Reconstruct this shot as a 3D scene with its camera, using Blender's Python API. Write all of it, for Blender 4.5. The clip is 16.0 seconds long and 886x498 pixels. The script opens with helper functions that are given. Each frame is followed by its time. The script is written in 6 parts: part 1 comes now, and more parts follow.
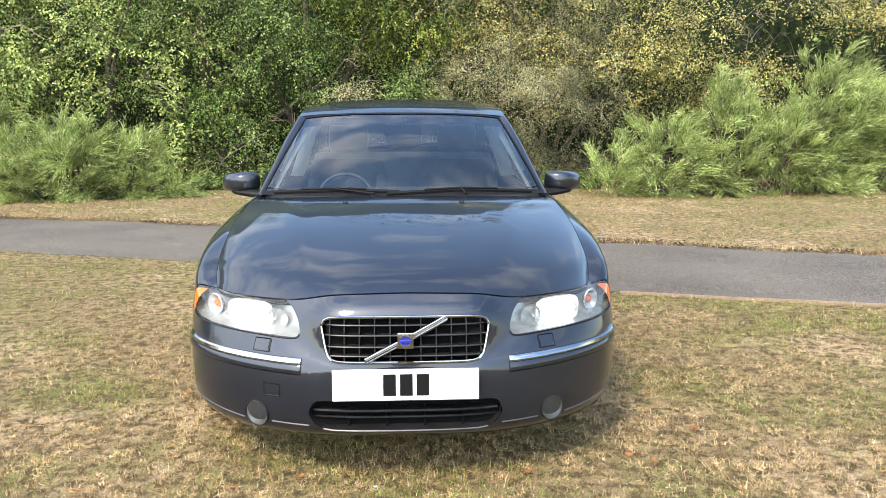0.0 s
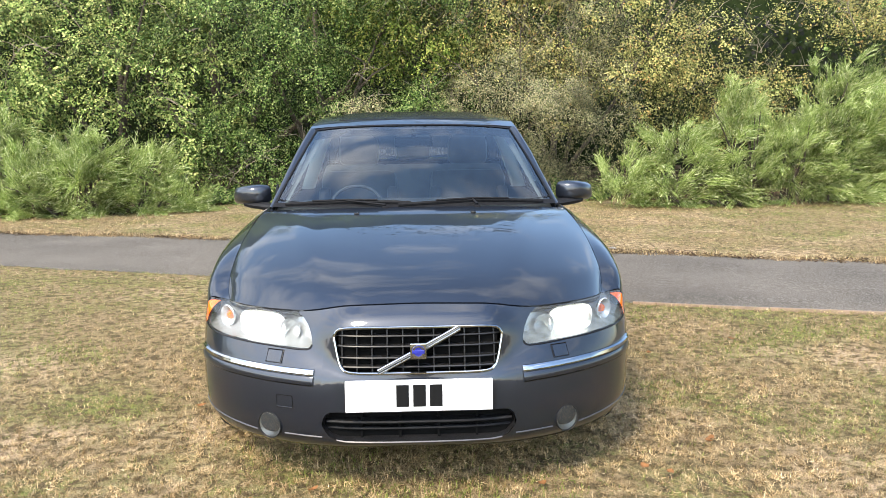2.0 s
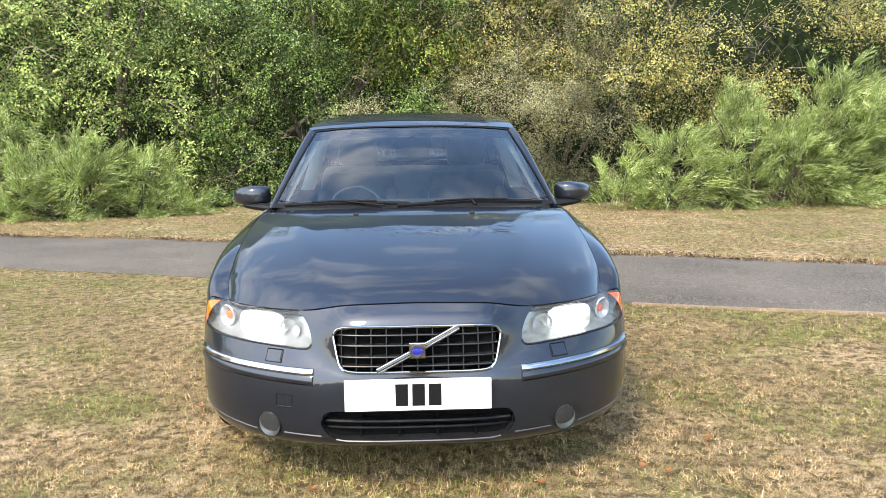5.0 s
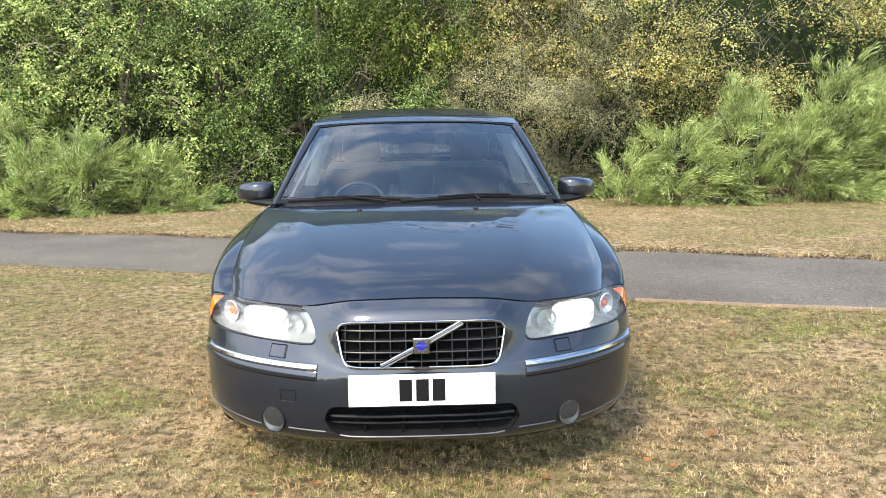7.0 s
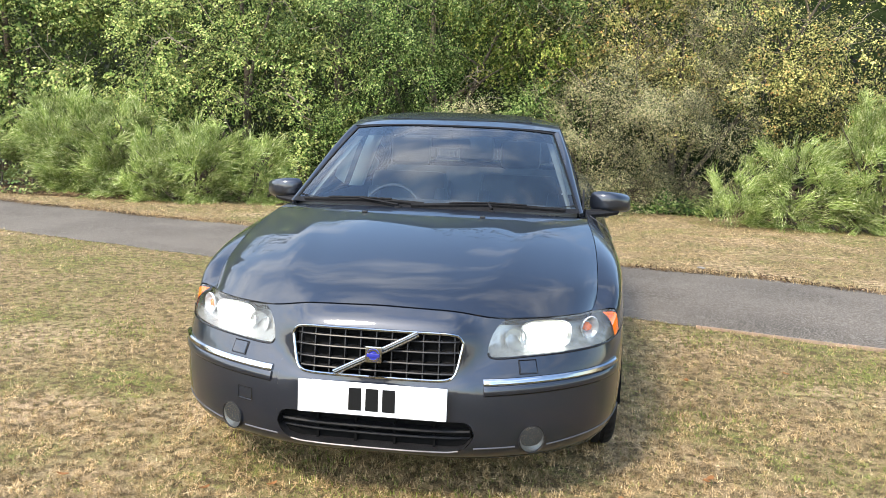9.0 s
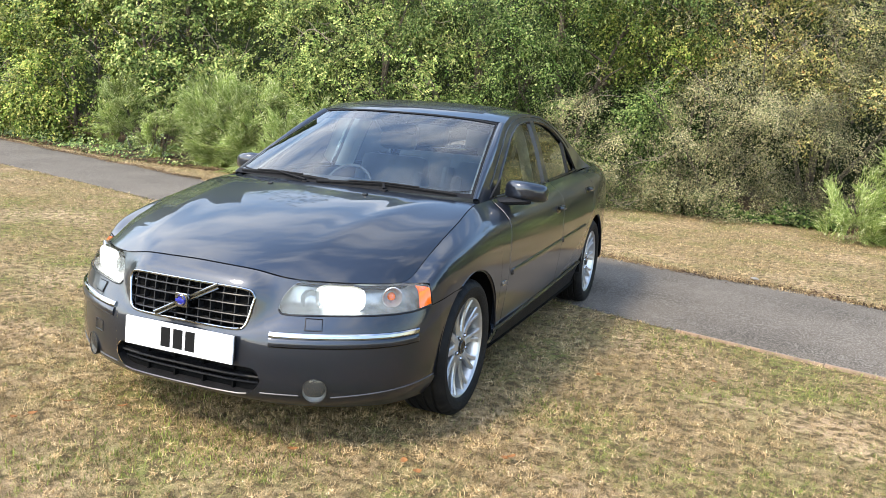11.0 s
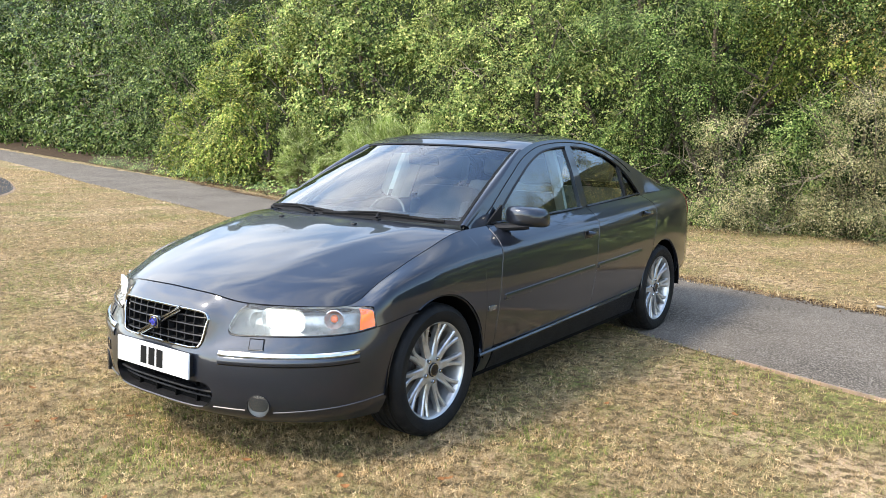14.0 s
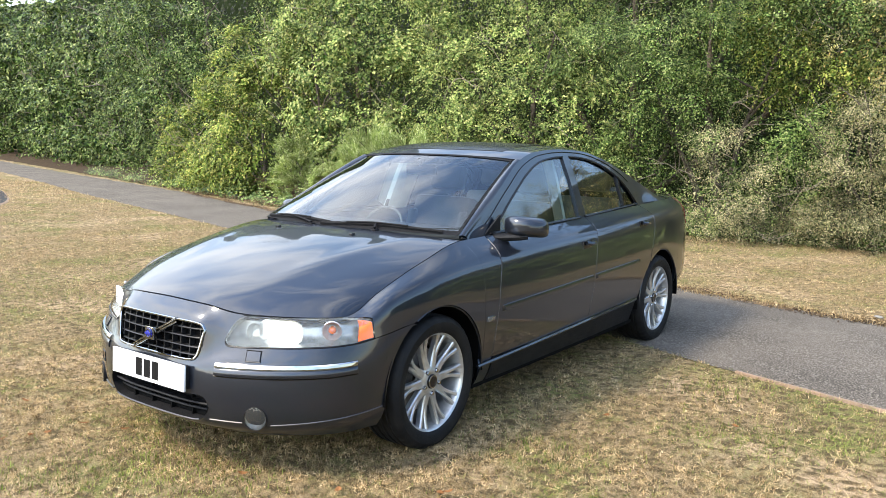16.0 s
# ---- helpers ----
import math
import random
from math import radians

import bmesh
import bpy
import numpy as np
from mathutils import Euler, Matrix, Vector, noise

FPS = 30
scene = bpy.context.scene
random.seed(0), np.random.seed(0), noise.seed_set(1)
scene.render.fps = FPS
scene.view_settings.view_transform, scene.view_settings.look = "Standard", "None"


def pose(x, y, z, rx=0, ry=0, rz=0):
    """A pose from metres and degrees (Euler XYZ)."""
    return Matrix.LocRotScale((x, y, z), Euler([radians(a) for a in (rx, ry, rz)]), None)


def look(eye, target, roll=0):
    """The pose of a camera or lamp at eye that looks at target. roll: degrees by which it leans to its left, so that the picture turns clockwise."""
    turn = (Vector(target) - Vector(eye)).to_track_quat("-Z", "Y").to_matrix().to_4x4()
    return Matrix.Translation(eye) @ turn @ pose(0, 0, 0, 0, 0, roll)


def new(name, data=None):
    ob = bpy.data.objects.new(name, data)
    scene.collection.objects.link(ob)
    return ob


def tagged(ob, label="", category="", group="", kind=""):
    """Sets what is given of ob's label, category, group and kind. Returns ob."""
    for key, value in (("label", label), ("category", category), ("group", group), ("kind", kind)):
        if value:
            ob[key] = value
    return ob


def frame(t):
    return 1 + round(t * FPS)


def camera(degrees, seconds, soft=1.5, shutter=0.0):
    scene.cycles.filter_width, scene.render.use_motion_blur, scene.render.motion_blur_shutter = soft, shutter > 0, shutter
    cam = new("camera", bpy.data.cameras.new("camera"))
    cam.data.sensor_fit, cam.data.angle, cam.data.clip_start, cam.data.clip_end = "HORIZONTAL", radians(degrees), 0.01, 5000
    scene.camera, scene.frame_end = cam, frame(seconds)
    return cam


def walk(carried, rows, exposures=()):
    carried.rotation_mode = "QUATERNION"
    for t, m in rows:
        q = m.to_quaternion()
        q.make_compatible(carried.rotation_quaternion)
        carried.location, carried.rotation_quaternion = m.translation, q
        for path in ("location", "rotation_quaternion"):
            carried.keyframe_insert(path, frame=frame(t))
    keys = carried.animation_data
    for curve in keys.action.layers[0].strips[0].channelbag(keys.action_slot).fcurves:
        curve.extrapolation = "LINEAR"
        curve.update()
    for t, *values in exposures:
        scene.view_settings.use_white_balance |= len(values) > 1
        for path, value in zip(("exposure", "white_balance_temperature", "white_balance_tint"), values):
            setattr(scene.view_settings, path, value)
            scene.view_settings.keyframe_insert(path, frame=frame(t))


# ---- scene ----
cam = camera(56.7, 16.0, soft=0.6)
PATH = [
    (0, (-0.007, -2.796, 1.42), (0.091, -0.83, 1.065), -0.0),
    (0.5, (-0.004, -2.794, 1.393), (0.086, -0.824, 1.06), -0.1),
    (1, (-0.015, -2.787, 1.395), (0.074, -0.818, 1.056), -0.2),
    (1.5, (-0.013, -2.789, 1.401), (0.065, -0.818, 1.069), -0.6),
    (2, (-0.013, -2.788, 1.404), (0.06, -0.815, 1.082), -0.6),
    (2.5, (-0.009, -2.792, 1.395), (0.056, -0.819, 1.079), -0.6),
    (3, (-0.013, -2.799, 1.4), (0.056, -0.826, 1.08), -0.4),
    (3.5, (-0.017, -2.799, 1.393), (0.058, -0.825, 1.078), -0.2),
    (4, (-0.011, -2.805, 1.392), (0.069, -0.831, 1.08), -0.4),
    (6.5, (-0.015, -2.797, 1.401), (0.052, -0.824, 1.079), -0.9),
    (7, (-0.016, -2.799, 1.391), (0.052, -0.827, 1.067), -0.7),
    (7.5, (-0.037, -2.777, 1.408), (0.045, -0.808, 1.069), -0.4),
    (8, (0.027, -2.759, 1.403), (0.075, -0.788, 1.068), 0.3),
    (8.5, (0.316, -2.743, 1.374), (0.178, -0.771, 1.069), 1.6),
    (9, (0.576, -2.655, 1.39), (0.319, -0.697, 1.076), 1.9),
    (9.2, (0.71, -2.588, 1.396), (0.414, -0.633, 1.093), 2.2),
    (11.3, (2.25, -2.529, 1.415), (1.465, -0.726, 1.052), 4.7),
    (11.5, (2.351, -2.483, 1.409), (1.516, -0.704, 1.035), 5.0),
    (12, (2.576, -2.26, 1.416), (1.603, -0.559, 1.017), 4.3),
    (12.5, (2.834, -2.127, 1.432), (1.74, -0.508, 1.004), 3.4),
    (13, (3.091, -2.061, 1.445), (1.878, -0.519, 1.054), 2.1),
    (13.5, (3.151, -2.082, 1.45), (1.94, -0.522, 1.13), 0.7),
    (14, (3.116, -2.093, 1.45), (1.944, -0.499, 1.159), 1.0),
    (14.5, (3.096, -2.09, 1.45), (1.936, -0.487, 1.163), 1.4),
    (15, (3.09, -2.086, 1.445), (1.933, -0.481, 1.155), 1.5),
    (15.5, (3.085, -2.082, 1.442), (1.925, -0.476, 1.168), 1.4),
    (16, (3.085, -2.079, 1.446), (1.92, -0.475, 1.18), 1.0),
]
walk(cam, [(t, look(eye, target, roll)) for t, eye, target, roll in PATH], exposures=[(0, 1.79), (16, 1.79)])
# ---- light ----
SUN_AZ, SUN_EL = 208.0, 47.5          # degrees: compass from +y clockwise, and height
world = bpy.data.worlds.new("sky")
scene.world = world
world.use_nodes = True
wn, wl = world.node_tree.nodes, world.node_tree.links
wn.clear()
sky = wn.new("ShaderNodeTexSky")
sky.sky_type, sky.sun_disc = "NISHITA", False
sky.sun_elevation, sky.sun_rotation = radians(SUN_EL), radians(SUN_AZ)
sky.air_density, sky.dust_density, sky.ozone_density = 1.2, 0.7, 2.0
tco = wn.new("ShaderNodeTexCoord")
cmap = wn.new("ShaderNodeMapping")
cmap.inputs["Scale"].default_value = (1.0, 1.0, 2.6)
cloud = wn.new("ShaderNodeTexNoise")
cloud.inputs["Scale"].default_value, cloud.inputs["Detail"].default_value, cloud.inputs["Roughness"].default_value = 3.4, 9.0, 0.60
ramp = wn.new("ShaderNodeValToRGB")
ramp.color_ramp.elements[0].position, ramp.color_ramp.elements[1].position = 0.42, 0.80
mixc = wn.new("ShaderNodeMix")
mixc.data_type = "RGBA"
mixc.inputs[7].default_value = (6.4, 6.4, 6.4, 1)
bg = wn.new("ShaderNodeBackground")
bg.inputs["Strength"].default_value = 0.152
wout = wn.new("ShaderNodeOutputWorld")
wl.new(tco.outputs["Generated"], cmap.inputs["Vector"])
wl.new(cmap.outputs["Vector"], cloud.inputs["Vector"])
west = wn.new("ShaderNodeVectorMath")
west.operation = "DOT_PRODUCT"
west.inputs[1].default_value = (-0.14, -0.10, 0.0)      # cloud thickens towards the south-west
lean = wn.new("ShaderNodeMath")
lean.operation = "ADD"
wl.new(tco.outputs["Generated"], west.inputs[0])
wl.new(west.outputs["Value"], lean.inputs[0])
wl.new(cloud.outputs["Fac"], lean.inputs[1])
wl.new(lean.outputs["Value"], ramp.inputs["Fac"])
wl.new(ramp.outputs["Color"], mixc.inputs[0])
wl.new(sky.outputs["Color"], mixc.inputs[6])
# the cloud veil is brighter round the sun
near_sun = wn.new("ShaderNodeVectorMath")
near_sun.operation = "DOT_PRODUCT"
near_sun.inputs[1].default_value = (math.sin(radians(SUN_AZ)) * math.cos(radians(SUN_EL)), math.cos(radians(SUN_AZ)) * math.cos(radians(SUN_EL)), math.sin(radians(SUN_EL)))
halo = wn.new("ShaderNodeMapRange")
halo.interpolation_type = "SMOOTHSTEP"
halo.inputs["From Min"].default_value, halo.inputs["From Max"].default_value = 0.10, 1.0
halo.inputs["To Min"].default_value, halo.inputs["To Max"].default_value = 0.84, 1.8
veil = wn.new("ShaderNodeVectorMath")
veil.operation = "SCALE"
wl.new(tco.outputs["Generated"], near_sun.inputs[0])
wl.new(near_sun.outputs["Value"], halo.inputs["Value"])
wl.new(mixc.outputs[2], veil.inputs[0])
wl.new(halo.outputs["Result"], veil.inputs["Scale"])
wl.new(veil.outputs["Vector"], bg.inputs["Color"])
wl.new(bg.outputs["Background"], wout.inputs["Surface"])
az, el = radians(SUN_AZ), radians(SUN_EL)
sun_dir = Vector((math.sin(az) * math.cos(el), math.cos(az) * math.cos(el), math.sin(el)))
sun = new("sun", bpy.data.lights.new("sun", "SUN"))
sun.data.energy, sun.data.angle, sun.data.color = 1.9, radians(13.0), (1.0, 0.87, 0.66)
sun.matrix_world = look(sun_dir * 50, (0, 0, 0))

# ---- materials ----


def mat(name, base=(0.5, 0.5, 0.5), rough=0.5, metal=0.0, coat=0.0, var=None, scale=20.0, fine=None, fine_scale=200.0,
        bump=0.0, bump_scale=80.0, per_piece=0.0, spec=0.5, trans=0.0, emit=None, emit_strength=0.0, rough_var=0.0, alpha=1.0, coat_rough=0.03, detail=5.0, coat_ior=1.5):
    """A surface: base colour, mottled towards var at the coarse scale and towards fine at the fine one, with relief."""
    m = bpy.data.materials.new(name)
    m.use_nodes = True
    n, l = m.node_tree.nodes, m.node_tree.links
    b = n["Principled BSDF"]
    b.inputs["Roughness"].default_value, b.inputs["Metallic"].default_value = rough, metal
    b.inputs["Coat Weight"].default_value, b.inputs["Coat Roughness"].default_value = coat, coat_rough
    b.inputs["Coat IOR"].default_value = coat_ior
    b.inputs["Specular IOR Level"].default_value = spec
    b.inputs["Transmission Weight"].default_value = trans
    b.inputs["Base Color"].default_value = (*base, 1)
    b.inputs["Alpha"].default_value = alpha
    if emit:
        b.inputs["Emission Color"].default_value, b.inputs["Emission Strength"].default_value = (*emit, 1), emit_strength
    co = n.new("ShaderNodeTexCoord")
    last = None

    def noisy(sc, det=detail):
        t = n.new("ShaderNodeTexNoise")
        t.inputs["Scale"].default_value, t.inputs["Detail"].default_value = sc, det
        l.new(co.outputs["Object"], t.inputs["Vector"])
        return t

    def blend(fac, colour, prev, lo, hi):
        r = n.new("ShaderNodeMapRange")
        r.inputs["From Min"].default_value, r.inputs["From Max"].default_value = lo, hi
        l.new(fac, r.inputs["Value"])
        x = n.new("ShaderNodeMix")
        x.data_type = "RGBA"
        l.new(r.outputs["Result"], x.inputs[0])
        if prev is None:
            x.inputs[6].default_value = (*base, 1)
        else:
            l.new(prev, x.inputs[6])
        x.inputs[7].default_value = (*colour, 1)
        return x.outputs[2]

    if var:
        t = noisy(scale)
        last = blend(t.outputs["Fac"], var, last, 0.38, 0.64)
        if rough_var:
            r = n.new("ShaderNodeMapRange")
            r.inputs["To Min"].default_value, r.inputs["To Max"].default_value = rough - rough_var, rough + rough_var
            l.new(t.outputs["Fac"], r.inputs["Value"])
            l.new(r.outputs["Result"], b.inputs["Roughness"])
    if fine:
        last = blend(noisy(fine_scale, 3).outputs["Fac"], fine, last, 0.45, 0.7)
    if per_piece:
        g = n.new("ShaderNodeNewGeometry")
        h = n.new("ShaderNodeHueSaturation")
        r = n.new("ShaderNodeMapRange")
        r.inputs["To Min"].default_value, r.inputs["To Max"].default_value = 1 - per_piece, 1 + per_piece
        l.new(g.outputs["Random Per Island"], r.inputs["Value"])
        l.new(r.outputs["Result"], h.inputs["Value"])
        if last is None:
            h.inputs["Color"].default_value = (*base, 1)
        else:
            l.new(last, h.inputs["Color"])
        last = h.outputs["Color"]
    if last is not None:
        l.new(last, b.inputs["Base Color"])
    if bump:
        bp = n.new("ShaderNodeBump")
        bp.inputs["Strength"].default_value, bp.inputs["Distance"].default_value = bump, 0.01
        l.new(noisy(bump_scale, 6).outputs["Fac"], bp.inputs["Height"])
        l.new(bp.outputs["Normal"], b.inputs["Normal"])
    return m


def leaf_mat(name, stops, rough=0.45, trans=0.35, k=0.36, spread=1.28, sat=1.02, mass=0.6, mass_scale=2.2):
    """Leaves: each leaf takes a colour of the ramp, k as bright, and lets some light through."""
    mean = [sum(c[i] for _, c in stops) / len(stops) for i in range(3)]
    stops = [(p, tuple(max(k * (mean[i] + (c[i] - mean[i]) * spread), .004) for i in range(3))) for p, c in stops]
    m = bpy.data.materials.new(name)
    m.use_nodes = True
    n, l = m.node_tree.nodes, m.node_tree.links
    b = n["Principled BSDF"]
    b.inputs["Roughness"].default_value = rough
    b.inputs["Specular IOR Level"].default_value = 0.08
    g = n.new("ShaderNodeNewGeometry")
    r = n.new("ShaderNodeValToRGB")
    r.color_ramp.elements[0].position, r.color_ramp.elements[0].color = stops[0][0], (*stops[0][1], 1)
    r.color_ramp.elements[1].position, r.color_ramp.elements[1].color = stops[-1][0], (*stops[-1][1], 1)
    for p, c in stops[1:-1]:
        r.color_ramp.elements.new(p).color = (*c, 1)
    l.new(g.outputs["Random Per Island"], r.inputs["Fac"])
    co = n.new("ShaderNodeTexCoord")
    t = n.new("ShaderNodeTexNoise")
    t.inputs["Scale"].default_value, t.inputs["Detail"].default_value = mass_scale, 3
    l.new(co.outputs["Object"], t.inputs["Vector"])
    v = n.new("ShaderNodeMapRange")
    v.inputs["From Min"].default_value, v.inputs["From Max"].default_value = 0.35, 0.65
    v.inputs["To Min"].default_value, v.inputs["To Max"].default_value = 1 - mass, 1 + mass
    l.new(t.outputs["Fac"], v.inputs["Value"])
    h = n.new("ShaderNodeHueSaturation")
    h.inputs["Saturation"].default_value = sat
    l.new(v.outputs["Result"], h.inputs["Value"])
    l.new(r.outputs["Color"], h.inputs["Color"])
    l.new(h.outputs["Color"], b.inputs["Base Color"])
    tr = n.new("ShaderNodeBsdfTranslucent")
    l.new(h.outputs["Color"], tr.inputs["Color"])
    mx = n.new("ShaderNodeMixShader")
    mx.inputs[0].default_value = trans
    l.new(b.outputs["BSDF"], mx.inputs[1])
    l.new(tr.outputs["BSDF"], mx.inputs[2])
    l.new(mx.outputs["Shader"], n["Material Output"].inputs["Surface"])
    return m


def glass_mat(name, tint, rough=0.0, gloss=1.0, haze=0.0):
    """Thin pane: tinted see-through with a mirror-like skin."""
    m = bpy.data.materials.new(name)
    m.use_nodes = True
    n, l = m.node_tree.nodes, m.node_tree.links
    n.remove(n["Principled BSDF"])
    tp = n.new("ShaderNodeBsdfTransparent")
    tp.inputs["Color"].default_value = (*tint, 1)
    gl = n.new("ShaderNodeBsdfGlossy")
    gl.inputs["Roughness"].default_value = rough
    fr = n.new("ShaderNodeFresnel")
    fr.inputs["IOR"].default_value = 1.52
    mul = n.new("ShaderNodeMath")
    mul.operation = "MULTIPLY"
    mul.use_clamp = True
    mul.inputs[1].default_value = 1.9 * gloss
    mx = n.new("ShaderNodeMixShader")
    under = tp
    if haze:
        df = n.new("ShaderNodeBsdfDiffuse")
        df.inputs["Color"].default_value = (0.80, 0.80, 0.75, 1)
        under = n.new("ShaderNodeMixShader")
        under.inputs[0].default_value = haze
        l.new(tp.outputs["BSDF"], under.inputs[1])
        l.new(df.outputs["BSDF"], under.inputs[2])
    l.new(fr.outputs["Fac"], mul.inputs[0])
    l.new(mul.outputs["Value"], mx.inputs[0])
    l.new(under.outputs[0], mx.inputs[1])
    l.new(gl.outputs["BSDF"], mx.inputs[2])
    l.new(mx.outputs["Shader"], n["Material Output"].inputs["Surface"])
    return m


def thatch_mat():
    """Dry lawn between the blades: matted straw over dark soil, greener in patches."""
    m = bpy.data.materials.new("dry_lawn")
    m.use_nodes = True
    n, l = m.node_tree.nodes, m.node_tree.links
    b = n["Principled BSDF"]
    b.inputs["Roughness"].default_value, b.inputs["Specular IOR Level"].default_value = .95, .05
    co = n.new("ShaderNodeTexCoord")

    def noisy(scale, detail, twist=0.0):
        t = n.new("ShaderNodeTexNoise")
        t.inputs["Scale"].default_value, t.inputs["Detail"].default_value, t.inputs["Distortion"].default_value = scale, detail, twist
        l.new(co.outputs["Object"], t.inputs["Vector"])
        return t.outputs["Fac"]

    def blend(fac, lo, hi, one, two):
        f = n.new("ShaderNodeMapRange")
        f.inputs["From Min"].default_value, f.inputs["From Max"].default_value = lo, hi
        l.new(fac, f.inputs["Value"])
        x = n.new("ShaderNodeMix")
        x.data_type = "RGBA"
        l.new(f.outputs["Result"], x.inputs[0])
        for k, c in ((6, one), (7, two)):
            if isinstance(c, tuple):
                x.inputs[k].default_value = (*c, 1)
            else:
                l.new(c, x.inputs[k])
        return x.outputs[2]

    fibre = noisy(130, 4, 2.5)
    clump = noisy(17, 4, .6)
    straw = blend(fibre, .36, .62, (.060, .043, .022), (.48, .355, .20))
    green = blend(fibre, .36, .62, (.040, .045, .014), (.30, .30, .105))
    pale = blend(fibre, .34, .58, (.11, .08, .045), (.62, .455, .29))
    ground = blend(noisy(.9, 4), .50, .62, straw, pale)
    patch = blend(noisy(1.5, 5), .46, .66, ground, green)
    dark = blend(fibre, .40, .70, (.045, .034, .018), (.26, .20, .11))
    l.new(blend(clump, .40, .58, dark, patch), b.inputs["Base Color"])
    bp = n.new("ShaderNodeBump")
    bp.inputs["Strength"].default_value, bp.inputs["Distance"].default_value = 1.0, .012
    l.new(fibre, bp.inputs["Height"])
    l.new(bp.outputs["Normal"], b.inputs["Normal"])
    return m


PAINT = mat("grey_metallic_paint", (0.0095, 0.0120, 0.0185), 0.36, 0.5, coat=1.0, fine=(0.019, 0.0235, 0.035), fine_scale=900, coat_rough=0.02, coat_ior=1.5, spec=0.2)
TRIM = mat("black_trim_plastic", (0.008, 0.008, 0.009), 0.5, bump=0.15, bump_scale=600, var=(0.014, 0.014, 0.015), scale=14, spec=0.12)
BLACK = mat("gloss_black", (0.006, 0.006, 0.007), 0.25, spec=0.3)
# near-black: shade in gaps and openings as colour; also liners and floor pan
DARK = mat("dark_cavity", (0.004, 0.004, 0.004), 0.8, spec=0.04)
CHROME = mat("chrome", (0.38, 0.39, 0.40), 0.08, 1.0, var=(0.33, 0.34, 0.35), scale=30)
ALLOY = mat("silver_alloy", (0.46, 0.46, 0.455), 0.30, 0.7, coat=0.5, var=(0.38, 0.375, 0.365), scale=25)
RUBBER = mat("tyre_rubber", (0.006, 0.006, 0.0065), 0.6, var=(0.011, 0.0105, 0.010), scale=12, spec=0.15, bump=0.2, bump_scale=300)
PLATE = mat("white_reflective_plate", (0.72, 0.72, 0.72), 0.35, var=(0.66, 0.66, 0.66), scale=9)
INK = mat("black_ink", (0.005, 0.005, 0.005), 0.6, spec=0.1)
BLUE = mat("blue_enamel", (0.015, 0.02, 0.20), 0.2, coat=0.5)
AMBER = mat("amber_plastic", (0.85, 0.13, 0.005), 0.15, coat=1.0, trans=0.0)
RED = mat("red_lamp_plastic", (0.10, 0.006, 0.006), 0.12, coat=1.0)
LENS = glass_mat("headlamp_lens", (0.97, 0.98, 0.97), gloss=0.45, haze=0.02)
# lighter grey for highlights painted along creases and panel edges
EDGE_GLINT = mat("edge_glint", (0.06, 0.06, 0.066), 0.4, 0.5, var=(0.045, 0.045, 0.048), scale=20)
SCREEN = glass_mat("windscreen_glass", (0.80, 0.90, 0.92), gloss=0.9)
SHADE = glass_mat("sun_band", (0.16, 0.17, 0.26), gloss=0.0)
SIDEGLASS = glass_mat("side_glass", (0.76, 0.86, 0.84), gloss=1.1)
REFLECTOR = mat("lamp_reflector", (0.55, 0.56, 0.56), 0.2, 0.6)
LAMP = mat("lit_lamp", (1, 1, 1), 0.3, emit=(1.0, 0.98, 0.90), emit_strength=0.8)
LENS_HAZE = glass_mat("hazed_lens", (0.95, 0.96, 0.91), rough=0.06, gloss=0.45, haze=0.04)
HOUSING = mat("lamp_housing", (0.40, 0.41, 0.41), 0.22, 0.5, var=(0.26, 0.265, 0.265), scale=30)
FOGREF = mat("fog_reflector", (0.11, 0.113, 0.117), 0.3, 0.4)
WIPER = mat("matt_black_rubber", (0.007, 0.007, 0.008), 0.7, var=(0.012, 0.012, 0.013), scale=60, spec=0.08)
REPEATER = mat("clear_repeater", (0.10, 0.10, 0.098), 0.2, 0.3, coat=1.0)
WHEELMAT = mat("steering_wheel_grey", (0.045, 0.047, 0.05), 0.4)
LEATHER = mat("grey_leather", (0.17, 0.175, 0.172), 0.5, var=(0.135, 0.14, 0.137), scale=8, bump=0.2, bump_scale=120)
CABIN = mat("dark_cabin_plastic", (0.035, 0.037, 0.04), 0.6, spec=0.2, var=(0.05, 0.05, 0.052), scale=20, bump=0.1, bump_scale=300)
PALE = mat("pale_trim_fabric", (0.82, 0.84, 0.80), 0.7, var=(0.75, 0.77, 0.74), scale=15)
GRASS_SOIL = thatch_mat()
TARMAC = mat("worn_tarmac", (0.054, 0.047, 0.039), 0.92, var=(0.092, 0.079, 0.065), scale=1.2, fine=(0.22, 0.197, 0.168), fine_scale=90, bump=1.0, bump_scale=120, spec=0.10, detail=8)
ROADMAT = mat("road_tarmac", (0.02664, 0.02664, 0.02797), 0.85, var=(0.03996, 0.03907, 0.03818), scale=1.0, fine=(0.05772, 0.05772, 0.0555), fine_scale=160, bump=0.6, bump_scale=140, spec=0.08)
EDGING = mat("edging_concrete", (0.23, 0.155, 0.105), 0.85, var=(0.16, 0.115, 0.08), scale=6, bump=0.4, bump_scale=90)
YELLOW = mat("road_line_paint", (0.333, 0.293, 0.1776), 0.7, var=(0.2664, 0.2309, 0.1332), scale=10)
STONE = mat("pale_stone", (0.1998, 0.1887, 0.1702), 0.8, var=(0.1776, 0.1687, 0.151), scale=40, bump=0.5)
BARK = mat("bark", (0.07215, 0.05772, 0.04329), 0.9, var=(0.1154, 0.0962, 0.07215), scale=10, fine=(0.02886, 0.02405, 0.01924), fine_scale=60, bump=0.8, bump_scale=50, spec=0.08)
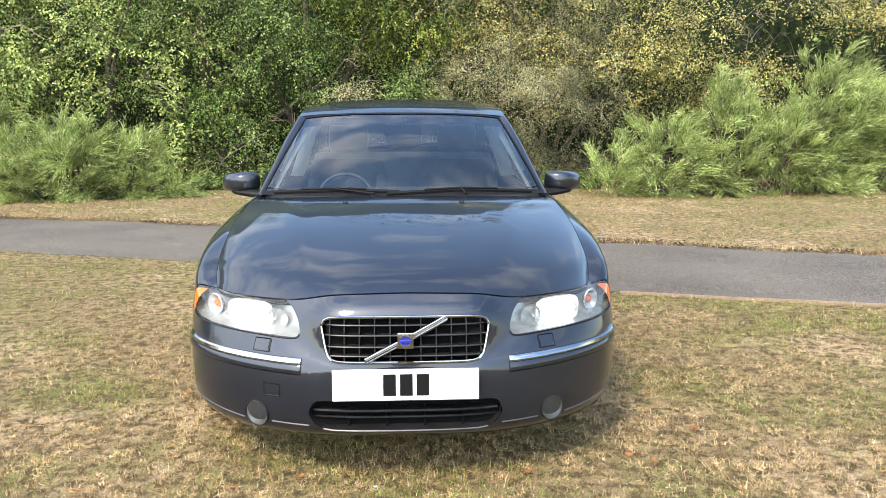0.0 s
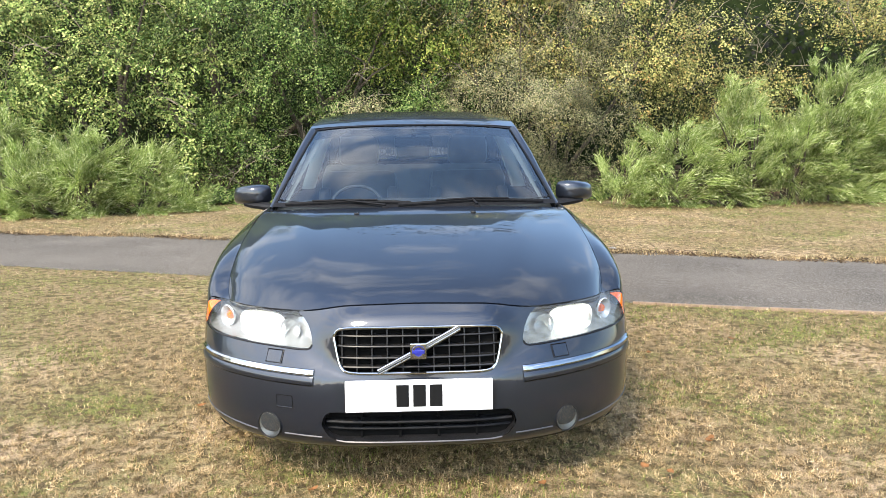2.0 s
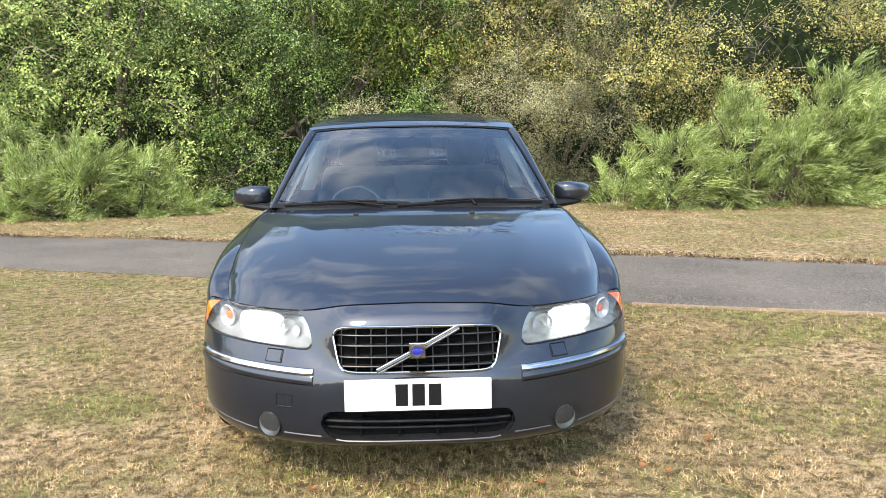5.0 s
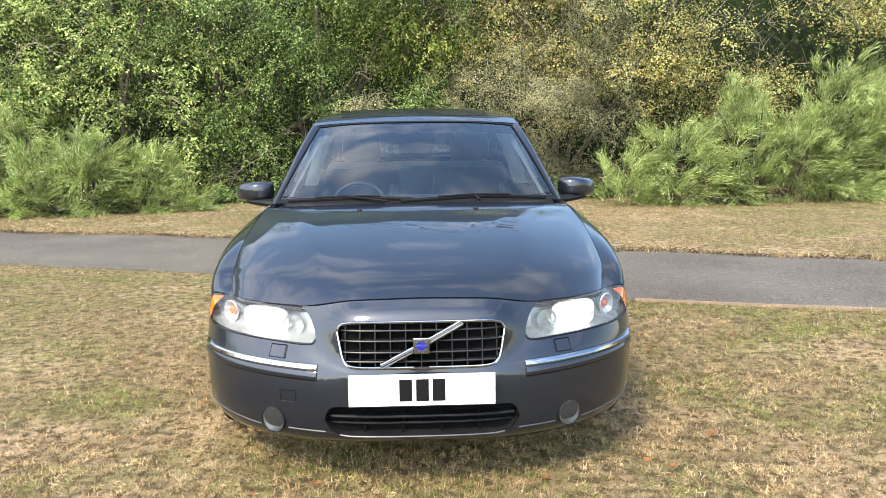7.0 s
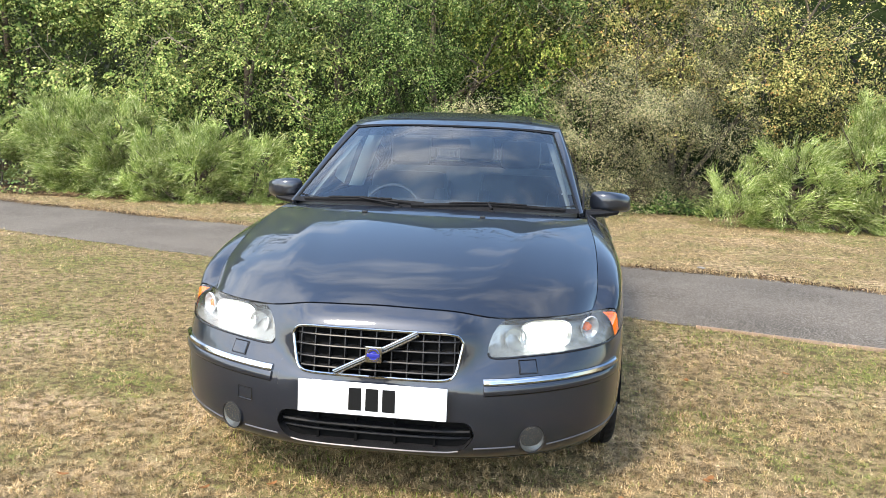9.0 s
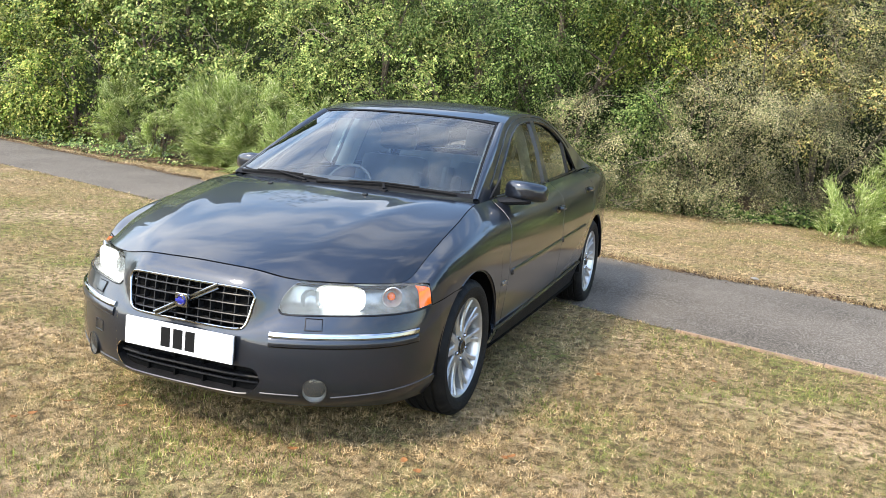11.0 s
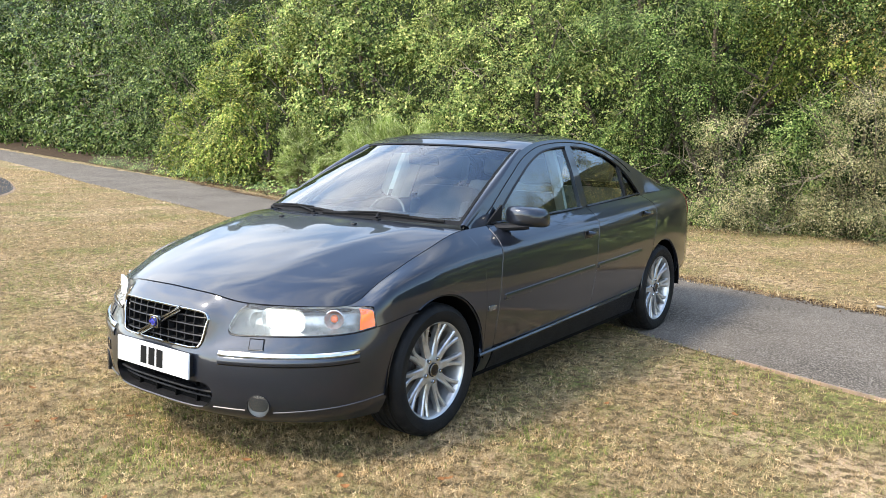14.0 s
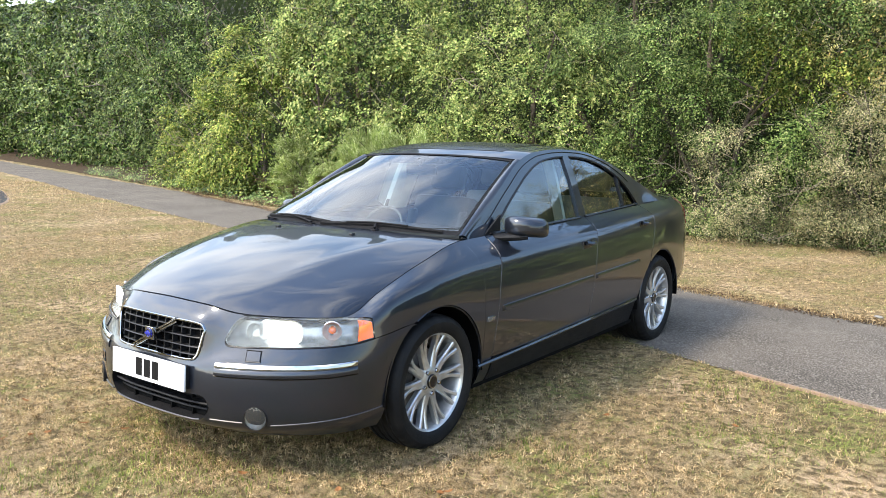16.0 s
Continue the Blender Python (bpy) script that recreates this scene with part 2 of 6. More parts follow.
EARTH = mat("leaf_litter", (0.0407, 0.02768, 0.01709), 0.95, var=(0.07326, 0.05088, 0.03053), scale=5, fine=(0.02035, 0.01424, 0.008954), fine_scale=50, bump=1.0, bump_scale=40, spec=0.08)

# ---- mesh helpers ----


def link_mesh(name, bm, material, parent=None, label="", smooth=35):
    """Links a bmesh as one mesh object; with a parent it is a part of it."""
    me = bpy.data.meshes.new(name)
    bm.normal_update()
    bm.to_mesh(me)
    bm.free()
    me.materials.append(material)
    if smooth:
        me.shade_smooth()
        me.set_sharp_from_angle(angle=radians(smooth))
    ob = new(name, me)
    if parent:
        ob.parent = parent
    if label:
        tagged(ob, label)
    return ob


def part(name, bm, material, parent, label="", smooth=35):
    return link_mesh(name, bm, material, parent, label, smooth)


def both(name, bm, material, parent, label="", smooth=35):
    """A part of the car's right side, and its mirror image on the left."""
    other = bm.copy()
    for v in other.verts:
        v.co.x *= -1
    bmesh.ops.reverse_faces(other, faces=other.faces)
    return part(name, bm, material, parent, label, smooth), part(name, other, material, parent, label, smooth)


def empty(name, at=(0, 0, 0), label="", category="", group="", kind=""):
    ob = new(name)
    ob.empty_display_size = 0.1
    ob.location = at
    return tagged(ob, label, category, group, kind)


def raw_mesh(name, verts, faces, material, parent=None, label="", per=4, smooth=False):
    """A mesh of many alike faces from arrays."""
    me = bpy.data.meshes.new(name)
    nv, nf = len(verts), len(faces)
    me.vertices.add(nv)
    me.vertices.foreach_set("co", np.ascontiguousarray(verts, dtype=np.float32).ravel())
    me.loops.add(nf * per)
    me.loops.foreach_set("vertex_index", np.ascontiguousarray(faces, dtype=np.int32).ravel())
    me.polygons.add(nf)
    me.polygons.foreach_set("loop_start", np.arange(nf, dtype=np.int32) * per)
    me.update(calc_edges=True)
    me.materials.append(material)
    if smooth:
        me.shade_smooth()
    ob = new(name, me)
    if parent:
        ob.parent = parent
    if label:
        tagged(ob, label)
    return ob


def box(bm, x0, x1, y0, y1, z0, z1, bevel=0.0, m=None):
    r = bmesh.ops.create_cube(bm, size=1, matrix=Matrix.LocRotScale(((x0 + x1) / 2, (y0 + y1) / 2, (z0 + z1) / 2), None, (x1 - x0, y1 - y0, z1 - z0)))
    vs = r["verts"]
    if bevel:
        es = list({e for v in vs for e in v.link_edges})
        out = bmesh.ops.bevel(bm, geom=es, offset=bevel, segments=2, affect="EDGES", profile=0.6)
        vs = list({v for f in out["faces"] for v in f.verts} | {v for v in vs if v.is_valid})
    if m is not None:
        bmesh.ops.transform(bm, matrix=m, verts=vs)
    return vs


def lathe(bm, profile, n=48, m=None, closed=False):
    """Turns a profile of (radius, along) about the x axis."""
    rings = []
    for r, a in profile:
        ring = []
        for i in range(n):
            t = 2 * math.pi * i / n
            p = Vector((a, r * math.cos(t), r * math.sin(t)))
            ring.append(bm.verts.new(m @ p if m is not None else p))
        rings.append(ring)
    pairs = list(zip(rings, rings[1:]))
    if closed:
        pairs.append((rings[-1], rings[0]))
    for p, q in pairs:
        for i in range(n):
            j = (i + 1) % n
            bm.faces.new((p[i], p[j], q[j], q[i]))
    return rings


def disc_cap(bm, ring, flip=False):
    bm.faces.new(ring[::-1] if flip else ring)


def tube(bm, pts, radius, n=8, taper=None, flat=1.0):
    """A rod along points; taper: radius at the far end; flat squashes it."""
    pts = [Vector(p) for p in pts]
    rings = []
    up = Vector((0, 0, 1))
    for i, p in enumerate(pts):
        d = (pts[min(i + 1, len(pts) - 1)] - pts[max(i - 1, 0)]).normalized()
        side = d.cross(up)
        side = side.normalized() if side.length > 1e-4 else Vector((1, 0, 0))
        top = side.cross(d).normalized()
        f = i / max(1, len(pts) - 1)
        r = radius if taper is None else radius + (taper - radius) * f
        rings.append([bm.verts.new(p + side * (r * math.cos(2 * math.pi * k / n)) + top * (r * flat * math.sin(2 * math.pi * k / n))) for k in range(n)])
    for p, q in zip(rings, rings[1:]):
        for k in range(n):
            j = (k + 1) % n
            bm.faces.new((p[k], p[j], q[j], q[k]))
    bm.faces.new(rings[0][::-1])
    bm.faces.new(rings[-1])


class Curve:
    """A smooth curve through keys (t, value...), which does not overshoot."""

    def __init__(self, keys):
        a = np.array(keys, float)
        self.t, self.v = a[:, 0], a[:, 1:]
        h = np.diff(self.t)[:, None]
        d = np.diff(self.v, axis=0) / h
        m = np.zeros_like(self.v)
        m[0], m[-1] = d[0], d[-1]
        for i in range(1, len(self.t) - 1):
            w1, w2 = 2 * h[i] + h[i - 1], h[i] + 2 * h[i - 1]
            ok = d[i - 1] * d[i] > 0
            with np.errstate(divide="ignore", invalid="ignore"):
                m[i] = np.where(ok, (w1 + w2) / (w1 / d[i - 1] + w2 / d[i]), 0)
        self.m = m

    def __call__(self, t):
        t = min(max(t, self.t[0]), self.t[-1])
        i = min(max(int(np.searchsorted(self.t, t)) - 1, 0), len(self.t) - 2)
        h = self.t[i + 1] - self.t[i]
        u = (t - self.t[i]) / h
        a, b, c, d = (1 + 2 * u) * (1 - u) ** 2, u * (1 - u) ** 2, u * u * (3 - 2 * u), u * u * (u - 1)
        r = a * self.v[i] + b * h * self.m[i] + c * self.v[i + 1] + d * h * self.m[i + 1]
        return float(r[0]) if len(r) == 1 else r


class Smooth:
    """A curve through keys, rounded over a width, kept as a table."""

    def __init__(self, keys, width=.08, step=.004, even=None):
        c = Curve(keys)
        self.a, self.b = c.t[0], c.t[-1]
        n = max(int((self.b - self.a) / step), 8) + 1
        self.t = np.linspace(self.a, self.b, n)
        v = np.array([np.atleast_1d(c(t)) for t in self.t])
        k = max(int(width / (self.t[1] - self.t[0])) // 2, 1)
        for _ in range(2):
            head = 2 * v[0] - v[1:k + 1][::-1]
            tail = 2 * v[-1] - v[-k - 1:-1][::-1]
            for c in even or ():
                head[:, c], tail[:, c] = v[1:k + 1, c][::-1], v[-k - 1:-1, c][::-1]
            p = np.concatenate([head, v, tail])
            s = np.cumsum(np.concatenate([np.zeros((1, v.shape[1])), p]), 0)
            v = (s[2 * k + 1:] - s[:-2 * k - 1]) / (2 * k + 1)
        self.v = v
        self.h = self.t[1] - self.t[0]

    def __call__(self, t):
        f = min(max((t - self.a) / self.h, 0), len(self.t) - 1.000001)
        i = int(f)
        f -= i
        r = self.v[i] * (1 - f) + self.v[i + 1] * f
        return float(r[0]) if len(r) == 1 else r


def grid(bm, fn, us, vs, mirror=False, flange=0.0, flip=False):
    """Faces over fn(u, v); flange turns the rim inwards by that depth; mirror adds the other side of the car."""
    for sign in ((1, -1) if mirror else (1,)):
        rows = []
        for u in us:
            rows.append([Vector(fn(u, v)) for v in vs])
        nu, nv = len(us), len(vs)
        vv = [[bm.verts.new((p.x * sign, p.y, p.z)) for p in row] for row in rows]
        swap = (sign < 0) != flip

        def face(a, b, c, d):
            q = [a, b, c, d]
            q = [k for i, k in enumerate(q) if k not in q[:i]]
            if len(q) > 2:
                bm.faces.new(q[::-1] if swap else q)

        for i in range(nu - 1):
            for j in range(nv - 1):
                face(vv[i][j], vv[i + 1][j], vv[i + 1][j + 1], vv[i][j + 1])
        if flange:
            rim = [(i, 0) for i in range(nu)] + [(nu - 1, j) for j in range(1, nv)] + [(i, nv - 1) for i in range(nu - 2, -1, -1)] + [(0, j) for j in range(nv - 2, 0, -1)]
            low = []
            for i, j in rim:
                du = rows[min(i + 1, nu - 1)][j] - rows[max(i - 1, 0)][j]
                dv = rows[i][min(j + 1, nv - 1)] - rows[i][max(j - 1, 0)]
                nrm = du.cross(dv)
                if nrm.length < 1e-9:
                    nrm = Vector((1, 0, 0))
                p = rows[i][j] - nrm.normalized() * flange * (-1 if flip else 1)
                low.append(bm.verts.new((p.x * sign, p.y, p.z)))
            k = len(rim)
            seam = mirror and max(abs(p.x) for p in rows[0]) < .002
            for a in range(k):
                b = (a + 1) % k
                if seam and rim[a][0] == 0 and rim[b][0] == 0:
                    continue
                i, j = rim[a]
                i2, j2 = rim[b]
                face(vv[i2][j2], vv[i][j], low[a], low[b])


def lin(a, b, n):
    return [a + (b - a) * i / (n - 1) for i in range(n)]

# ---- ground, path, road ----
NEAR = Curve([(-60, 22.0), (-37, 15.2), (-23.4, 11.3), (-15.6, 8.75), (-7.63, 6.38), (-3.97, 5.17), (-1.77, 4.47), (1.57, 3.16), (2.5, 2.88), (3.3, 2.67), (8, 1.45), (30, -4.0)])
FAR = Curve([(-60, 24.5), (-37, 17.4), (-24.85, 13.7), (-14.35, 10.75), (-9.2, 8.95), (-5.11, 7.58), (-2.16, 6.78), (.26, 5.86), (2.14, 5.36), (4.32, 4.62), (9, 3.45), (30, -2.0)])
HEDGE = Curve([(-60, 24.8), (-37, 17.8), (-20, 12.7), (-12, 10.3), (-9, 9.4), (-6.5, 9.1), (-4, 9.6), (-3, 10.7), (.5, 10.6), (2.2, 10.7), (4, 10.4), (7, 10.9), (20, 10.6)])
rng = np.random.default_rng(7)


def on_path(x, y, grow=0.0):
    return NEAR(x) - grow < y < FAR(x) + grow


bm = bmesh.new()
gx = [-150, -90, -60] + lin(-40, 20, 61) + [40, 80, 150]
gy = [-120, -60, -30] + lin(-12, 24, 37) + [50, 90, 150]
vv = [[bm.verts.new((x, y, .012 * noise.noise(Vector((x * .45, y * .45, 0))) if abs(x) < 41 and -13 < y < 25 and not (-1.6 < x < 1.6 and -.6 < y < 5) else 0)) for y in gy] for x in gx]
for i in range(len(gx) - 1):
    for j in range(len(gy) - 1):
        bm.faces.new((vv[i][j], vv[i + 1][j], vv[i + 1][j + 1], vv[i][j + 1]))
ground = link_mesh("ground", bm, GRASS_SOIL)
tagged(ground, "dry mown lawn, straw-coloured with green patches", "lawn", kind="structure")

bm = bmesh.new()
rows = []
pr = random.Random(3)
for x in lin(-60, 30, 260):
    a, b = NEAR(x), FAR(x)
    ja = pr.uniform(-.015, .015) + (.07 * noise.noise(Vector((x * 2.3, 0, 1))) if x < 1.6 else 0)
    jb = pr.uniform(-.03, .03) + .17 * noise.noise(Vector((x * 1.4, 0, 2))) + .07 * noise.noise(Vector((x * 5, 0, 3)))
    row = []
    for k in range(7):
        f = k / 6
        row.append(bm.verts.new((x, a + ja + (b + jb - a - ja) * f, .005 + .026 * math.sin(math.pi * f) ** .6)))
    rows.append(row)
for p, q in zip(rows, rows[1:]):
    for k in range(6):
        bm.faces.new((p[k], q[k], q[k + 1], p[k + 1]))
path = link_mesh("pavement", bm, TARMAC)
tagged(path, "worn grey tarmac footpath across the lawn", "path", kind="structure")

edging = empty("path_edging", label="thin pale concrete edging boards along the tarmac path", category="edging", kind="structure")
x = 1.62
while x < 14:
    bm = bmesh.new()
    d = pr.uniform(.82, 1.0)
    x1 = x + d
    p, q = Vector((x, NEAR(x) - .008, 0)), Vector((x1 - .008, NEAR(x1) - .008, 0))
    t = (q - p)
    box(bm, 0, t.length, -.010, .010, -.05, pr.uniform(.015, .020), .003, Matrix.Translation(p) @ Matrix.Rotation(math.atan2(t.y, t.x), 4, "Z"))
    part("edging_board", bm, EDGING, edging)
    x = x1

# road with yellow lines at the far end of the lawn
R_EDGE = Curve([(0, -9.5, -6), (.2, -10.4, 0), (.4, -11.6, 3.6), (.55, -13.6, 5.9), (.7, -16.4, 7.35), (.85, -22.5, 9.4), (1, -36, 13.9)])
bm = bmesh.new()
rows = [[bm.verts.new((R_EDGE(t)[0] - k * 4.5 * (1 - t * .5), R_EDGE(t)[1] - k * 4 * t, .02 + (.001 if k else 0))) for k in (0, .25, .5, 1, 2)] for t in lin(0, 1, 60)]
for p, q in zip(rows, rows[1:]):
    for k in range(4):
        bm.faces.new((p[k], q[k], q[k + 1], p[k + 1]))
road = link_mesh("road", bm, ROADMAT)
tagged(road, "dark tarmac road beyond the lawn", "road", kind="structure")
for k, off in enumerate((.26, .42)):
    bm = bmesh.new()
    pts = [Vector((*R_EDGE(t), 0)) for t in lin(0, 1, 90)]
    prev = None
    for i, p in enumerate(pts):
        d = (pts[min(i + 1, 89)] - pts[max(i - 1, 0)]).normalized()
        n = Vector((-d.y, d.x, 0))
        cur = (bm.verts.new((p + n * off).to_3d() + Vector((0, 0, .027))), bm.verts.new((p + n * (off + .085)).to_3d() + Vector((0, 0, .027))))
        if prev:
            bm.faces.new((prev[0], cur[0], cur[1], prev[1]))
        prev = cur
    line = part("road_line", bm, YELLOW, road, "pale yellow painted line")
bm = bmesh.new()
pts = [Vector((*R_EDGE(t), -.05)) for t in lin(0, 1, 90)]
tube(bm, pts, .07, 8)
kerb = link_mesh("kerb", bm, EDGING)
tagged(kerb, "low pale kerb along the road", "kerb", kind="structure")

# ---- grass ----
_gx = np.linspace(-20, 20, 801)
_near, _far = np.array([NEAR(v) for v in _gx]), np.array([FAR(v) for v in _gx])
_r = np.random.default_rng(5)
_waves = [(a * math.cos(b), a * math.sin(b), c, 1 / a ** .6) for a, b, c in zip(_r.uniform(.5, 7, 26), _r.uniform(0, 6.28, 26), _r.uniform(0, 6.28, 26))]


def green_of(x, y):
    """Patchiness of the green, about 0 to 1."""
    g = sum(w * np.sin(kx * x + ky * y + c) for kx, ky, c, w in _waves)
    return .42 + .34 * g


def blades(name, n, area, flat, lo, hi, material, seed, weight, width=.0016, tuft=0.0):
    r = np.random.default_rng(seed)
    x = r.uniform(area[0], area[1], n)
    y = r.uniform(area[2], area[3], n)
    if tuft:
        cx, cy = np.floor(x / tuft), np.floor(y / tuft)
        jx, jy = np.modf(np.abs(np.sin(cx * 127.1 + cy * 311.7) * 43758.5))[0], np.modf(np.abs(np.sin(cx * 269.5 + cy * 183.3) * 24634.6))[0]
        pull = np.where(r.random(n) < .48, r.uniform(.35, .8, n), 0)
        x = x + ((cx + jx) * tuft - x) * pull
        y = y + ((cy + jy) * tuft - y) * pull
    keep = weight(x, y) > r.random(n)
    x, y = x[keep], y[keep]
    n = len(x)
    ang = r.uniform(0, 2 * np.pi, n)
    ln = r.uniform(lo, hi, n)
    lean = np.where(r.random(n) < flat, r.uniform(1.15, 1.52, n), r.uniform(.3, 1.2, n))
    grow = 1 + .09 * np.maximum(0, np.hypot(x - .8, y + 2.4) - 3.5)
    w = r.uniform(width * .6, width * 1.3, n) * grow
    ln = ln * grow ** .35
    base = np.stack([x, y, r.uniform(0, .014, n)], 1)
    d = np.stack([np.cos(ang) * np.sin(lean), np.sin(ang) * np.sin(lean), np.cos(lean)], 1)
    side = np.stack([-np.sin(ang), np.cos(ang), np.zeros(n)], 1)
    tw = r.uniform(-.7, .7, n)[:, None]
    side = side * np.cos(tw) + np.array([0, 0, 1.0]) * np.sin(tw)
    verts = np.stack([base - side * w[:, None], base + side * w[:, None], base + d * ln[:, None]], 1).reshape(-1, 3)
    return raw_mesh(name, verts, np.arange(len(verts)).reshape(-1, 3), material, per=3)


_clumps = [(a * math.cos(b), a * math.sin(b), c) for a, b, c in zip(_r.uniform(22, 75, 18), _r.uniform(0, 6.28, 18), _r.uniform(0, 6.28, 18))]


def clump_of(x, y):
    """Tussocks a few centimetres wide: about 0 in the gaps, 1 on the tufts."""
    g = sum(np.sin(kx * x + ky * y + c) for kx, ky, c in _clumps)
    return np.clip(.70 + .16 * g, 0.30, 1)


def off_path(x, y):
    return (y < np.interp(x, _gx, _near) + .01) | (y > np.interp(x, _gx, _far) - .03)


def near_view(x, y):
    d = np.hypot(x - .8, y + 2.4)
    return np.minimum(1, 3.3 / d) ** 1.6


def w_dry(x, y):
    return off_path(x, y) * near_view(x, y) * (1.0 - .5 * np.clip(green_of(x, y), 0, 1)) * (.6 + .4 * np.clip(1.6 * green_of(y + 31, x - 17), 0, 1)) * clump_of(x, y)


def w_green(x, y):
    edge = .5 * (np.abs(y - np.interp(x, _gx, _near)) < .22)
    return off_path(x, y) * near_view(x, y) * np.minimum(1, np.maximum(.20, (green_of(x, y) - .33) * 1.4) + edge)


def w_far(x, y):
    return off_path(x, y) * .9


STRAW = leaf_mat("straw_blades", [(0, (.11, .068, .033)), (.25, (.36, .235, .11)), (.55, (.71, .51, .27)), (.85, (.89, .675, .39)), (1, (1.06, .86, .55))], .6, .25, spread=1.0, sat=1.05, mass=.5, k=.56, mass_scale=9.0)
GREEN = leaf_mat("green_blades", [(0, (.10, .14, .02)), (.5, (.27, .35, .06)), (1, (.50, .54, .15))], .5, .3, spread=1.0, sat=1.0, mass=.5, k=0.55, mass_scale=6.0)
g1 = blades("dry_grass", 5600000, (-8, 9, -1.6, 10.6), .52, .012, .031, STRAW, 1, w_dry, .00125, .05)
tagged(g1, "short dry straw-coloured grass blades of the lawn", "grass", kind="stuff")
g2 = blades("green_grass", 1250000, (-8, 9, -1.6, 10.6), .45, .014, .034, GREEN, 2, w_green, .0011, .11)
tagged(g2, "tufts of short green grass among the straw", "grass", kind="stuff")
g3 = blades("far_grass", 110000, (-24, -7.5, -3, 10.5), .6, .02, .05, STRAW, 3, w_far, .0016)
tagged(g3, "dry straw-coloured grass further along the lawn", "grass", kind="stuff")

# ---- hedge and trees ----
TWIG = mat("pale_twig", (.22, .18, .135), .8, var=(.14, .11, .08), scale=20, bump=.4, bump_scale=80)


def rand_unit(r, n):
    v = r.normal(size=(n, 3))
    return v / np.linalg.norm(v, axis=1)[:, None]


def leaves_from(r, pos, out, length, width, droop=0.0):
    """Leaf blades (quads) at pos, roughly facing out."""
    n = len(pos)
    nrm = out * 1.1 + rand_unit(r, n) * .55 + np.array([0, -.15, .45])
    nrm /= np.linalg.norm(nrm, axis=1)[:, None]
    ax = rand_unit(r, n) + out * .5 + np.array([0, 0, -droop])
    ax -= nrm * (ax * nrm).sum(1)[:, None]
    ax /= np.linalg.norm(ax, axis=1)[:, None] + 1e-9
    sd = np.cross(nrm, ax)
    ln = length * r.uniform(.6, 1.25, n)[:, None]
    wd = width * r.uniform(.7, 1.2, n)[:, None]
    a = pos
    b = pos + ax * ln * .45 + sd * wd * .5 - nrm * ln * .05
    c = pos + ax * ln
    d = pos + ax * ln * .45 - sd * wd * .5 - nrm * ln * .05
    return np.stack([a, b, c, d], 1).reshape(-1, 3)


def crown(name, parent, material, blobs, twigs, per_twig, length, width, seed, twig_len=.3, droop=.2, inner=.12, label="", back=-.25, clump=.30):
    """Leaves on twigs, gathered in sprays that stand out of lumpy masses with gaps between; the side away from the path is left thin."""
    r = np.random.default_rng(seed)
    vol = np.array([b[3] * b[5] + b[4] * b[5] for b in blobs])
    share = (twigs * vol / vol.sum()).astype(int)
    out_v = []
    for (cx, cy, cz, rx, ry, rz), n in zip(blobs, share):
        size = np.array([rx, ry, rz])
        nc = max(int(2.3 * (rx * rz + ry * rz + rx * ry) / clump ** 2 / 1.6), 12)
        d = rand_unit(r, nc * 3)
        d = d[(d[:, 1] < -back) | (r.random(len(d)) < .12)][:nc]
        lump = np.array([1 + .30 * noise.noise(Vector((p[0] * 2.4 + cx, p[1] * 2.4 + cy, p[2] * 2.4 + cz))) for p in d])
        cen = np.array([cx, cy, cz]) + d * size * (lump * r.uniform(.78, 1.06, len(d)))[:, None]
        hole = np.array([noise.noise(Vector((p[0] * .95 + 7, p[1] * .5, p[2] * 1.05 - seed))) for p in cen])
        keep = (hole > -.02 + r.normal(0, .07, len(d))) | (cen[:, 2] < .5)
        if keep.sum() > 8:
            d, cen, hole = d[keep], cen[keep], hole[keep]
        cen = cen + d * (.62 * hole)[:, None]
        rc = clump * r.uniform(.55, 1.5, len(d))
        k = r.integers(0, len(d), n)
        q = rand_unit(r, n)
        q = q * .75 + d[k] * .55 + np.array([0, -.15, .12])
        q /= np.linalg.norm(q, axis=1)[:, None]
        start = cen[k] + q * (rc[k] * r.uniform(.35, 1.0, n))[:, None] * np.array([1.15, 1.0, .8])
        deep = r.random(n) < inner
        start[deep] = np.array([cx, cy, cz]) + d[k][deep] * size * r.uniform(.4, .75, deep.sum())[:, None]
        go = q * .8 + rand_unit(r, n) * .55 + np.array([0, 0, .15 - droop])
        go /= np.linalg.norm(go, axis=1)[:, None]
        tl = twig_len * r.uniform(.5, 1.4, n)
        for s in range(per_twig):
            f = (s + r.random(n)) / per_twig
            p = start + go * (tl * f)[:, None] + np.stack([np.zeros(n), np.zeros(n), -droop * .6 * tl * f * f], 1) + r.normal(0, .012, (n, 3))
            ok = p[:, 2] > .03
            out_v.append(leaves_from(r, p[ok], q[ok], length, width, droop))
    v = np.concatenate(out_v)
    f = np.arange(len(v)).reshape(-1, 4)
    return raw_mesh(name, v, f, material, parent, label)


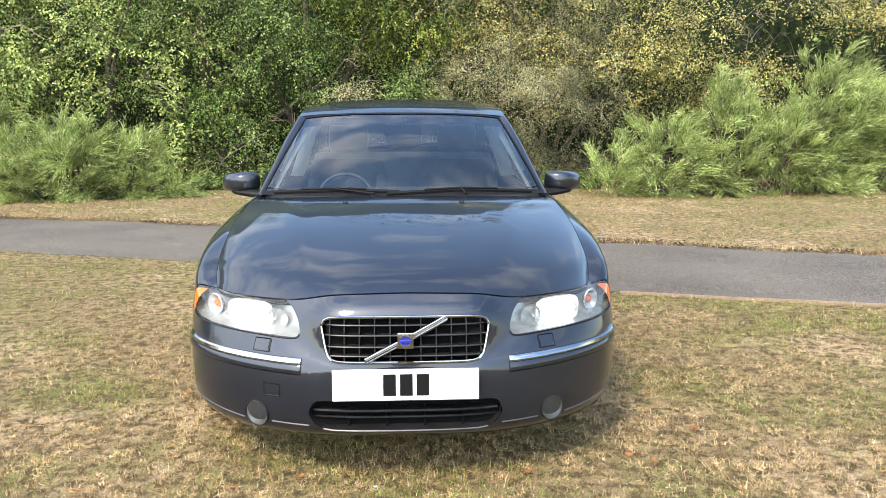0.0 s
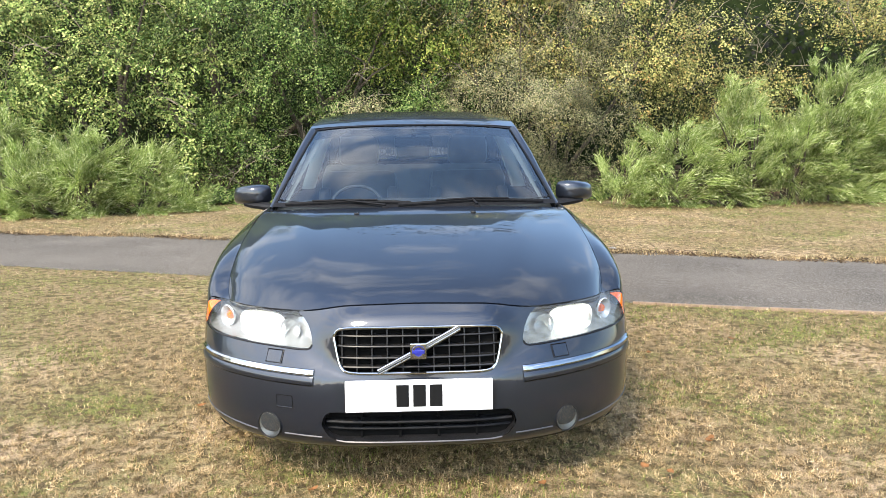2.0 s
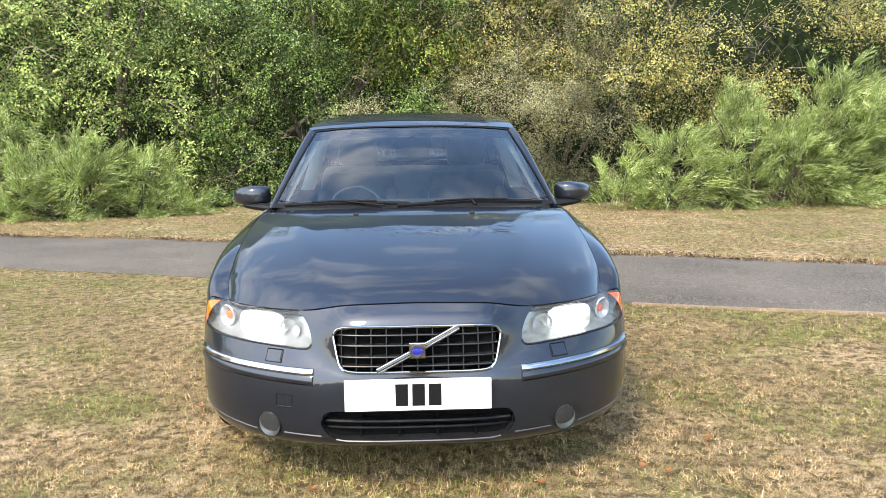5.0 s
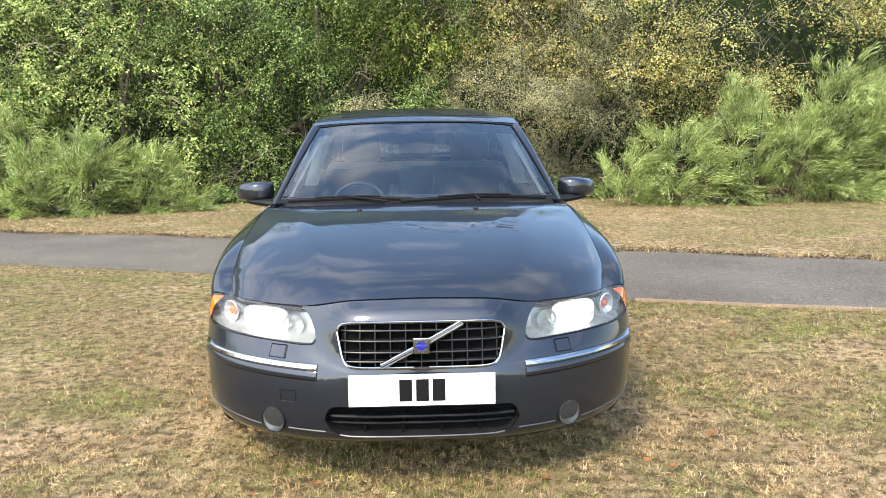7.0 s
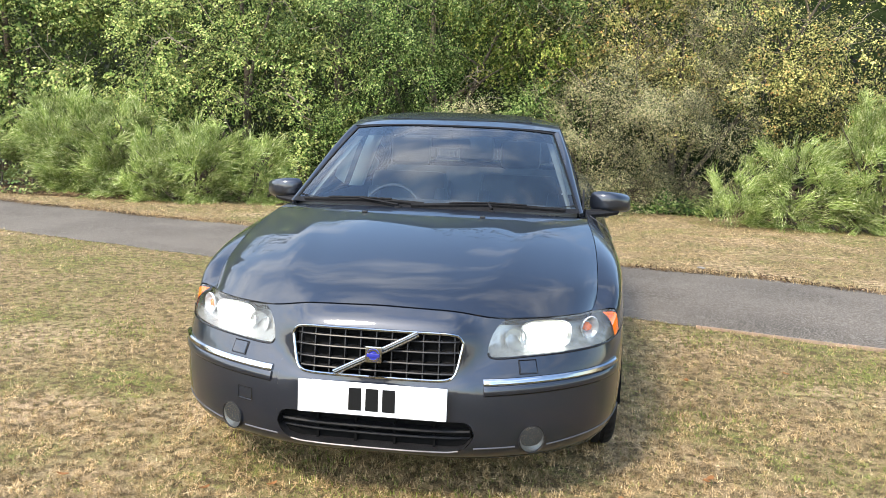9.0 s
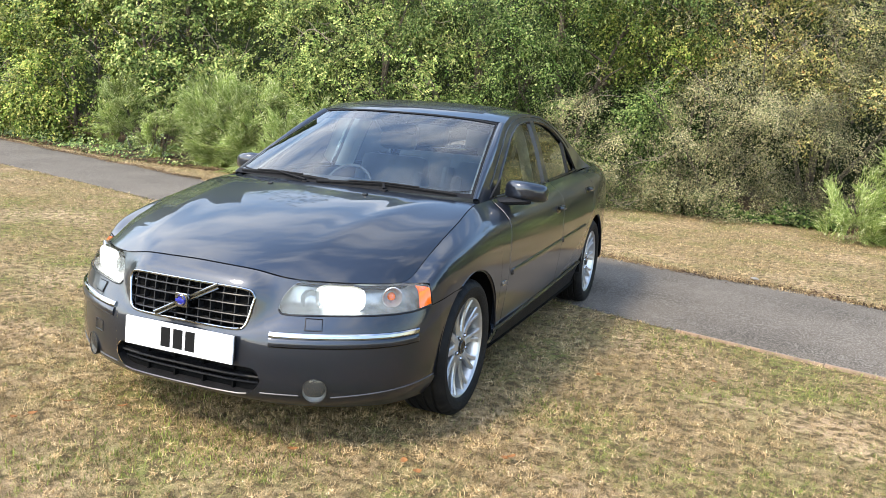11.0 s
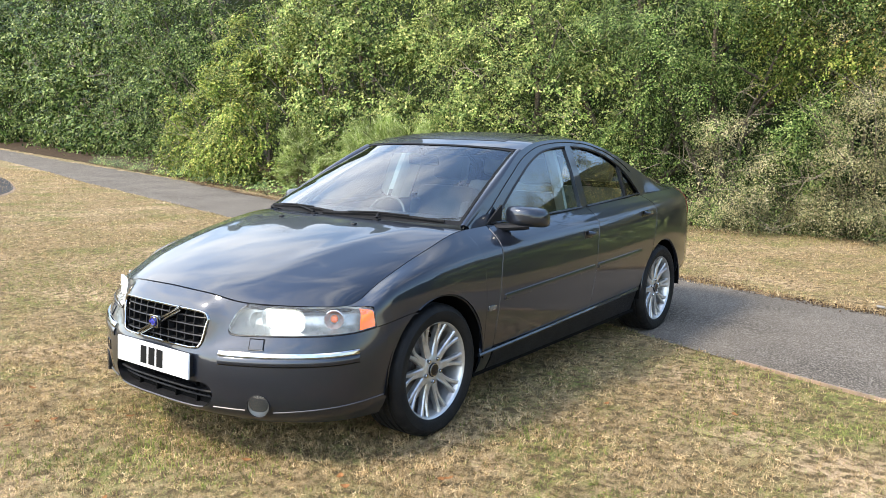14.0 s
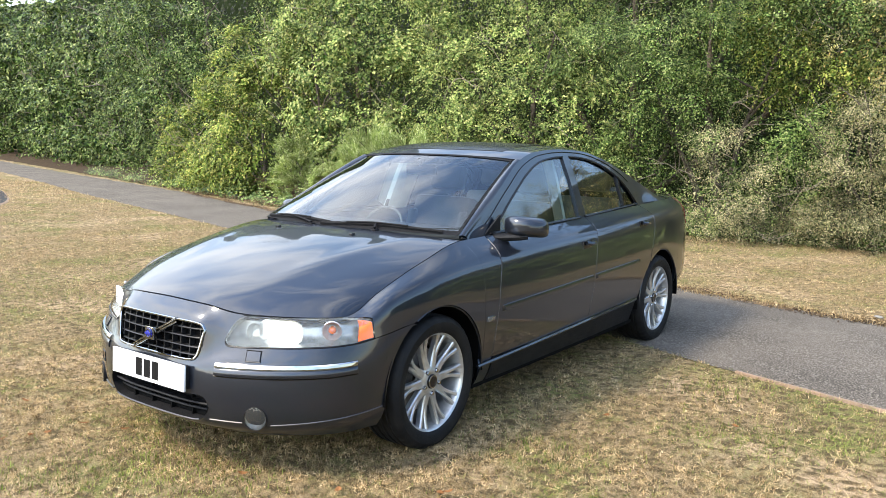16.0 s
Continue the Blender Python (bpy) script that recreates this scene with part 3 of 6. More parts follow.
def limbs(parent, base, tips, r0, seed, bend=.25):
    """Trunk and limbs: tapered rods from the base to the tips."""
    rr = random.Random(seed)
    bm = bmesh.new()
    b = Vector(base)
    for i, tip in enumerate(tips):
        t = Vector(tip)
        pts = []
        k = Vector((rr.uniform(-bend, bend), rr.uniform(-bend, bend), 0))
        st = b + Vector((rr.uniform(-.12, .12), rr.uniform(-.12, .12), 0))
        for q in lin(0, 1, 8):
            w = math.sin(math.pi * q)
            pts.append(st + (t - st) * q + k * w + Vector((rr.uniform(-.03, .03), rr.uniform(-.03, .03), 0)))
        tube(bm, pts, r0 * (1 if i == 0 else .6), 7, r0 * .18)
        for _ in range(4):
            q = rr.randrange(3, 7)
            e = pts[q] + Vector((rr.uniform(-.7, .7), rr.uniform(-.8, .3), rr.uniform(.1, .7)))
            tube(bm, [pts[q], (pts[q] + e) / 2 + Vector((0, 0, .06)), e], r0 * .28, 5, r0 * .06)
    return part("trunk", bm, BARK, parent)


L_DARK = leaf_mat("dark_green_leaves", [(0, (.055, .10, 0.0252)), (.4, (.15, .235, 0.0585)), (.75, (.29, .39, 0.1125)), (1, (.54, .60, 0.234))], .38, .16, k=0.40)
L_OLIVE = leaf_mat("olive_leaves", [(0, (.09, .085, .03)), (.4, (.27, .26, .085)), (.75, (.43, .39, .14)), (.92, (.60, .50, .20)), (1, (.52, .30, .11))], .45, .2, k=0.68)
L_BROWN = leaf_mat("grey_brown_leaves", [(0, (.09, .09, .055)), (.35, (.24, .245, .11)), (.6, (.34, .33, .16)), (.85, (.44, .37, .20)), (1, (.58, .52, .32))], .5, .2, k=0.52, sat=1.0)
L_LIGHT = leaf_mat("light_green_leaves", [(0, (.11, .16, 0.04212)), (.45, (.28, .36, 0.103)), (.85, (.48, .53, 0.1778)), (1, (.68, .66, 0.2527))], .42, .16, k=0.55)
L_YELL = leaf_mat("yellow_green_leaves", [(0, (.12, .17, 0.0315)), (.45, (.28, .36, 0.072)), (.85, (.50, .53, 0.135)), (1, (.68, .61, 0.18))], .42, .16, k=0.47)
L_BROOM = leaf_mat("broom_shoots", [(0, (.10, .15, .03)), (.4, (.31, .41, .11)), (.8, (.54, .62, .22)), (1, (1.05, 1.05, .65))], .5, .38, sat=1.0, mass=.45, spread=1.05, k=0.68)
# leaves behind the hedge, coloured far darker to stand for deep shade
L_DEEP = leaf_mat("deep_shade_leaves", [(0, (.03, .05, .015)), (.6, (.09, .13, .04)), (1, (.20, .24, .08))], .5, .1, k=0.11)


def tree(name, label, cat, group, base, blobs, tips, material, twigs, per, ln, wd, seed, **kw):
    t = empty(name, base, label, cat, group)
    r0, bare = kw.pop("trunk", .07), kw.pop("bare", 1)
    tr = limbs(t, base, [(a, b - .55, c) for a, b, c in tips], r0, seed)
    cr = crown("crown", t, material, blobs, twigs, per, ln, wd, seed, **kw)
    rr = random.Random(seed + 5)
    bm = bmesh.new()
    for cx, cy, cz, rx, ry, rz in blobs:
        for _ in range(int((4 + 3 * rx) * bare)):
            a, h = rr.uniform(-1, 1), rr.uniform(-.7, .8)
            s = Vector((cx + a * rx * .8, cy - ry * .55, max(cz + h * rz, .15)))
            g = Vector((rr.uniform(-.5, .5), rr.uniform(-.5, -.1), rr.uniform(-.25, .6))) * rr.uniform(.6, 1.5)
            w = Vector((rr.uniform(-.15, .15), 0, rr.uniform(-.1, .2)))
            r1 = ln * rr.uniform(.10, .22)
            tube(bm, [s, s + g * .35 + w * .6, s + g * .7 + w, s + g], r1, 5, r1 * .3)
            for q in (.45, .75):
                s2 = s + g * q + w * .8
                g2 = Vector((rr.uniform(-.35, .35), rr.uniform(-.2, .05), rr.uniform(-.1, .35)))
                tube(bm, [s2, s2 + g2 * .5 + Vector((0, 0, .03)), s2 + g2], r1 * .55, 4, r1 * .2)
    tw = tagged(part("twig_spray", bm, TWIG, t), "thin bare twigs", kind="stuff")
    inv = Matrix.Translation(-Vector(base))
    for o in (tr, cr, tw):
        o.matrix_parent_inverse = inv
    return t


def broom(name, label, base, blobs, shoots, seed):
    """Broom: long thin arching shoots with needle leaves."""
    t = empty(name, base, label, "bush", "broom bushes")
    r = np.random.default_rng(seed)
    vol = np.array([b[3] * b[5] for b in blobs])
    share = (shoots * vol / vol.sum()).astype(int)
    out = []
    for (cx, cy, cz, rx, ry, rz), n in zip(blobs, share):
        size = np.array([rx, ry, rz])
        npl = max(n // 22, 8)
        d = rand_unit(r, npl * 3)
        d = d[d[:, 1] < .35][:npl]
        lump = np.array([1 + .35 * noise.noise(Vector((p[0] * 3 + cx, p[1] * 3, p[2] * 3 + cz))) for p in d])
        foot = np.array([cx, cy, cz - .16]) + d * size * (lump * r.uniform(.35, .88, len(d)))[:, None]
        axis = d * .62 + np.array([.05, -.12, .85]) + r.normal(0, .36, (len(d), 3))
        sway = np.stack([r.normal(.16, .26, len(d)), r.normal(-.06, .18, len(d)), r.uniform(-.45, .0, len(d))], 1)
        k = r.integers(0, len(d), n)
        st = foot[k] + r.normal(0, .032, (n, 3))
        go = axis[k] + rand_unit(r, n) * .26
        go /= np.linalg.norm(go, axis=1)[:, None]
        bendv = sway[k] + r.normal(0, .05, (n, 3))
        ln = r.uniform(.16, .42, n)
        steps = 15
        for s in range(steps):
            f = (s + r.random(n) * .9) / steps
            p = st + go * (ln * f)[:, None] + bendv * (ln * f * f)[:, None]
            p[:, 2] = np.maximum(p[:, 2], .02 + .04 * r.random(n))
            ok = p[:, 2] > .01
            ax = go + bendv * 2 * f[:, None] + rand_unit(r, n) * .42
            ax /= np.linalg.norm(ax, axis=1)[:, None]
            sd = np.cross(ax, rand_unit(r, n))
            sd /= np.linalg.norm(sd, axis=1)[:, None] + 1e-9
            l2 = r.uniform(.045, .10, n)[:, None]
            w2 = r.uniform(.0022, .0046, n)[:, None]
            q = np.stack([p - sd * w2, p + sd * w2, p + ax * l2], 1)
            out.append(q[ok].reshape(-1, 3))
    v = np.concatenate(out)
    cr = raw_mesh("crown", v, np.arange(len(v)).reshape(-1, 3), L_BROOM, t, per=3)
    rr = random.Random(seed)
    bm = bmesh.new()
    for (cx, cy, cz, rx, ry, rz) in blobs:
        for _ in range(9):
            e = Vector((cx + rr.uniform(-.7, .7) * rx, cy + rr.uniform(-.6, .4) * ry, cz + rr.uniform(-.1, .7) * rz))
            s = Vector((base[0] * .4 + cx * .6 + rr.uniform(-.3, .3), cy + rr.uniform(-.2, .2), 0))
            tube(bm, [s, (s + e) / 2 + Vector((0, 0, .1)), e], .018, 5, .006)
    st = part("stem", bm, BARK, t)
    for o in (cr, st):
        o.matrix_parent_inverse = Matrix.Translation(-Vector(base))
    return t


broom("broom_bush", "feathery light green broom bush, low and wide, on the verge", (-4.9, 9.4, 0),
      [(-4.75, 9.45, .62, .62, .65, .82), (-5.55, 9.3, .50, .55, .6, .62), (-6.2, 9.6, .75, .65, .7, .95), (-7.1, 9.9, .75, .8, .7, 1.0), (-3.95, 9.7, .55, .5, .5, .66), (-3.45, 9.9, .25, .35, .35, .35)], 11500, 11)
broom("broom_bush", "tall feathery light green broom bush on the grass verge", (5.8, 10.1, 0),
      [(3.25, 9.6, .50, .42, .5, .60), (3.95, 9.5, .68, .62, .7, .78), (4.85, 9.6, .95, .62, .8, 1.08), (5.75, 9.6, .80, .65, .8, .85), (6.55, 9.8, 1.2, .75, .9, 1.42), (7.6, 10.0, 1.0, .8, .9, 1.1), (8.7, 10.2, 1.2, 1.0, 1.0, 1.3)], 17500, 12)
broom("broom_bush", "small wispy broom bush beside the path", (-9.0, 10.4, 0),
      [(-7.9, 10.4, .9, .5, .5, 1.1), (-8.9, 10.3, .55, .5, .5, .75), (-10.3, 10.8, .75, .55, .5, .95)], 4200, 13)

tree("hawthorn_tree", "dark green hawthorn with drooping leafy branches", "tree", "hedge trees", (-1.4, 12.2, 0),
     [(-1.6, 12.0, 1.0, 1.9, 1.2, 1.3), (-2.9, 12.0, 2.4, 1.7, 1.4, 1.3), (-.7, 12.1, 2.5, 1.8, 1.5, 1.4), (-1.7, 12.6, 4.2, 2.2, 1.6, 1.6), (-.1, 11.8, 1.0, .9, .9, 1.2)],
     [(-1.6, 12.4, 4.6), (-2.8, 12.2, 3.2), (-.3, 12.2, 3.2)], L_DARK, 12500, 9, .041, .027, 21, droop=.5, trunk=.10)
tree("hazel_tree", "tall yellow-green leafy tree behind the bushes", "tree", "hedge trees", (-5.2, 12.4, 0),
     [(-4.3, 11.7, 1.2, 1.1, 1.0, 1.5), (-5.6, 12.2, 2.3, 1.8, 1.3, 1.6), (-7.4, 12.4, 1.9, 1.5, 1.2, 1.9), (-5.6, 12.8, 4.3, 2.4, 1.6, 1.7)],
     [(-5.4, 12.6, 4.8), (-6.8, 12.5, 3.4), (-4.4, 12.2, 3.4)], L_LIGHT, 8500, 9, .052, .033, 22, droop=.3, trunk=.10)
tree("cotoneaster_bush", "grey-green and brown dense shrub with tiny leaves", "bush", "hedge bushes", (1.0, 11.2, 0),
     [(-.85, 10.4, .40, .62, .6, .62), (.0, 10.5, .75, .80, .7, .95), (.95, 10.6, 1.05, .90, .8, 1.30), (1.85, 10.9, 1.6, .95, .8, 1.75), (2.6, 11.1, 1.1, .75, .7, 1.25), (2.4, 11.6, 2.9, .8, .6, .85)],
     [(.4, 11.0, 1.5), (1.0, 11.2, 2.2), (1.8, 11.3, 2.8), (2.4, 11.4, 2.0), (-.5, 10.8, .9)], L_BROWN, 13000, 9, .027, .017, 23, droop=.15, trunk=.04, twig_len=.26, clump=.20, inner=.2)
tree("blackthorn_tree", "olive and brown blackthorn tree with bare twigs", "tree", "hedge trees", (2.8, 13.0, 0),
     [(1.6, 12.8, 3.0, 1.7, 1.2, 1.4), (3.4, 12.8, 2.4, 1.7, 1.2, 1.6), (5.2, 13.0, 2.6, 1.8, 1.2, 1.5), (2.4, 13.2, 4.2, 2.0, 1.4, 1.4), (7.4, 13.2, 2.5, 1.8, 1.2, 1.6), (9.8, 13.2, 2.4, 1.9, 1.2, 1.6)],
     [(2.6, 12.9, 4.6), (3.8, 12.6, 3.4), (1.6, 12.7, 3.8), (5.0, 12.8, 3.8)], L_OLIVE, 11500, 8, .046, .030, 24, droop=.1, trunk=.08, twig_len=.4, bare=3)
tree("sycamore_tree", "yellow-green sycamore with broad pale leaves", "tree", "hedge trees", (-10.4, 13.0, 0),
     [(-9.2, 12.6, 1.6, 1.5, 1.2, 1.8), (-10.9, 12.7, 2.5, 1.8, 1.4, 1.8), (-10.3, 13.2, 4.6, 2.3, 1.6, 1.8)],
     [(-10.4, 13.1, 5.0), (-11.4, 12.9, 3.6), (-9.4, 12.9, 3.6)], L_LIGHT, 6000, 7, .074, .055, 25, droop=.35, trunk=.11)
tree("ivy_hedge", "bright yellow-green leafy climber over the hedge", "hedge", "hedge trees", (-14.2, 13.5, 0),
     [(-17.2 + .52 * i, HEDGE(-17.2 + .52 * i) + .75 + .25 * math.sin(i * 2.1), .95 + .25 * math.sin(i * 1.7), .27 + .06 * math.sin(i * 3.3), .4, 1.05 + .3 * math.sin(i * 1.7)) for i in range(11)] +
     [(-13.2, 13.1, 2.6, 1.3, .9, 1.0), (-15.2, 13.8, 3.0, 1.5, 1.0, 1.1)],
     [(-14.2, 13.6, 3.6), (-15.5, 13.9, 2.8), (-13.0, 13.3, 2.6)], L_YELL, 8500, 8, .060, .050, 26, droop=.6, trunk=.08, clump=.22)
tree("elm_tree", "tall green elm with dense fine foliage", "tree", "hedge trees", (-19.5, 16.0, 0),
     [(-18.4, 15.0, 1.4, 1.7, 1.2, 1.5), (-20.5, 15.6, 2.2, 2.2, 1.5, 2.2), (-23.5, 16.6, 2.0, 2.4, 1.5, 2.1), (-19.6, 16.2, 5.0, 3.2, 2.0, 2.3), (-24.0, 17.2, 5.0, 3.0, 2.0, 2.2)],
     [(-19.5, 16.0, 6.0), (-22.0, 16.2, 5.0), (-24.2, 17.0, 5.0)], L_DARK, 6500, 7, .085, .058, 27, droop=.3, trunk=.14, twig_len=.45)
tree("ash_tree", "tall light green ash at the end of the path", "tree", "hedge trees", (-32, 20.5, 0),
     [(-28.5, 18.4, 2.2, 2.8, 1.8, 2.4), (-33, 20.0, 2.4, 3.0, 2.0, 2.6), (-38, 21.5, 2.6, 3.2, 2.0, 2.8), (-30, 20, 6.0, 3.6, 2.4, 2.8), (-36, 22, 6.5, 4.0, 2.4, 3.0), (-43, 23, 4.0, 4.0, 2.4, 4.0)],
     [(-32, 20.5, 7.0), (-28.5, 19.0, 4.5), (-37, 21.8, 7.0), (-42, 22.8, 5.0)], L_DARK, 5200, 7, .16, .11, 28, droop=.3, trunk=.18, twig_len=.7)
tree("willow_tree", "light green willow with fine hanging leaves", "tree", "hedge trees", (-4.0, 14.6, 0),
     [(-6.8, 14.2, 4.2, 2.2, 1.3, 1.9), (-3.6, 14.2, 4.6, 2.4, 1.4, 2.0), (-.4, 14.3, 4.6, 2.4, 1.4, 2.0), (2.6, 14.6, 4.4, 2.0, 1.4, 1.6), (-12.5, 15.0, 5.0, 3.0, 1.5, 2.2)],
     [(-4.0, 14.6, 6.0), (-6.8, 14.4, 5.0), (-.6, 14.4, 5.2), (2.6, 14.6, 4.6)], L_LIGHT, 5200, 8, .080, .03, 29, droop=.8, trunk=.14, twig_len=.5)
tree("field_maple", "sunlit yellow-green young maple in the hedge", "tree", "hedge trees", (.5, 12.9, 0),
     [(.2, 12.5, 3.1, 1.1, .7, .9), (1.3, 12.6, 3.5, 1.0, .7, .9), (-.6, 12.6, 3.9, 1.1, .7, .9)],
     [(.2, 12.8, 3.2), (1.2, 12.9, 3.6), (-.5, 12.9, 3.9)], L_YELL, 3800, 8, .045, .032, 33, droop=.6, trunk=.06)
tree("hawthorn_tree", "dense green hawthorn on the verge", "tree", "hedge trees", (10.5, 12.5, 0),
     [(9.0, 12.4, 1.6, 1.8, 1.2, 1.6), (11.5, 12.2, 1.5, 2.0, 1.4, 1.6), (14.5, 12.0, 1.5, 2.4, 1.6, 1.6), (19, 11.5, 1.6, 2.8, 1.8, 1.7)],
     [(10.5, 12.5, 2.6), (13.5, 12.3, 2.4), (9.0, 12.5, 2.6)], L_DARK, 2600, 8, .07, .045, 30, droop=.4, trunk=.1)


tree("lime_tree", "distant tall dark green tree beyond the road", "tree", "hedge trees", (-62, 22, 0),
     [(-52, 25, 4.0, 4.5, 3, 4.2), (-60, 22, 4.0, 5, 3, 4.2), (-68, 16, 4.2, 5, 4, 4.4), (-74, 8, 4.2, 5, 5, 4.4), (-56, 25, 9, 5, 3, 4), (-66, 19, 9, 5, 3.5, 4), (-74, 10, 9, 5, 4, 4), (-78, 0, 6, 5, 5, 6)],
     [(-62, 22, 10), (-54, 25, 9), (-70, 15, 10)], L_DARK, 4200, 6, .40, .22, 31, droop=.3, trunk=.25, twig_len=1.2, back=-.9)


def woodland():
    """Dense growth that closes the hedge behind; the shade there is put into its leaf colour."""
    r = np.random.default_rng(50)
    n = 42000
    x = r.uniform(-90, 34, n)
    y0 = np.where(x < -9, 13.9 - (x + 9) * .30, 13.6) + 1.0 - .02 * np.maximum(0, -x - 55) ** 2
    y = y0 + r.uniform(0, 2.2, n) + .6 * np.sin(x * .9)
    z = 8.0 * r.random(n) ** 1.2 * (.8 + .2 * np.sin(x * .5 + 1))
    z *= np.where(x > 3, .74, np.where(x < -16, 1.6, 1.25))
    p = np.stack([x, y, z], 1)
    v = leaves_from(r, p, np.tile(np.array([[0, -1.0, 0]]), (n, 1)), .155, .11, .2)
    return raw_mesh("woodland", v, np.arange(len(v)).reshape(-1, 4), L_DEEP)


tagged(woodland(), "dense woodland behind the hedge, its leaves coloured as in shade", "woodland", kind="stuff")
# sheet closing the woodland; the shade of its depth is put into the colour
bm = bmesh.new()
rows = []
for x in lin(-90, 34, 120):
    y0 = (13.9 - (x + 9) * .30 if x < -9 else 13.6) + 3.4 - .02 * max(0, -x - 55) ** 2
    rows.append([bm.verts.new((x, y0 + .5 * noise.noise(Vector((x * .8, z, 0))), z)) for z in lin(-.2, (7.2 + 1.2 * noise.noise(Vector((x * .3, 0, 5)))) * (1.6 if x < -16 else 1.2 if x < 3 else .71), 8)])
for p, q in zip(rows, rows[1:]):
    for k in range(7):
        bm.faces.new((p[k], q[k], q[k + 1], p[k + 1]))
WOOD_SHADE = mat("shaded_foliage", (.010, .016, .006), .9, var=(.020, .028, .010), scale=3, fine=(.008, .012, .005), fine_scale=14, bump=1.0, bump_scale=12, spec=.02)
tagged(link_mesh("backdrop", bm, WOOD_SHADE), "near-black sheet coloured as the shade deep in the woodland", "woodland", kind="structure")

# leaf litter strip under the hedge
bm = bmesh.new()
rows = []
for x in lin(-58, 16, 120):
    y0 = HEDGE(x) + .25 * noise.noise(Vector((x * 1.7, 0, 0)))
    rows.append([bm.verts.new((x, y0 + k * 1.8, .008 + .04 * k)) for k in range(5)])
for p, q in zip(rows, rows[1:]):
    for k in range(4):
        bm.faces.new((p[k], q[k], q[k + 1], p[k + 1]))
tagged(link_mesh("leaf_litter", bm, EARTH), "brown leaf litter under the hedge", "soil", kind="structure")

# fallen leaves, a pale stone, weeds and worn path edges
LITTER = leaf_mat("fallen_leaf", [(0, (.40, .17, .07)), (.5, (.56, .29, .12)), (1, (.66, .42, .20))], .6, .2, k=.50, sat=1.0, mass=.2)
FALLEN = [(-1.05, 1.07), (-.40, .12), (1.25, .51), (-.63, .04), (-.64, -.13), (.30, -.55), (.97, .19), (1.23, .48), (1.94, 2.05), (-.72, -.31), (.46, .12),
          (-.67, -.20), (1.35, 1.79), (-1.19, .04), (.89, .25), (.33, -.47)]
lr = random.Random(12)
for lx, ly in FALLEN:
    bm = bmesh.new()
    ln, wd = lr.uniform(.035, .055), lr.uniform(.024, .036)
    rows = []
    for u in lin(0, 1, 6):
        w = wd * math.sin(math.pi * min(.05 + .95 * u, 1)) ** .8 * (1 + .25 * math.sin(u * 17))
        rows.append([bm.verts.new((ln * (u - .5), w * k * .5, .004 + .004 * abs(k) + .006 * (u - .5) ** 2 * 4)) for k in (-1, -.5, 0, .5, 1)])
    for p, q in zip(rows, rows[1:]):
        for k in range(4):
            bm.faces.new((p[k], q[k], q[k + 1], p[k + 1]))
    leaf = link_mesh("fallen_leaf", bm, LITTER, smooth=0)
    leaf.matrix_world = pose(lx, ly, .020, lr.uniform(-12, 12), lr.uniform(-12, 12), lr.uniform(0, 360))
    tagged(leaf, "curled orange-brown fallen leaf on the grass", "leaf", "fallen leaves")
bm = bmesh.new()
bmesh.ops.create_icosphere(bm, subdivisions=2, radius=.06)
for v in bm.verts:
    v.co *= 1 + .35 * noise.noise(v.co * 18)
    v.co.x *= 1.5
    v.co.z *= .45
stone = link_mesh("stone", bm, STONE)
stone.scale = (.45, .45, .45)
stone.location = (2.07, 5.60, .018)
tagged(stone, "small pale stone lying on the verge", "stone")


def tufts(name, spots, per, spread, lo, hi, material, seed, label):
    r = np.random.default_rng(seed)
    vs = []
    for sx0, sy0 in spots:
        n = per
        x, y = r.normal(sx0, spread, n), r.normal(sy0, spread * .8, n)
        ang, ln, lean = r.uniform(0, 6.283, n), r.uniform(lo, hi, n), r.uniform(.1, 1.1, n)
        d = np.stack([np.cos(ang) * np.sin(lean), np.sin(ang) * np.sin(lean), np.cos(lean)], 1)
        sd = np.stack([-np.sin(ang), np.cos(ang), np.zeros(n)], 1) * r.uniform(.0015, .003, n)[:, None]
        b = np.stack([x, y, np.zeros(n)], 1)
        vs.append(np.stack([b - sd, b + sd, b + d * ln[:, None] + sd * .4, b + d * ln[:, None] * 1.15], 1).reshape(-1, 3))
    v = np.concatenate(vs)
    ob = raw_mesh(name, v, np.arange(len(v)).reshape(-1, 4), material)
    return tagged(ob, label, "grass", kind="stuff")


tufts("green_tuft", [(-.02, .02), (-2.11, 2.07), (.07, -.05), (-.37, .40), (2.01, 1.99), (1.62, 2.69), (1.35, 1.22), (-.2, -.35), (.35, .1), (2.6, 2.3), (3.1, 2.2)], 420, .19, .012, .028, GREEN, 61, "denser tufts of fresh green grass")
edge_pts = [(x + lr.uniform(-.05, .05), FAR(x) + lr.uniform(-.16, .10)) for x in lin(-6, 8, 260)]
tufts("path_edge_grass", edge_pts, 40, .05, .02, .06, STRAW, 62, "ragged dry grass creeping over the path edge")


def crumbs():
    """Dark soil crumbs and dead leaves along the far edge of the path."""
    r = np.random.default_rng(77)
    n = 9000
    x = r.uniform(-14, 8, n)
    y = np.array([FAR(a) for a in x]) + r.normal(-.05, .07, n) + .06 * np.sin(x * 3.1)
    p = np.stack([x, y, r.uniform(.012, .03, n)], 1)
    v = leaves_from(r, p, np.tile(np.array([[0, -.1, 1.0]]), (n, 1)), .03, .02)
    return raw_mesh("path_crumbs", v, np.arange(len(v)).reshape(-1, 4), DRYLEAF)


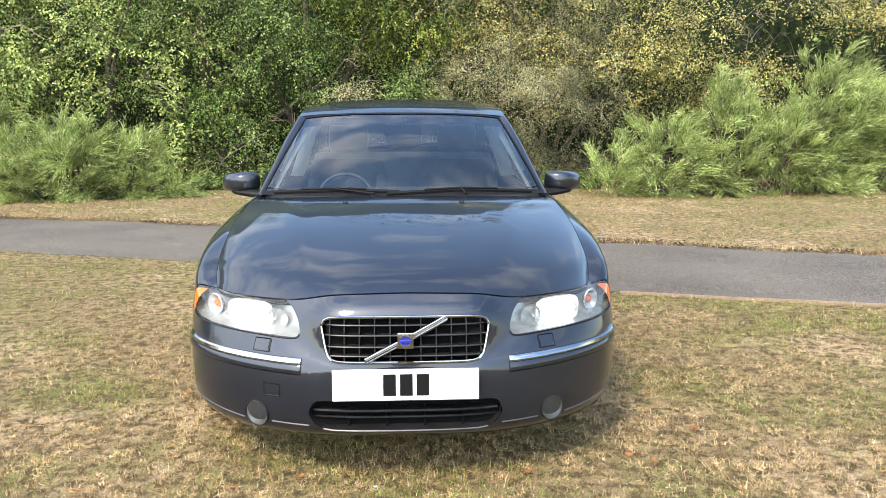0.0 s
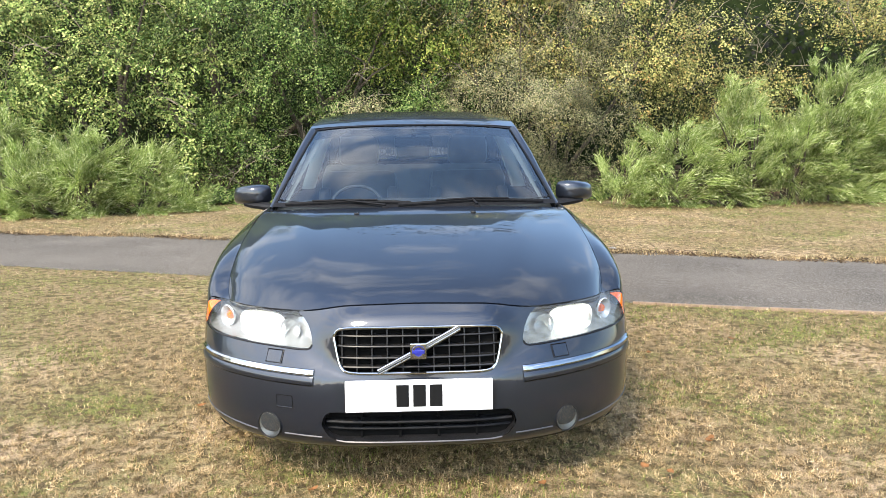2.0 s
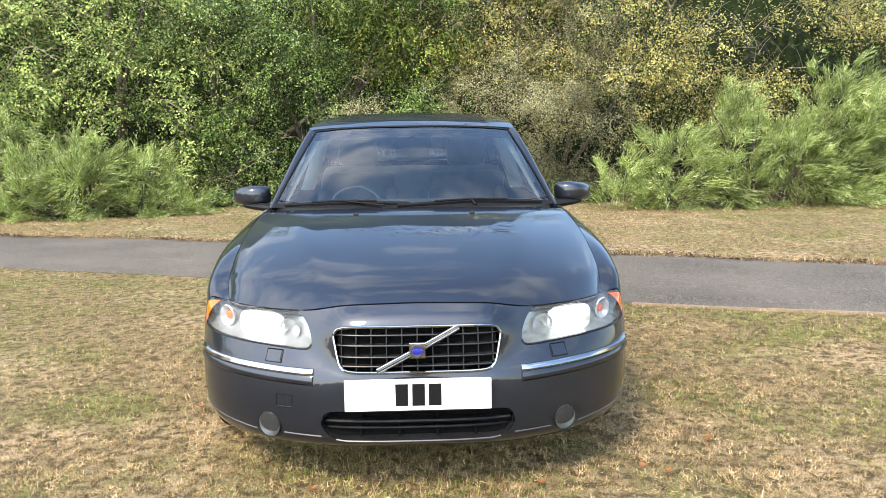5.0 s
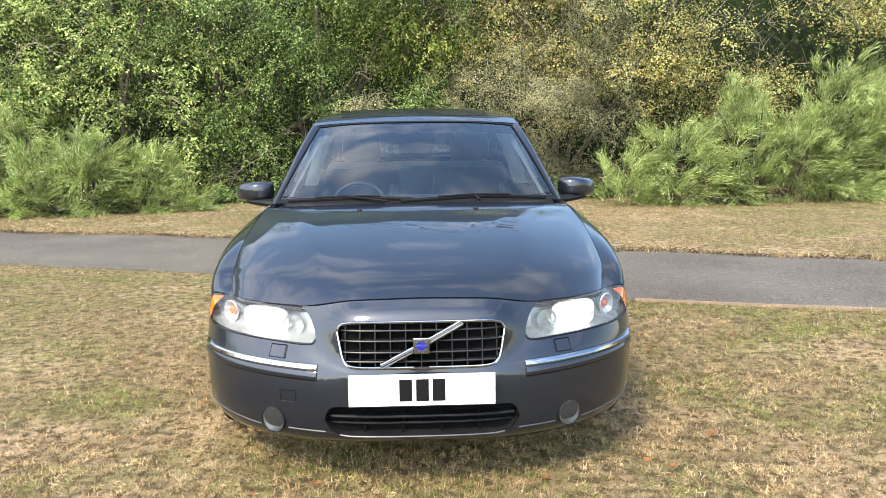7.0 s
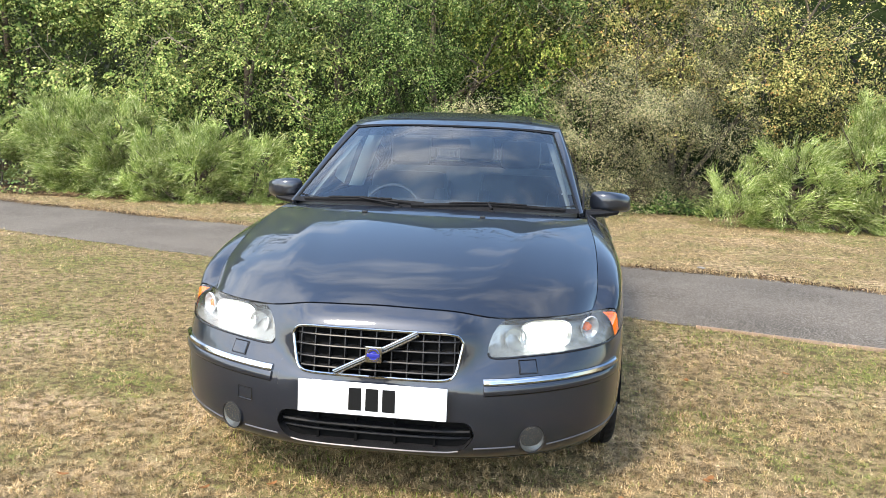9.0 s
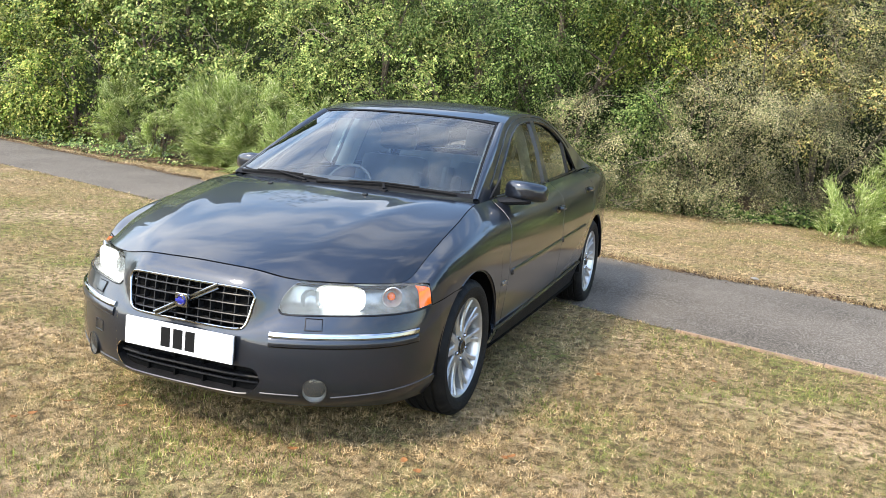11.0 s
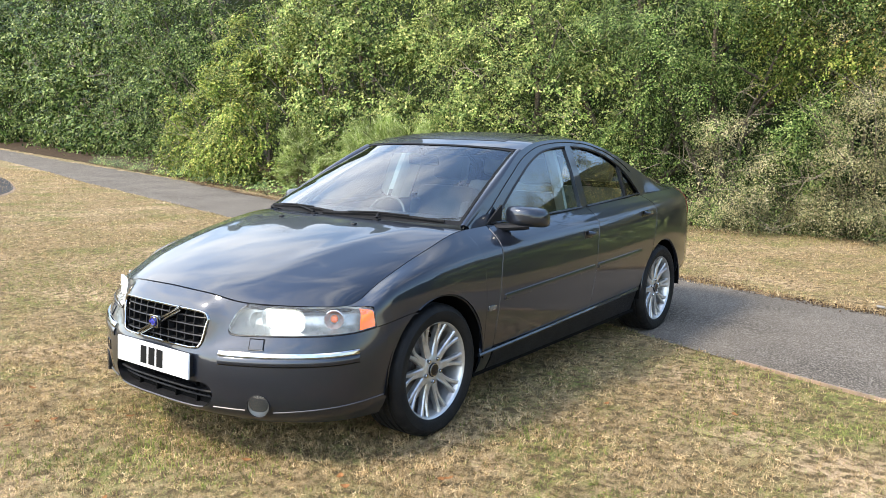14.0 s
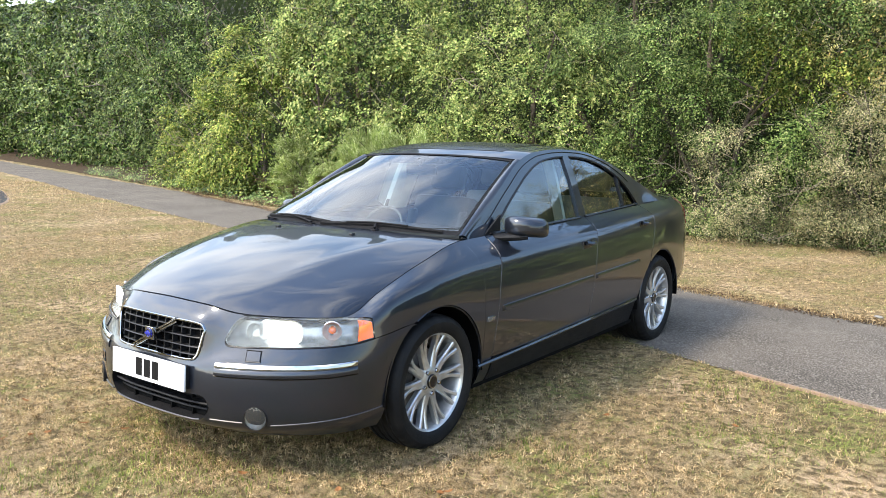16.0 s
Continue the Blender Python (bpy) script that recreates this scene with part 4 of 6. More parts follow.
def litter():
    """Dry leaves and twigs strewn under the hedge."""
    r = np.random.default_rng(71)
    n = 9000
    x = r.uniform(-24, 9, n)
    y = np.array([HEDGE(a) for a in x]) + np.abs(r.normal(0, .35, n)) - .12
    p = np.stack([x, y, r.uniform(.015, .05, n)], 1)
    v = leaves_from(r, p, np.tile(np.array([[0, -.1, 1.0]]), (n, 1)), .06, .035)
    return raw_mesh("dry_leaves", v, np.arange(len(v)).reshape(-1, 4), DRYLEAF)


def cover(x0, x1, n, seed, material, name):
    """Low leafy growth along the foot of the hedge, in uneven drifts."""
    r = np.random.default_rng(seed)
    x = r.uniform(x0, x1, n)
    h = np.array([max(0, .30 + .55 * noise.noise(Vector((a * 1.3, seed, 0))) + .25 * noise.noise(Vector((a * 4.1, 0, seed)))) for a in x])
    back = np.abs(r.normal(0, .32, n))
    y = np.array([HEDGE(a) for a in x]) - .10 + back - .35 * h * r.random(n)
    z = .02 + h * r.random(n) ** .8 * np.minimum(1, .4 + back * 2)
    p = np.stack([x, y, z], 1)
    v = leaves_from(r, p, np.tile(np.array([[0, -.8, .6]]), (n, 1)), .055, .04, .2)
    return raw_mesh(name, v, np.arange(len(v)).reshape(-1, 4), material)


tagged(cover(-24, -7.5, 3200, 81, L_DARK, "ground_ivy"), "low green ivy and weeds at the hedge foot", "ivy", kind="stuff")
tagged(cover(-3.4, 3.2, 9000, 82, L_DARK, "undergrowth"), "low dark green undergrowth at the hedge foot", "undergrowth", kind="stuff")
DRYLEAF = leaf_mat("dry_leaves", [(0, (.10, .06, .035)), (.5, (.24, .15, .08)), (1, (.42, .30, .17))], .7, .1)
tagged(crumbs(), "dark soil crumbs along the path edge", "soil", kind="stuff")
tagged(litter(), "dry brown leaves strewn under the hedge", "leaf litter", kind="stuff")



def branch(pts, r0, label):
    bm = bmesh.new()
    tr = random.Random(round(pts[0][0] * 100))
    c = Curve([(i, *p) for i, p in enumerate(pts)])
    path_pts = [Vector(c(u)) for u in lin(0, len(pts) - 1, 14)]
    tube(bm, path_pts, r0, 6, r0 * .3)
    for q in path_pts[3:-1]:
        if tr.random() < .7:
            e = q + Vector((tr.uniform(-.35, .35), tr.uniform(-.15, .1), tr.uniform(-.2, .3)))
            tube(bm, [q, (q + e) / 2 + Vector((0, 0, .04)), e], r0 * .45, 5, r0 * .15)
    b = link_mesh("bare_branch", bm, TWIG)
    return tagged(b, label, "branch", "bare branches")


branch([(3.2, 12.4, 1.6), (3.0, 11.9, 2.3), (2.75, 11.7, 2.75), (2.9, 11.6, 3.1)], .022, "bare pale branch sticking out of the blackthorn")
branch([(2.9, 12.3, 1.8), (2.5, 11.8, 2.4), (2.2, 11.7, 2.9)], .015, "bare thin branch in the blackthorn")
branch([(-6.9, 11.8, 1.4), (-6.6, 11.2, 2.2), (-6.1, 11.0, 2.6), (-5.7, 11.0, 2.4)], .018, "pale arching bare branch over the broom")
branch([(-3.2, 11.3, .1), (-2.9, 10.9, .5), (-2.4, 10.8, .75), (-2.2, 10.8, .6)], .010, "thin dead branch at the foot of the hedge")
branch([(4.6, 12.4, 1.9), (4.9, 11.9, 2.7), (5.4, 11.8, 3.2)], .014, "bare thin branch in the blackthorn")

# ---- the car ----
import functools

# right half seen from above, from the middle of the nose round the side to the middle of the tail
_plan = [(0, 0), (.15, .003), (.26, .014), (.385, .046), (.55, .115), (.70, .212), (.80, .315), (.853, .42), (.882, .56), (.894, .80), (.902, 1.2),
         (.9065, 1.8), (.9065, 2.6), (.902, 3.3), (.888, 3.9), (.855, 4.22), (.77, 4.43), (.55, 4.56), (.28, 4.597), (0, 4.603)]
_arc = [0.0]
for (_ax, _ay), (_bx, _by) in zip(_plan, _plan[1:]):
    _arc.append(_arc[-1] + math.hypot(_bx - _ax, _by - _ay))
PLAN = Smooth([(s, *p) for s, p in zip(_arc, _plan)], .07, even=(1,))
S_END = _arc[-1]


@functools.lru_cache(maxsize=None)
def sx(x):
    """Way along the plan to where the nose is x from the middle."""
    a, b = 0.0, 1.2
    for _ in range(30):
        c = (a + b) / 2
        a, b = (c, b) if PLAN(c)[0] < x else (a, c)
    return a


@functools.lru_cache(maxsize=None)
def sy(y):
    """Way along the plan to where the side is y behind the nose."""
    a, b = 0.3, S_END
    for _ in range(34):
        c = (a + b) / 2
        a, b = (c, b) if PLAN(c)[1] < y else (a, c)
    return a


# lines along the body: inset from the plan and height
LINES = [
    Smooth([(0, .06, .215), (sx(.6), .06, .20), (sy(.42), .06, .20), (sy(.9), .05, .20), (sy(1.35), .07, .20), (sy(3.2), .07, .21), (sy(3.95), .06, .30), (sy(4.2), .05, .36), (S_END, .05, .37)], even=(0, 1)),
    Smooth([(0, .004, .262), (sx(.6), .004, .265), (sy(.42), .008, .285), (sy(.9), .012, .30), (sy(1.35), .022, .315), (sy(3.2), .022, .375), (sy(4.2), .01, .43), (S_END, .01, .44)], even=(0, 1)),
    Smooth([(0, .012, .44), (sx(.40), .0, .46), (sy(.42), .0, .47), (sy(.9), .0, .50), (sy(1.35), .0, .53), (sy(2.6), .0, .56), (sy(3.6), .0, .58), (S_END, .0, .60)], even=(0, 1)),
    Smooth([(0, .018, .50), (sx(.27), .018, .515), (sx(.385), .045, .562), (sx(.50), .045, .575), (sx(.70), .035, .585), (sy(.42), .025, .60), (sy(.60), .008, .64), (sy(.925), -.002, .70), (sy(1.35), .004, .70), (sy(2.6), .004, .74), (sy(3.6), .0, .78), (sy(4.2), .008, .80), (S_END, .0, .82)], even=(0, 1)),
    Smooth([(0, .038, .663), (sx(.27), .038, .660), (sx(.385), .068, .640), (sx(.50), .070, .640), (sx(.70), .066, .642), (sy(.42), .052, .655), (sy(.60), .030, .745), (sy(.925), .028, .815), (sy(1.35), .036, .845), (sy(2.6), .036, .88), (sy(3.6), .036, .93), (sy(4.2), .04, .95), (S_END, .02, .95)], even=(0, 1)),
    Smooth([(0, .100, .735), (sx(.27), .098, .727), (sx(.44), .092, .702), (sx(.60), .100, .696), (sx(.74), .108, .692), (sy(.42), .108, .690), (sy(.60), .112, .765), (sy(.925), .125, .868), (sy(1.30), .157, .940), (sy(2.0), .160, .952), (sy(2.6), .160, .965), (sy(3.3), .152, .990), (sy(3.7), .145, 1.005), (sy(4.2), .125, 1.02), (S_END, .09, 1.03)], even=(0, 1)),
]


@functools.lru_cache(maxsize=None)
def lines_at(s):
    return [ln(s) for ln in LINES]


@functools.lru_cache(maxsize=None)
def frame_at(s):
    e = 4e-3
    a, b = PLAN(s - e), PLAN(s + e)
    if s < e:
        a = PLAN(-s + e) * np.array([-1, 1])
    q, t = PLAN(s), (b - a) / np.hypot(*(b - a))
    return float(q[0]), float(q[1]), float(t[0]), float(t[1])


def body(s, v):
    """Body skin at s along the plan and v up the lines."""
    k = min(max(int(v), 0), 4)
    u = v - k
    ls = lines_at(s)
    p = [ls[min(max(k + d, 0), 5)] for d in (-1, 0, 1, 2)]
    m1, m2 = (p[2] - p[0]) * .5, (p[3] - p[1]) * .5
    off, z = (1 + 2 * u) * (1 - u) ** 2 * p[1] + u * (1 - u) ** 2 * m1 + u * u * (3 - 2 * u) * p[2] + u * u * (u - 1) * m2
    x, y, tx, ty = frame_at(s)
    return Vector((x - ty * off, y + tx * off, z))


@functools.lru_cache(maxsize=None)
def v_at(s, z):
    a, b = 0.0, 5.0
    for _ in range(16):
        c = (a + b) / 2
        a, b = (c, b) if body(s, c).z < z else (a, c)
    return a


def column(s, lo, hi, n, shear=None):
    """Points up the skin at s from lo to hi, each a height, or a line if given as ('v', line)."""
    a = lo[1] if isinstance(lo, tuple) else v_at(s, lo)
    b = hi[1] if isinstance(hi, tuple) else v_at(s, hi)
    out = []
    for i in range(n):
        v = a + (b - a) * i / (n - 1)
        p = body(s, v)
        if shear:
            d = shear(p)
            if abs(d) > 1e-5:
                p = body(s + d, v)
        out.append(p)
    return out


def columns(bm, cols, mirror=True, flange=0.02):
    """A panel from columns of points of equal number."""
    grid(bm, lambda i, j: cols[i][j], range(len(cols)), range(len(cols[0])), mirror, flange)


ARCH, HUB_Z, HUB_F, HUB_B = .368, .315, .925, 3.640
GAP = .0028


def arch_z(y, hub):
    d = ARCH ** 2 - (y - hub) ** 2
    return HUB_Z + math.sqrt(d) if d > 0 else None


FRONT_SEAM = Curve([(.20, 1.385), (.34, 1.388), (.55, 1.41), (.74, 1.445), (.84, 1.475), (1.0, 1.53)])
MID_SEAM = Curve([(.20, 2.475), (.36, 2.485), (.60, 2.52), (.84, 2.58), (.93, 2.65), (1.0, 2.69)])
REAR_SEAM = Curve([(.20, 3.36), (.45, 3.40), (.60, 3.42), (.68, 3.435), (.75, 3.46), (.86, 3.505), (.93, 3.525), (1.05, 3.50)])

car = empty("car", label="dark grey metallic four-door saloon, lamps lit, front wheels on grass", category="car")

# bumper cover with holes for both grilles
GRILLE_TOP = Curve([(0, .664), (.20, .663), (.28, .658), (.300, .648), (.311, .628)])
GRILLE_BOT = Curve([(0, .502), (.20, .502), (.250, .505), (.270, .512), (.284, .530), (.294, .562), (.304, .605), (.311, .628)])
MOUTH_TOP = Curve([(0, .362), (.30, .362), (.335, .352), (.352, .312)])
MOUTH_BOT = Curve([(0, .250), (.27, .250), (.31, .258), (.336, .280), (.352, .312)])
HL_LOW = Curve([(sx(.40), .592), (sx(.406), .580), (sx(.42), .574), (sx(.45), .573), (sx(.55), .577), (sx(.70), .582), (sy(.40), .590), (sy(.50), .603), (sy(.70), .632)])
HL_TOP_IN = Curve([(sx(.40), .598), (sx(.406), .622), (sx(.42), .652), (sx(.44), .677), (sx(.46), .692), (sx(.48), .700)])


def cover_top(s):
    x = PLAN(s)[0]
    if s < sx(.311):
        return GRILLE_BOT(x)
    if s < sx(.40):
        f = (s - sx(.311)) / (sx(.40) - sx(.311))
        return .628 + (.589 - .628) * f
    return HL_LOW(s) - .003


bm = bmesh.new()
xs = lin(0, .27, 8) + [.285, .295, .303, .311, .320, .330, .340, .348, .352]
columns(bm, [column(sx(x), ("v", 0), MOUTH_BOT(x), 7) for x in xs], flange=0)
columns(bm, [column(sx(x), MOUTH_TOP(x), cover_top(sx(x)), 9) for x in xs], flange=0)
ss = [sx(x) for x in (.352, .37, .385, .393, .399, .40, .403, .406, .412, .42, .45, .48, .52, .56, .60, .64, .68, .72, .75, .78, .80)] + [sy(y) for y in (.34, .37, .40, .43, .46, .49, .52, .545, .5569)]
ss2 = [sy(HUB_F - ARCH * math.cos(t)) for t in lin(.02, 1.085, 12)]


def cover_low(s):
    y = PLAN(s)[1]
    z = arch_z(y, HUB_F) if y > .5 else None
    return ("v", 0) if z is None else z


columns(bm, [column(s, cover_low(s), max(cover_top(s), .30), 16) for s in ss], flange=0)
columns(bm, [column(s, min(cover_low(s), cover_top(s) - .004), cover_top(s), 16) for s in ss2], flange=0)
# nose between the lamps, above the grille
xs = lin(0, .27, 8) + [.285, .295, .303, .311, .33, .35, .37, .385, .393, .399, .40, .403, .406, .412, .425, .44, .455, .47]


def nose_low(x):
    if x < .311:
        return GRILLE_TOP(x)
    if x < .40:
        return cover_top(sx(x))
    return HL_TOP_IN(sx(x)) - .002


columns(bm, [column(sx(x), nose_low(x), ("v", 4.995), 8) for x in xs], flange=0)
bmesh.ops.remove_doubles(bm, verts=bm.verts, dist=.0015)
bumper = part("bumper_cover", bm, PAINT, car)

# wings
bm = bmesh.new()
cols = []


def front_shear(p):
    f = min(max((p.y - 1.30) / .08, 0), 1)
    return f * (FRONT_SEAM(p.z) - GAP - 1.382)


def wing_low(y):
    z = arch_z(y, HUB_F)
    if y < HUB_F:
        seam = HL_LOW(sy(y))
        return seam if z is None else max(z, seam)
    return ("v", .0) if z is None else z


WING_Y = [.505, .53, .56, .60, .64, .68, .72] + [HUB_F - ARCH * math.cos(t) for t in lin(1.085, 3.1416, 26)]
WING_Y[-1] -= .0002
WING_Y += [1.294, 1.30, 1.32, 1.34, 1.36, 1.382]
for y in WING_Y:
    cols.append(column(sy(y), wing_low(y), ("v", 4.98), 22, front_shear))
columns(bm, cols, False)
# sliver of the wing above the lamp's outer end
columns(bm, [column(sy(y), lo, ("v", 4.98), 6) for y, lo in ((.40, ("v", 4.9)), (.43, ("v", 4.72)), (.46, ("v", 4.45)), (.485, ("v", 4.2)), (.505, ("v", 3.9)))], False, 0)
bmesh.ops.remove_doubles(bm, verts=bm.verts, dist=.001)
both("wing", bm, PAINT, car)

# doors


def door_panel(name, y_left, y_right, zlo, rear_arch=False):
    made = []
    for sign in (1, -1):
        bm = bmesh.new()

        def at(a, b):
            za, y = zlo, (y_left(.7) + y_right(.7)) / 2
            for _ in range(3):
                s = sy(round(y, 5))
                vlo = v_at(s, za)
                v = vlo + (4.985 - vlo) * b
                z = body(s, v).z
                yl, yr = y_left(z) + GAP, y_right(z) - GAP
                if rear_arch and z < HUB_Z + ARCH:
                    zz = max(z, HUB_Z)
                    yr = min(yr, HUB_B - math.sqrt(max(ARCH ** 2 - (zz - HUB_Z) ** 2, 0)) - .004)
                y = yl + (yr - yl) * a
            s = sy(round(y, 5))
            return body(s, v)

        us, vs = lin(0, 1, 24), lin(0, 1, 22)
        rows = [[at(u, v) for v in vs] for u in us]
        if sign < 0:
            rows = [[Vector((-p.x, p.y, p.z)) for p in r] for r in rows]
        grid(bm, lambda i, j: rows[i][j], range(24), range(22), False, .02, flip=sign < 0)
        made.append(part(name, bm, PAINT, car))
    return made


front_doors = door_panel("front_door", FRONT_SEAM, MID_SEAM, .345)
rear_doors = door_panel("rear_door", MID_SEAM, REAR_SEAM, .365, True)

# sills
bm = bmesh.new()
columns(bm, [column(sy(y), ("v", 0), z, 6) for y, z in zip(lin(1.40, 3.24, 12), lin(.338, .358, 12))], False)
both("sill", bm, TRIM, car)

# rear quarters, tail and rear bumper
bm = bmesh.new()
cols = []


def rear_shear(p):
    f = min(max((3.42 - p.y) / .12, 0), 1)
    return f * (max(REAR_SEAM(p.z), 3.276) + GAP - 3.276)


for y in [HUB_B - ARCH * math.cos(t) for t in lin(.93, 3.1416, 26)]:
    z = arch_z(y, HUB_B) or .32
    s = sy(y)
    pts = []
    v0 = v_at(s, z)
    for i in range(20):
        v = v0 + (4.985 - v0) * i / 19
        p = body(s, v)
        e = REAR_SEAM(p.z) + GAP
        pts.append(body(sy(e + (y - 3.42) * (3.72 - e) / .30) if y < 3.72 else s, v))
    cols.append(pts)
columns(bm, cols)
columns(bm, [column(sy(y), ("v", 0), ("v", 4.985), 20) for y in (4.0085, 4.03, 4.06, 4.1, 4.15, 4.2, 4.26, 4.32, 4.38, 4.43)] +
        [column(sx_, ("v", 0), ("v", 4.985), 20) for sx_ in lin(sy(4.46), S_END, 14)])
bmesh.ops.remove_doubles(bm, verts=bm.verts, dist=.001)
part("rear_quarter", bm, PAINT, car)

# near-black shell added behind the seams; its colour is their shade
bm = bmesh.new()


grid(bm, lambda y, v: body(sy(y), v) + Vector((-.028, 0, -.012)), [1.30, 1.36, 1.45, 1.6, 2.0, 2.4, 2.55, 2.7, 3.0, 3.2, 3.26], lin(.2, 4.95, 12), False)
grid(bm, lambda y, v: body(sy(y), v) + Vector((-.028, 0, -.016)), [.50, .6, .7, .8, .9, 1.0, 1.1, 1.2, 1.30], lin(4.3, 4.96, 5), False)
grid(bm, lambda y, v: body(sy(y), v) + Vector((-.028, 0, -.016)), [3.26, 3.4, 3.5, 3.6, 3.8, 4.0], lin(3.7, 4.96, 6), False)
both("seam_shade", bm, DARK, car)

# wheel arch liners and floor pan
bm = bmesh.new()
for hub in (HUB_F, HUB_B):
    for sign in (1, -1):
        prof = lin(-.06, math.pi + .06, 22)
        rows = [[Vector((sign * x, hub - (ARCH + .012) * math.cos(t), HUB_Z + (ARCH + .012) * math.sin(t))) for x in (.885, .80, .70, .60)] for t in prof]
        grid(bm, lambda i, j: rows[i][j], range(22), range(4))
        mid = bm.verts.new((sign * .60, hub, HUB_Z))
        ring = [bm.verts.new(r[-1]) for r in rows]
        for a, b in zip(ring, ring[1:]):
            bm.faces.new((mid, a, b))
box(bm, -.84, .84, 1.28, 3.28, .19, .215, .005)
box(bm, -.45, .45, .26, 1.30, .20, .23, .005)
box(bm, -.60, .60, 3.26, 4.45, .24, .27, .005)
part("underbody", bm, DARK, car)

# bonnet: front edge along the lamps, side edge along the wings
B_CENTRE = Smooth([(0, .104, .737), (.10, .16, .772), (.3, .36, .836), (.6, .70, .912), (.85, .98, .955), (1, 1.125, .972)], .12)
S_Q = sy(.40)


def bonnet(a, b):
    front = body(S_Q * min(a, 1), 5)
    rear = Vector((.742 * a, 1.125 + .165 * a ** 2.2, .972 - .032 * a ** 2.5))
    yq, yr = .40, 1.290
    side = body(sy(yq + (yr - yq) * b), 5)
    side.x = min(side.x, .775)
    cen = B_CENTRE(b)
    cen = Vector((0, cen[0], cen[1]))
    c00, c10, c01, c11 = body(0, 5), body(S_Q, 5), Vector((0, 1.125, .972)), Vector((.742, 1.29, .940))
    p = front * (1 - b) + rear * b + cen * (1 - a) + side * a - (c00 * ((1 - a) * (1 - b)) + c10 * (a * (1 - b)) + c01 * ((1 - a) * b) + c11 * (a * b))
    g = a ** 2.6
    dev_f = front.z - (c00.z + (c10.z - c00.z) * g)
    dev_r = rear.z - (c01.z + (c11.z - c01.z) * g)
    w = max(0.0, math.sin(math.pi * b)) ** .7
    r = (p.x - .34 - .24 * b) / .075
    p.z = cen.z + (side.z - cen.z) * g + dev_f * (1 - b) ** 5 + dev_r * b ** 5 + w * .007 * math.exp(-r * r)
    return p


bm = bmesh.new()
grid(bm, bonnet, lin(0, .996, 44), lin(.0035, 1, 40), True, .018)
bmesh.ops.remove_doubles(bm, verts=bm.verts, dist=.0008)
part("bonnet", bm, PAINT, car)
# near-black copy of the bonnet skin below it, added as shade under its edges
bm = bmesh.new()
grid(bm, lambda a, b: bonnet(a, b) - Vector((0, -.02, .03)), lin(0, 1, 12), lin(0, 1, 12), True)
part("bonnet_seam_shade", bm, DARK, car)

# greenhouse


def side_x(y, z):
    return .742 - .33 * (z - .96) - .10 * max(z - 1.2, 0) - .014 * ((y - 2.5) / 1.1) ** 2


RAIL = Smooth([(1.36, .945), (1.50, 1.020), (1.70, 1.135), (1.90, 1.245), (2.08, 1.330), (2.30, 1.378), (2.60, 1.392), (2.90, 1.380), (3.20, 1.325), (3.50, 1.225), (3.80, 1.115), (4.05, 1.040), (4.2, 1.022)])
WTOP = Smooth([(1.58, .935), (1.72, 1.030), (1.92, 1.153), (2.13, 1.262), (2.35, 1.330), (2.62, 1.350), (2.85, 1.342), (3.10, 1.298), (3.30, 1.225), (3.45, 1.130), (3.56, 1.015)])


def belt_z(y):
    return body(sy(y), 5).z


def side_cols(y0, y1, lo, hi, n, m=8, out=0.0):
    cols = []
    for y in lin(y0, y1, n):
        a, b = lo(y), hi(y)
        cols.append([Vector((side_x(y, a + (b - a) * i / (m - 1)) + out, y, a + (b - a) * i / (m - 1))) for i in range(m)])
    return cols


bm = bmesh.new()
columns(bm, side_cols(1.37, 1.58, lambda y: belt_z(y) - .01, RAIL, 8), mirror=False, flange=.03)
columns(bm, side_cols(1.58, 3.56, WTOP, RAIL, 40), mirror=False, flange=.03)
columns(bm, side_cols(3.56, 4.19, lambda y: belt_z(y) - .012, lambda y: max(RAIL(y), belt_z(y)), 14), mirror=False, flange=.03)
bmesh.ops.remove_doubles(bm, verts=bm.verts, dist=.001)
both("door_frame", bm, PAINT, car)
bm = bmesh.new()
columns(bm, side_cols(2.615, 2.70, lambda y: belt_z(y) - .01, WTOP, 4, out=.001), mirror=False, flange=.03)
both("centre_pillar", bm, PAINT, car)
bm = bmesh.new()
columns(bm, side_cols(3.325, 3.355, lambda y: belt_z(y) - .01, WTOP, 3, out=.0), mirror=False, flange=.02)
both("quarter_divider", bm, BLACK, car)


def side_pane(y0, y1):
    for sign in (1, -1):
        bm = bmesh.new()
        cols = side_cols(y0, y1, lambda y: belt_z(y) - .015, lambda y: max(WTOP(y) + .012, belt_z(y) - .014), 16, out=-.012)
        if sign < 0:
            cols = [[Vector((-p.x, p.y, p.z)) for p in c] for c in cols]
        grid(bm, lambda i, j: cols[i][j], range(len(cols)), range(len(cols[0])), False, 0, flip=sign < 0)
        yield bm


for y0, y1, nm in ((1.58, 2.62, "front_window"), (2.695, 3.33, "rear_window"), (3.35, 3.57, "quarter_window")):
    for b in side_pane(y0, y1):
        part(nm, b, SIDEGLASS, car, "tinted side window glass")
# window seals: bright black lines round the openings, and along the belt
for sign in (1, -1):
    for y0, y1 in ((1.58, 2.615), (2.70, 3.56)):
        bm = bmesh.new()
        top = [(sign * (side_x(y, WTOP(y)) + .002), y, WTOP(y) - .004) for y in lin(y0, y1, 22)]
        tube(bm, top, .007, 6)
        tube(bm, [(sign * (side_x(y, belt_z(y)) + .004), y, belt_z(y) + .004) for y in lin(y0 - .02, y1, 14)], .009, 6)
        part("window_seal", bm, BLACK, car)

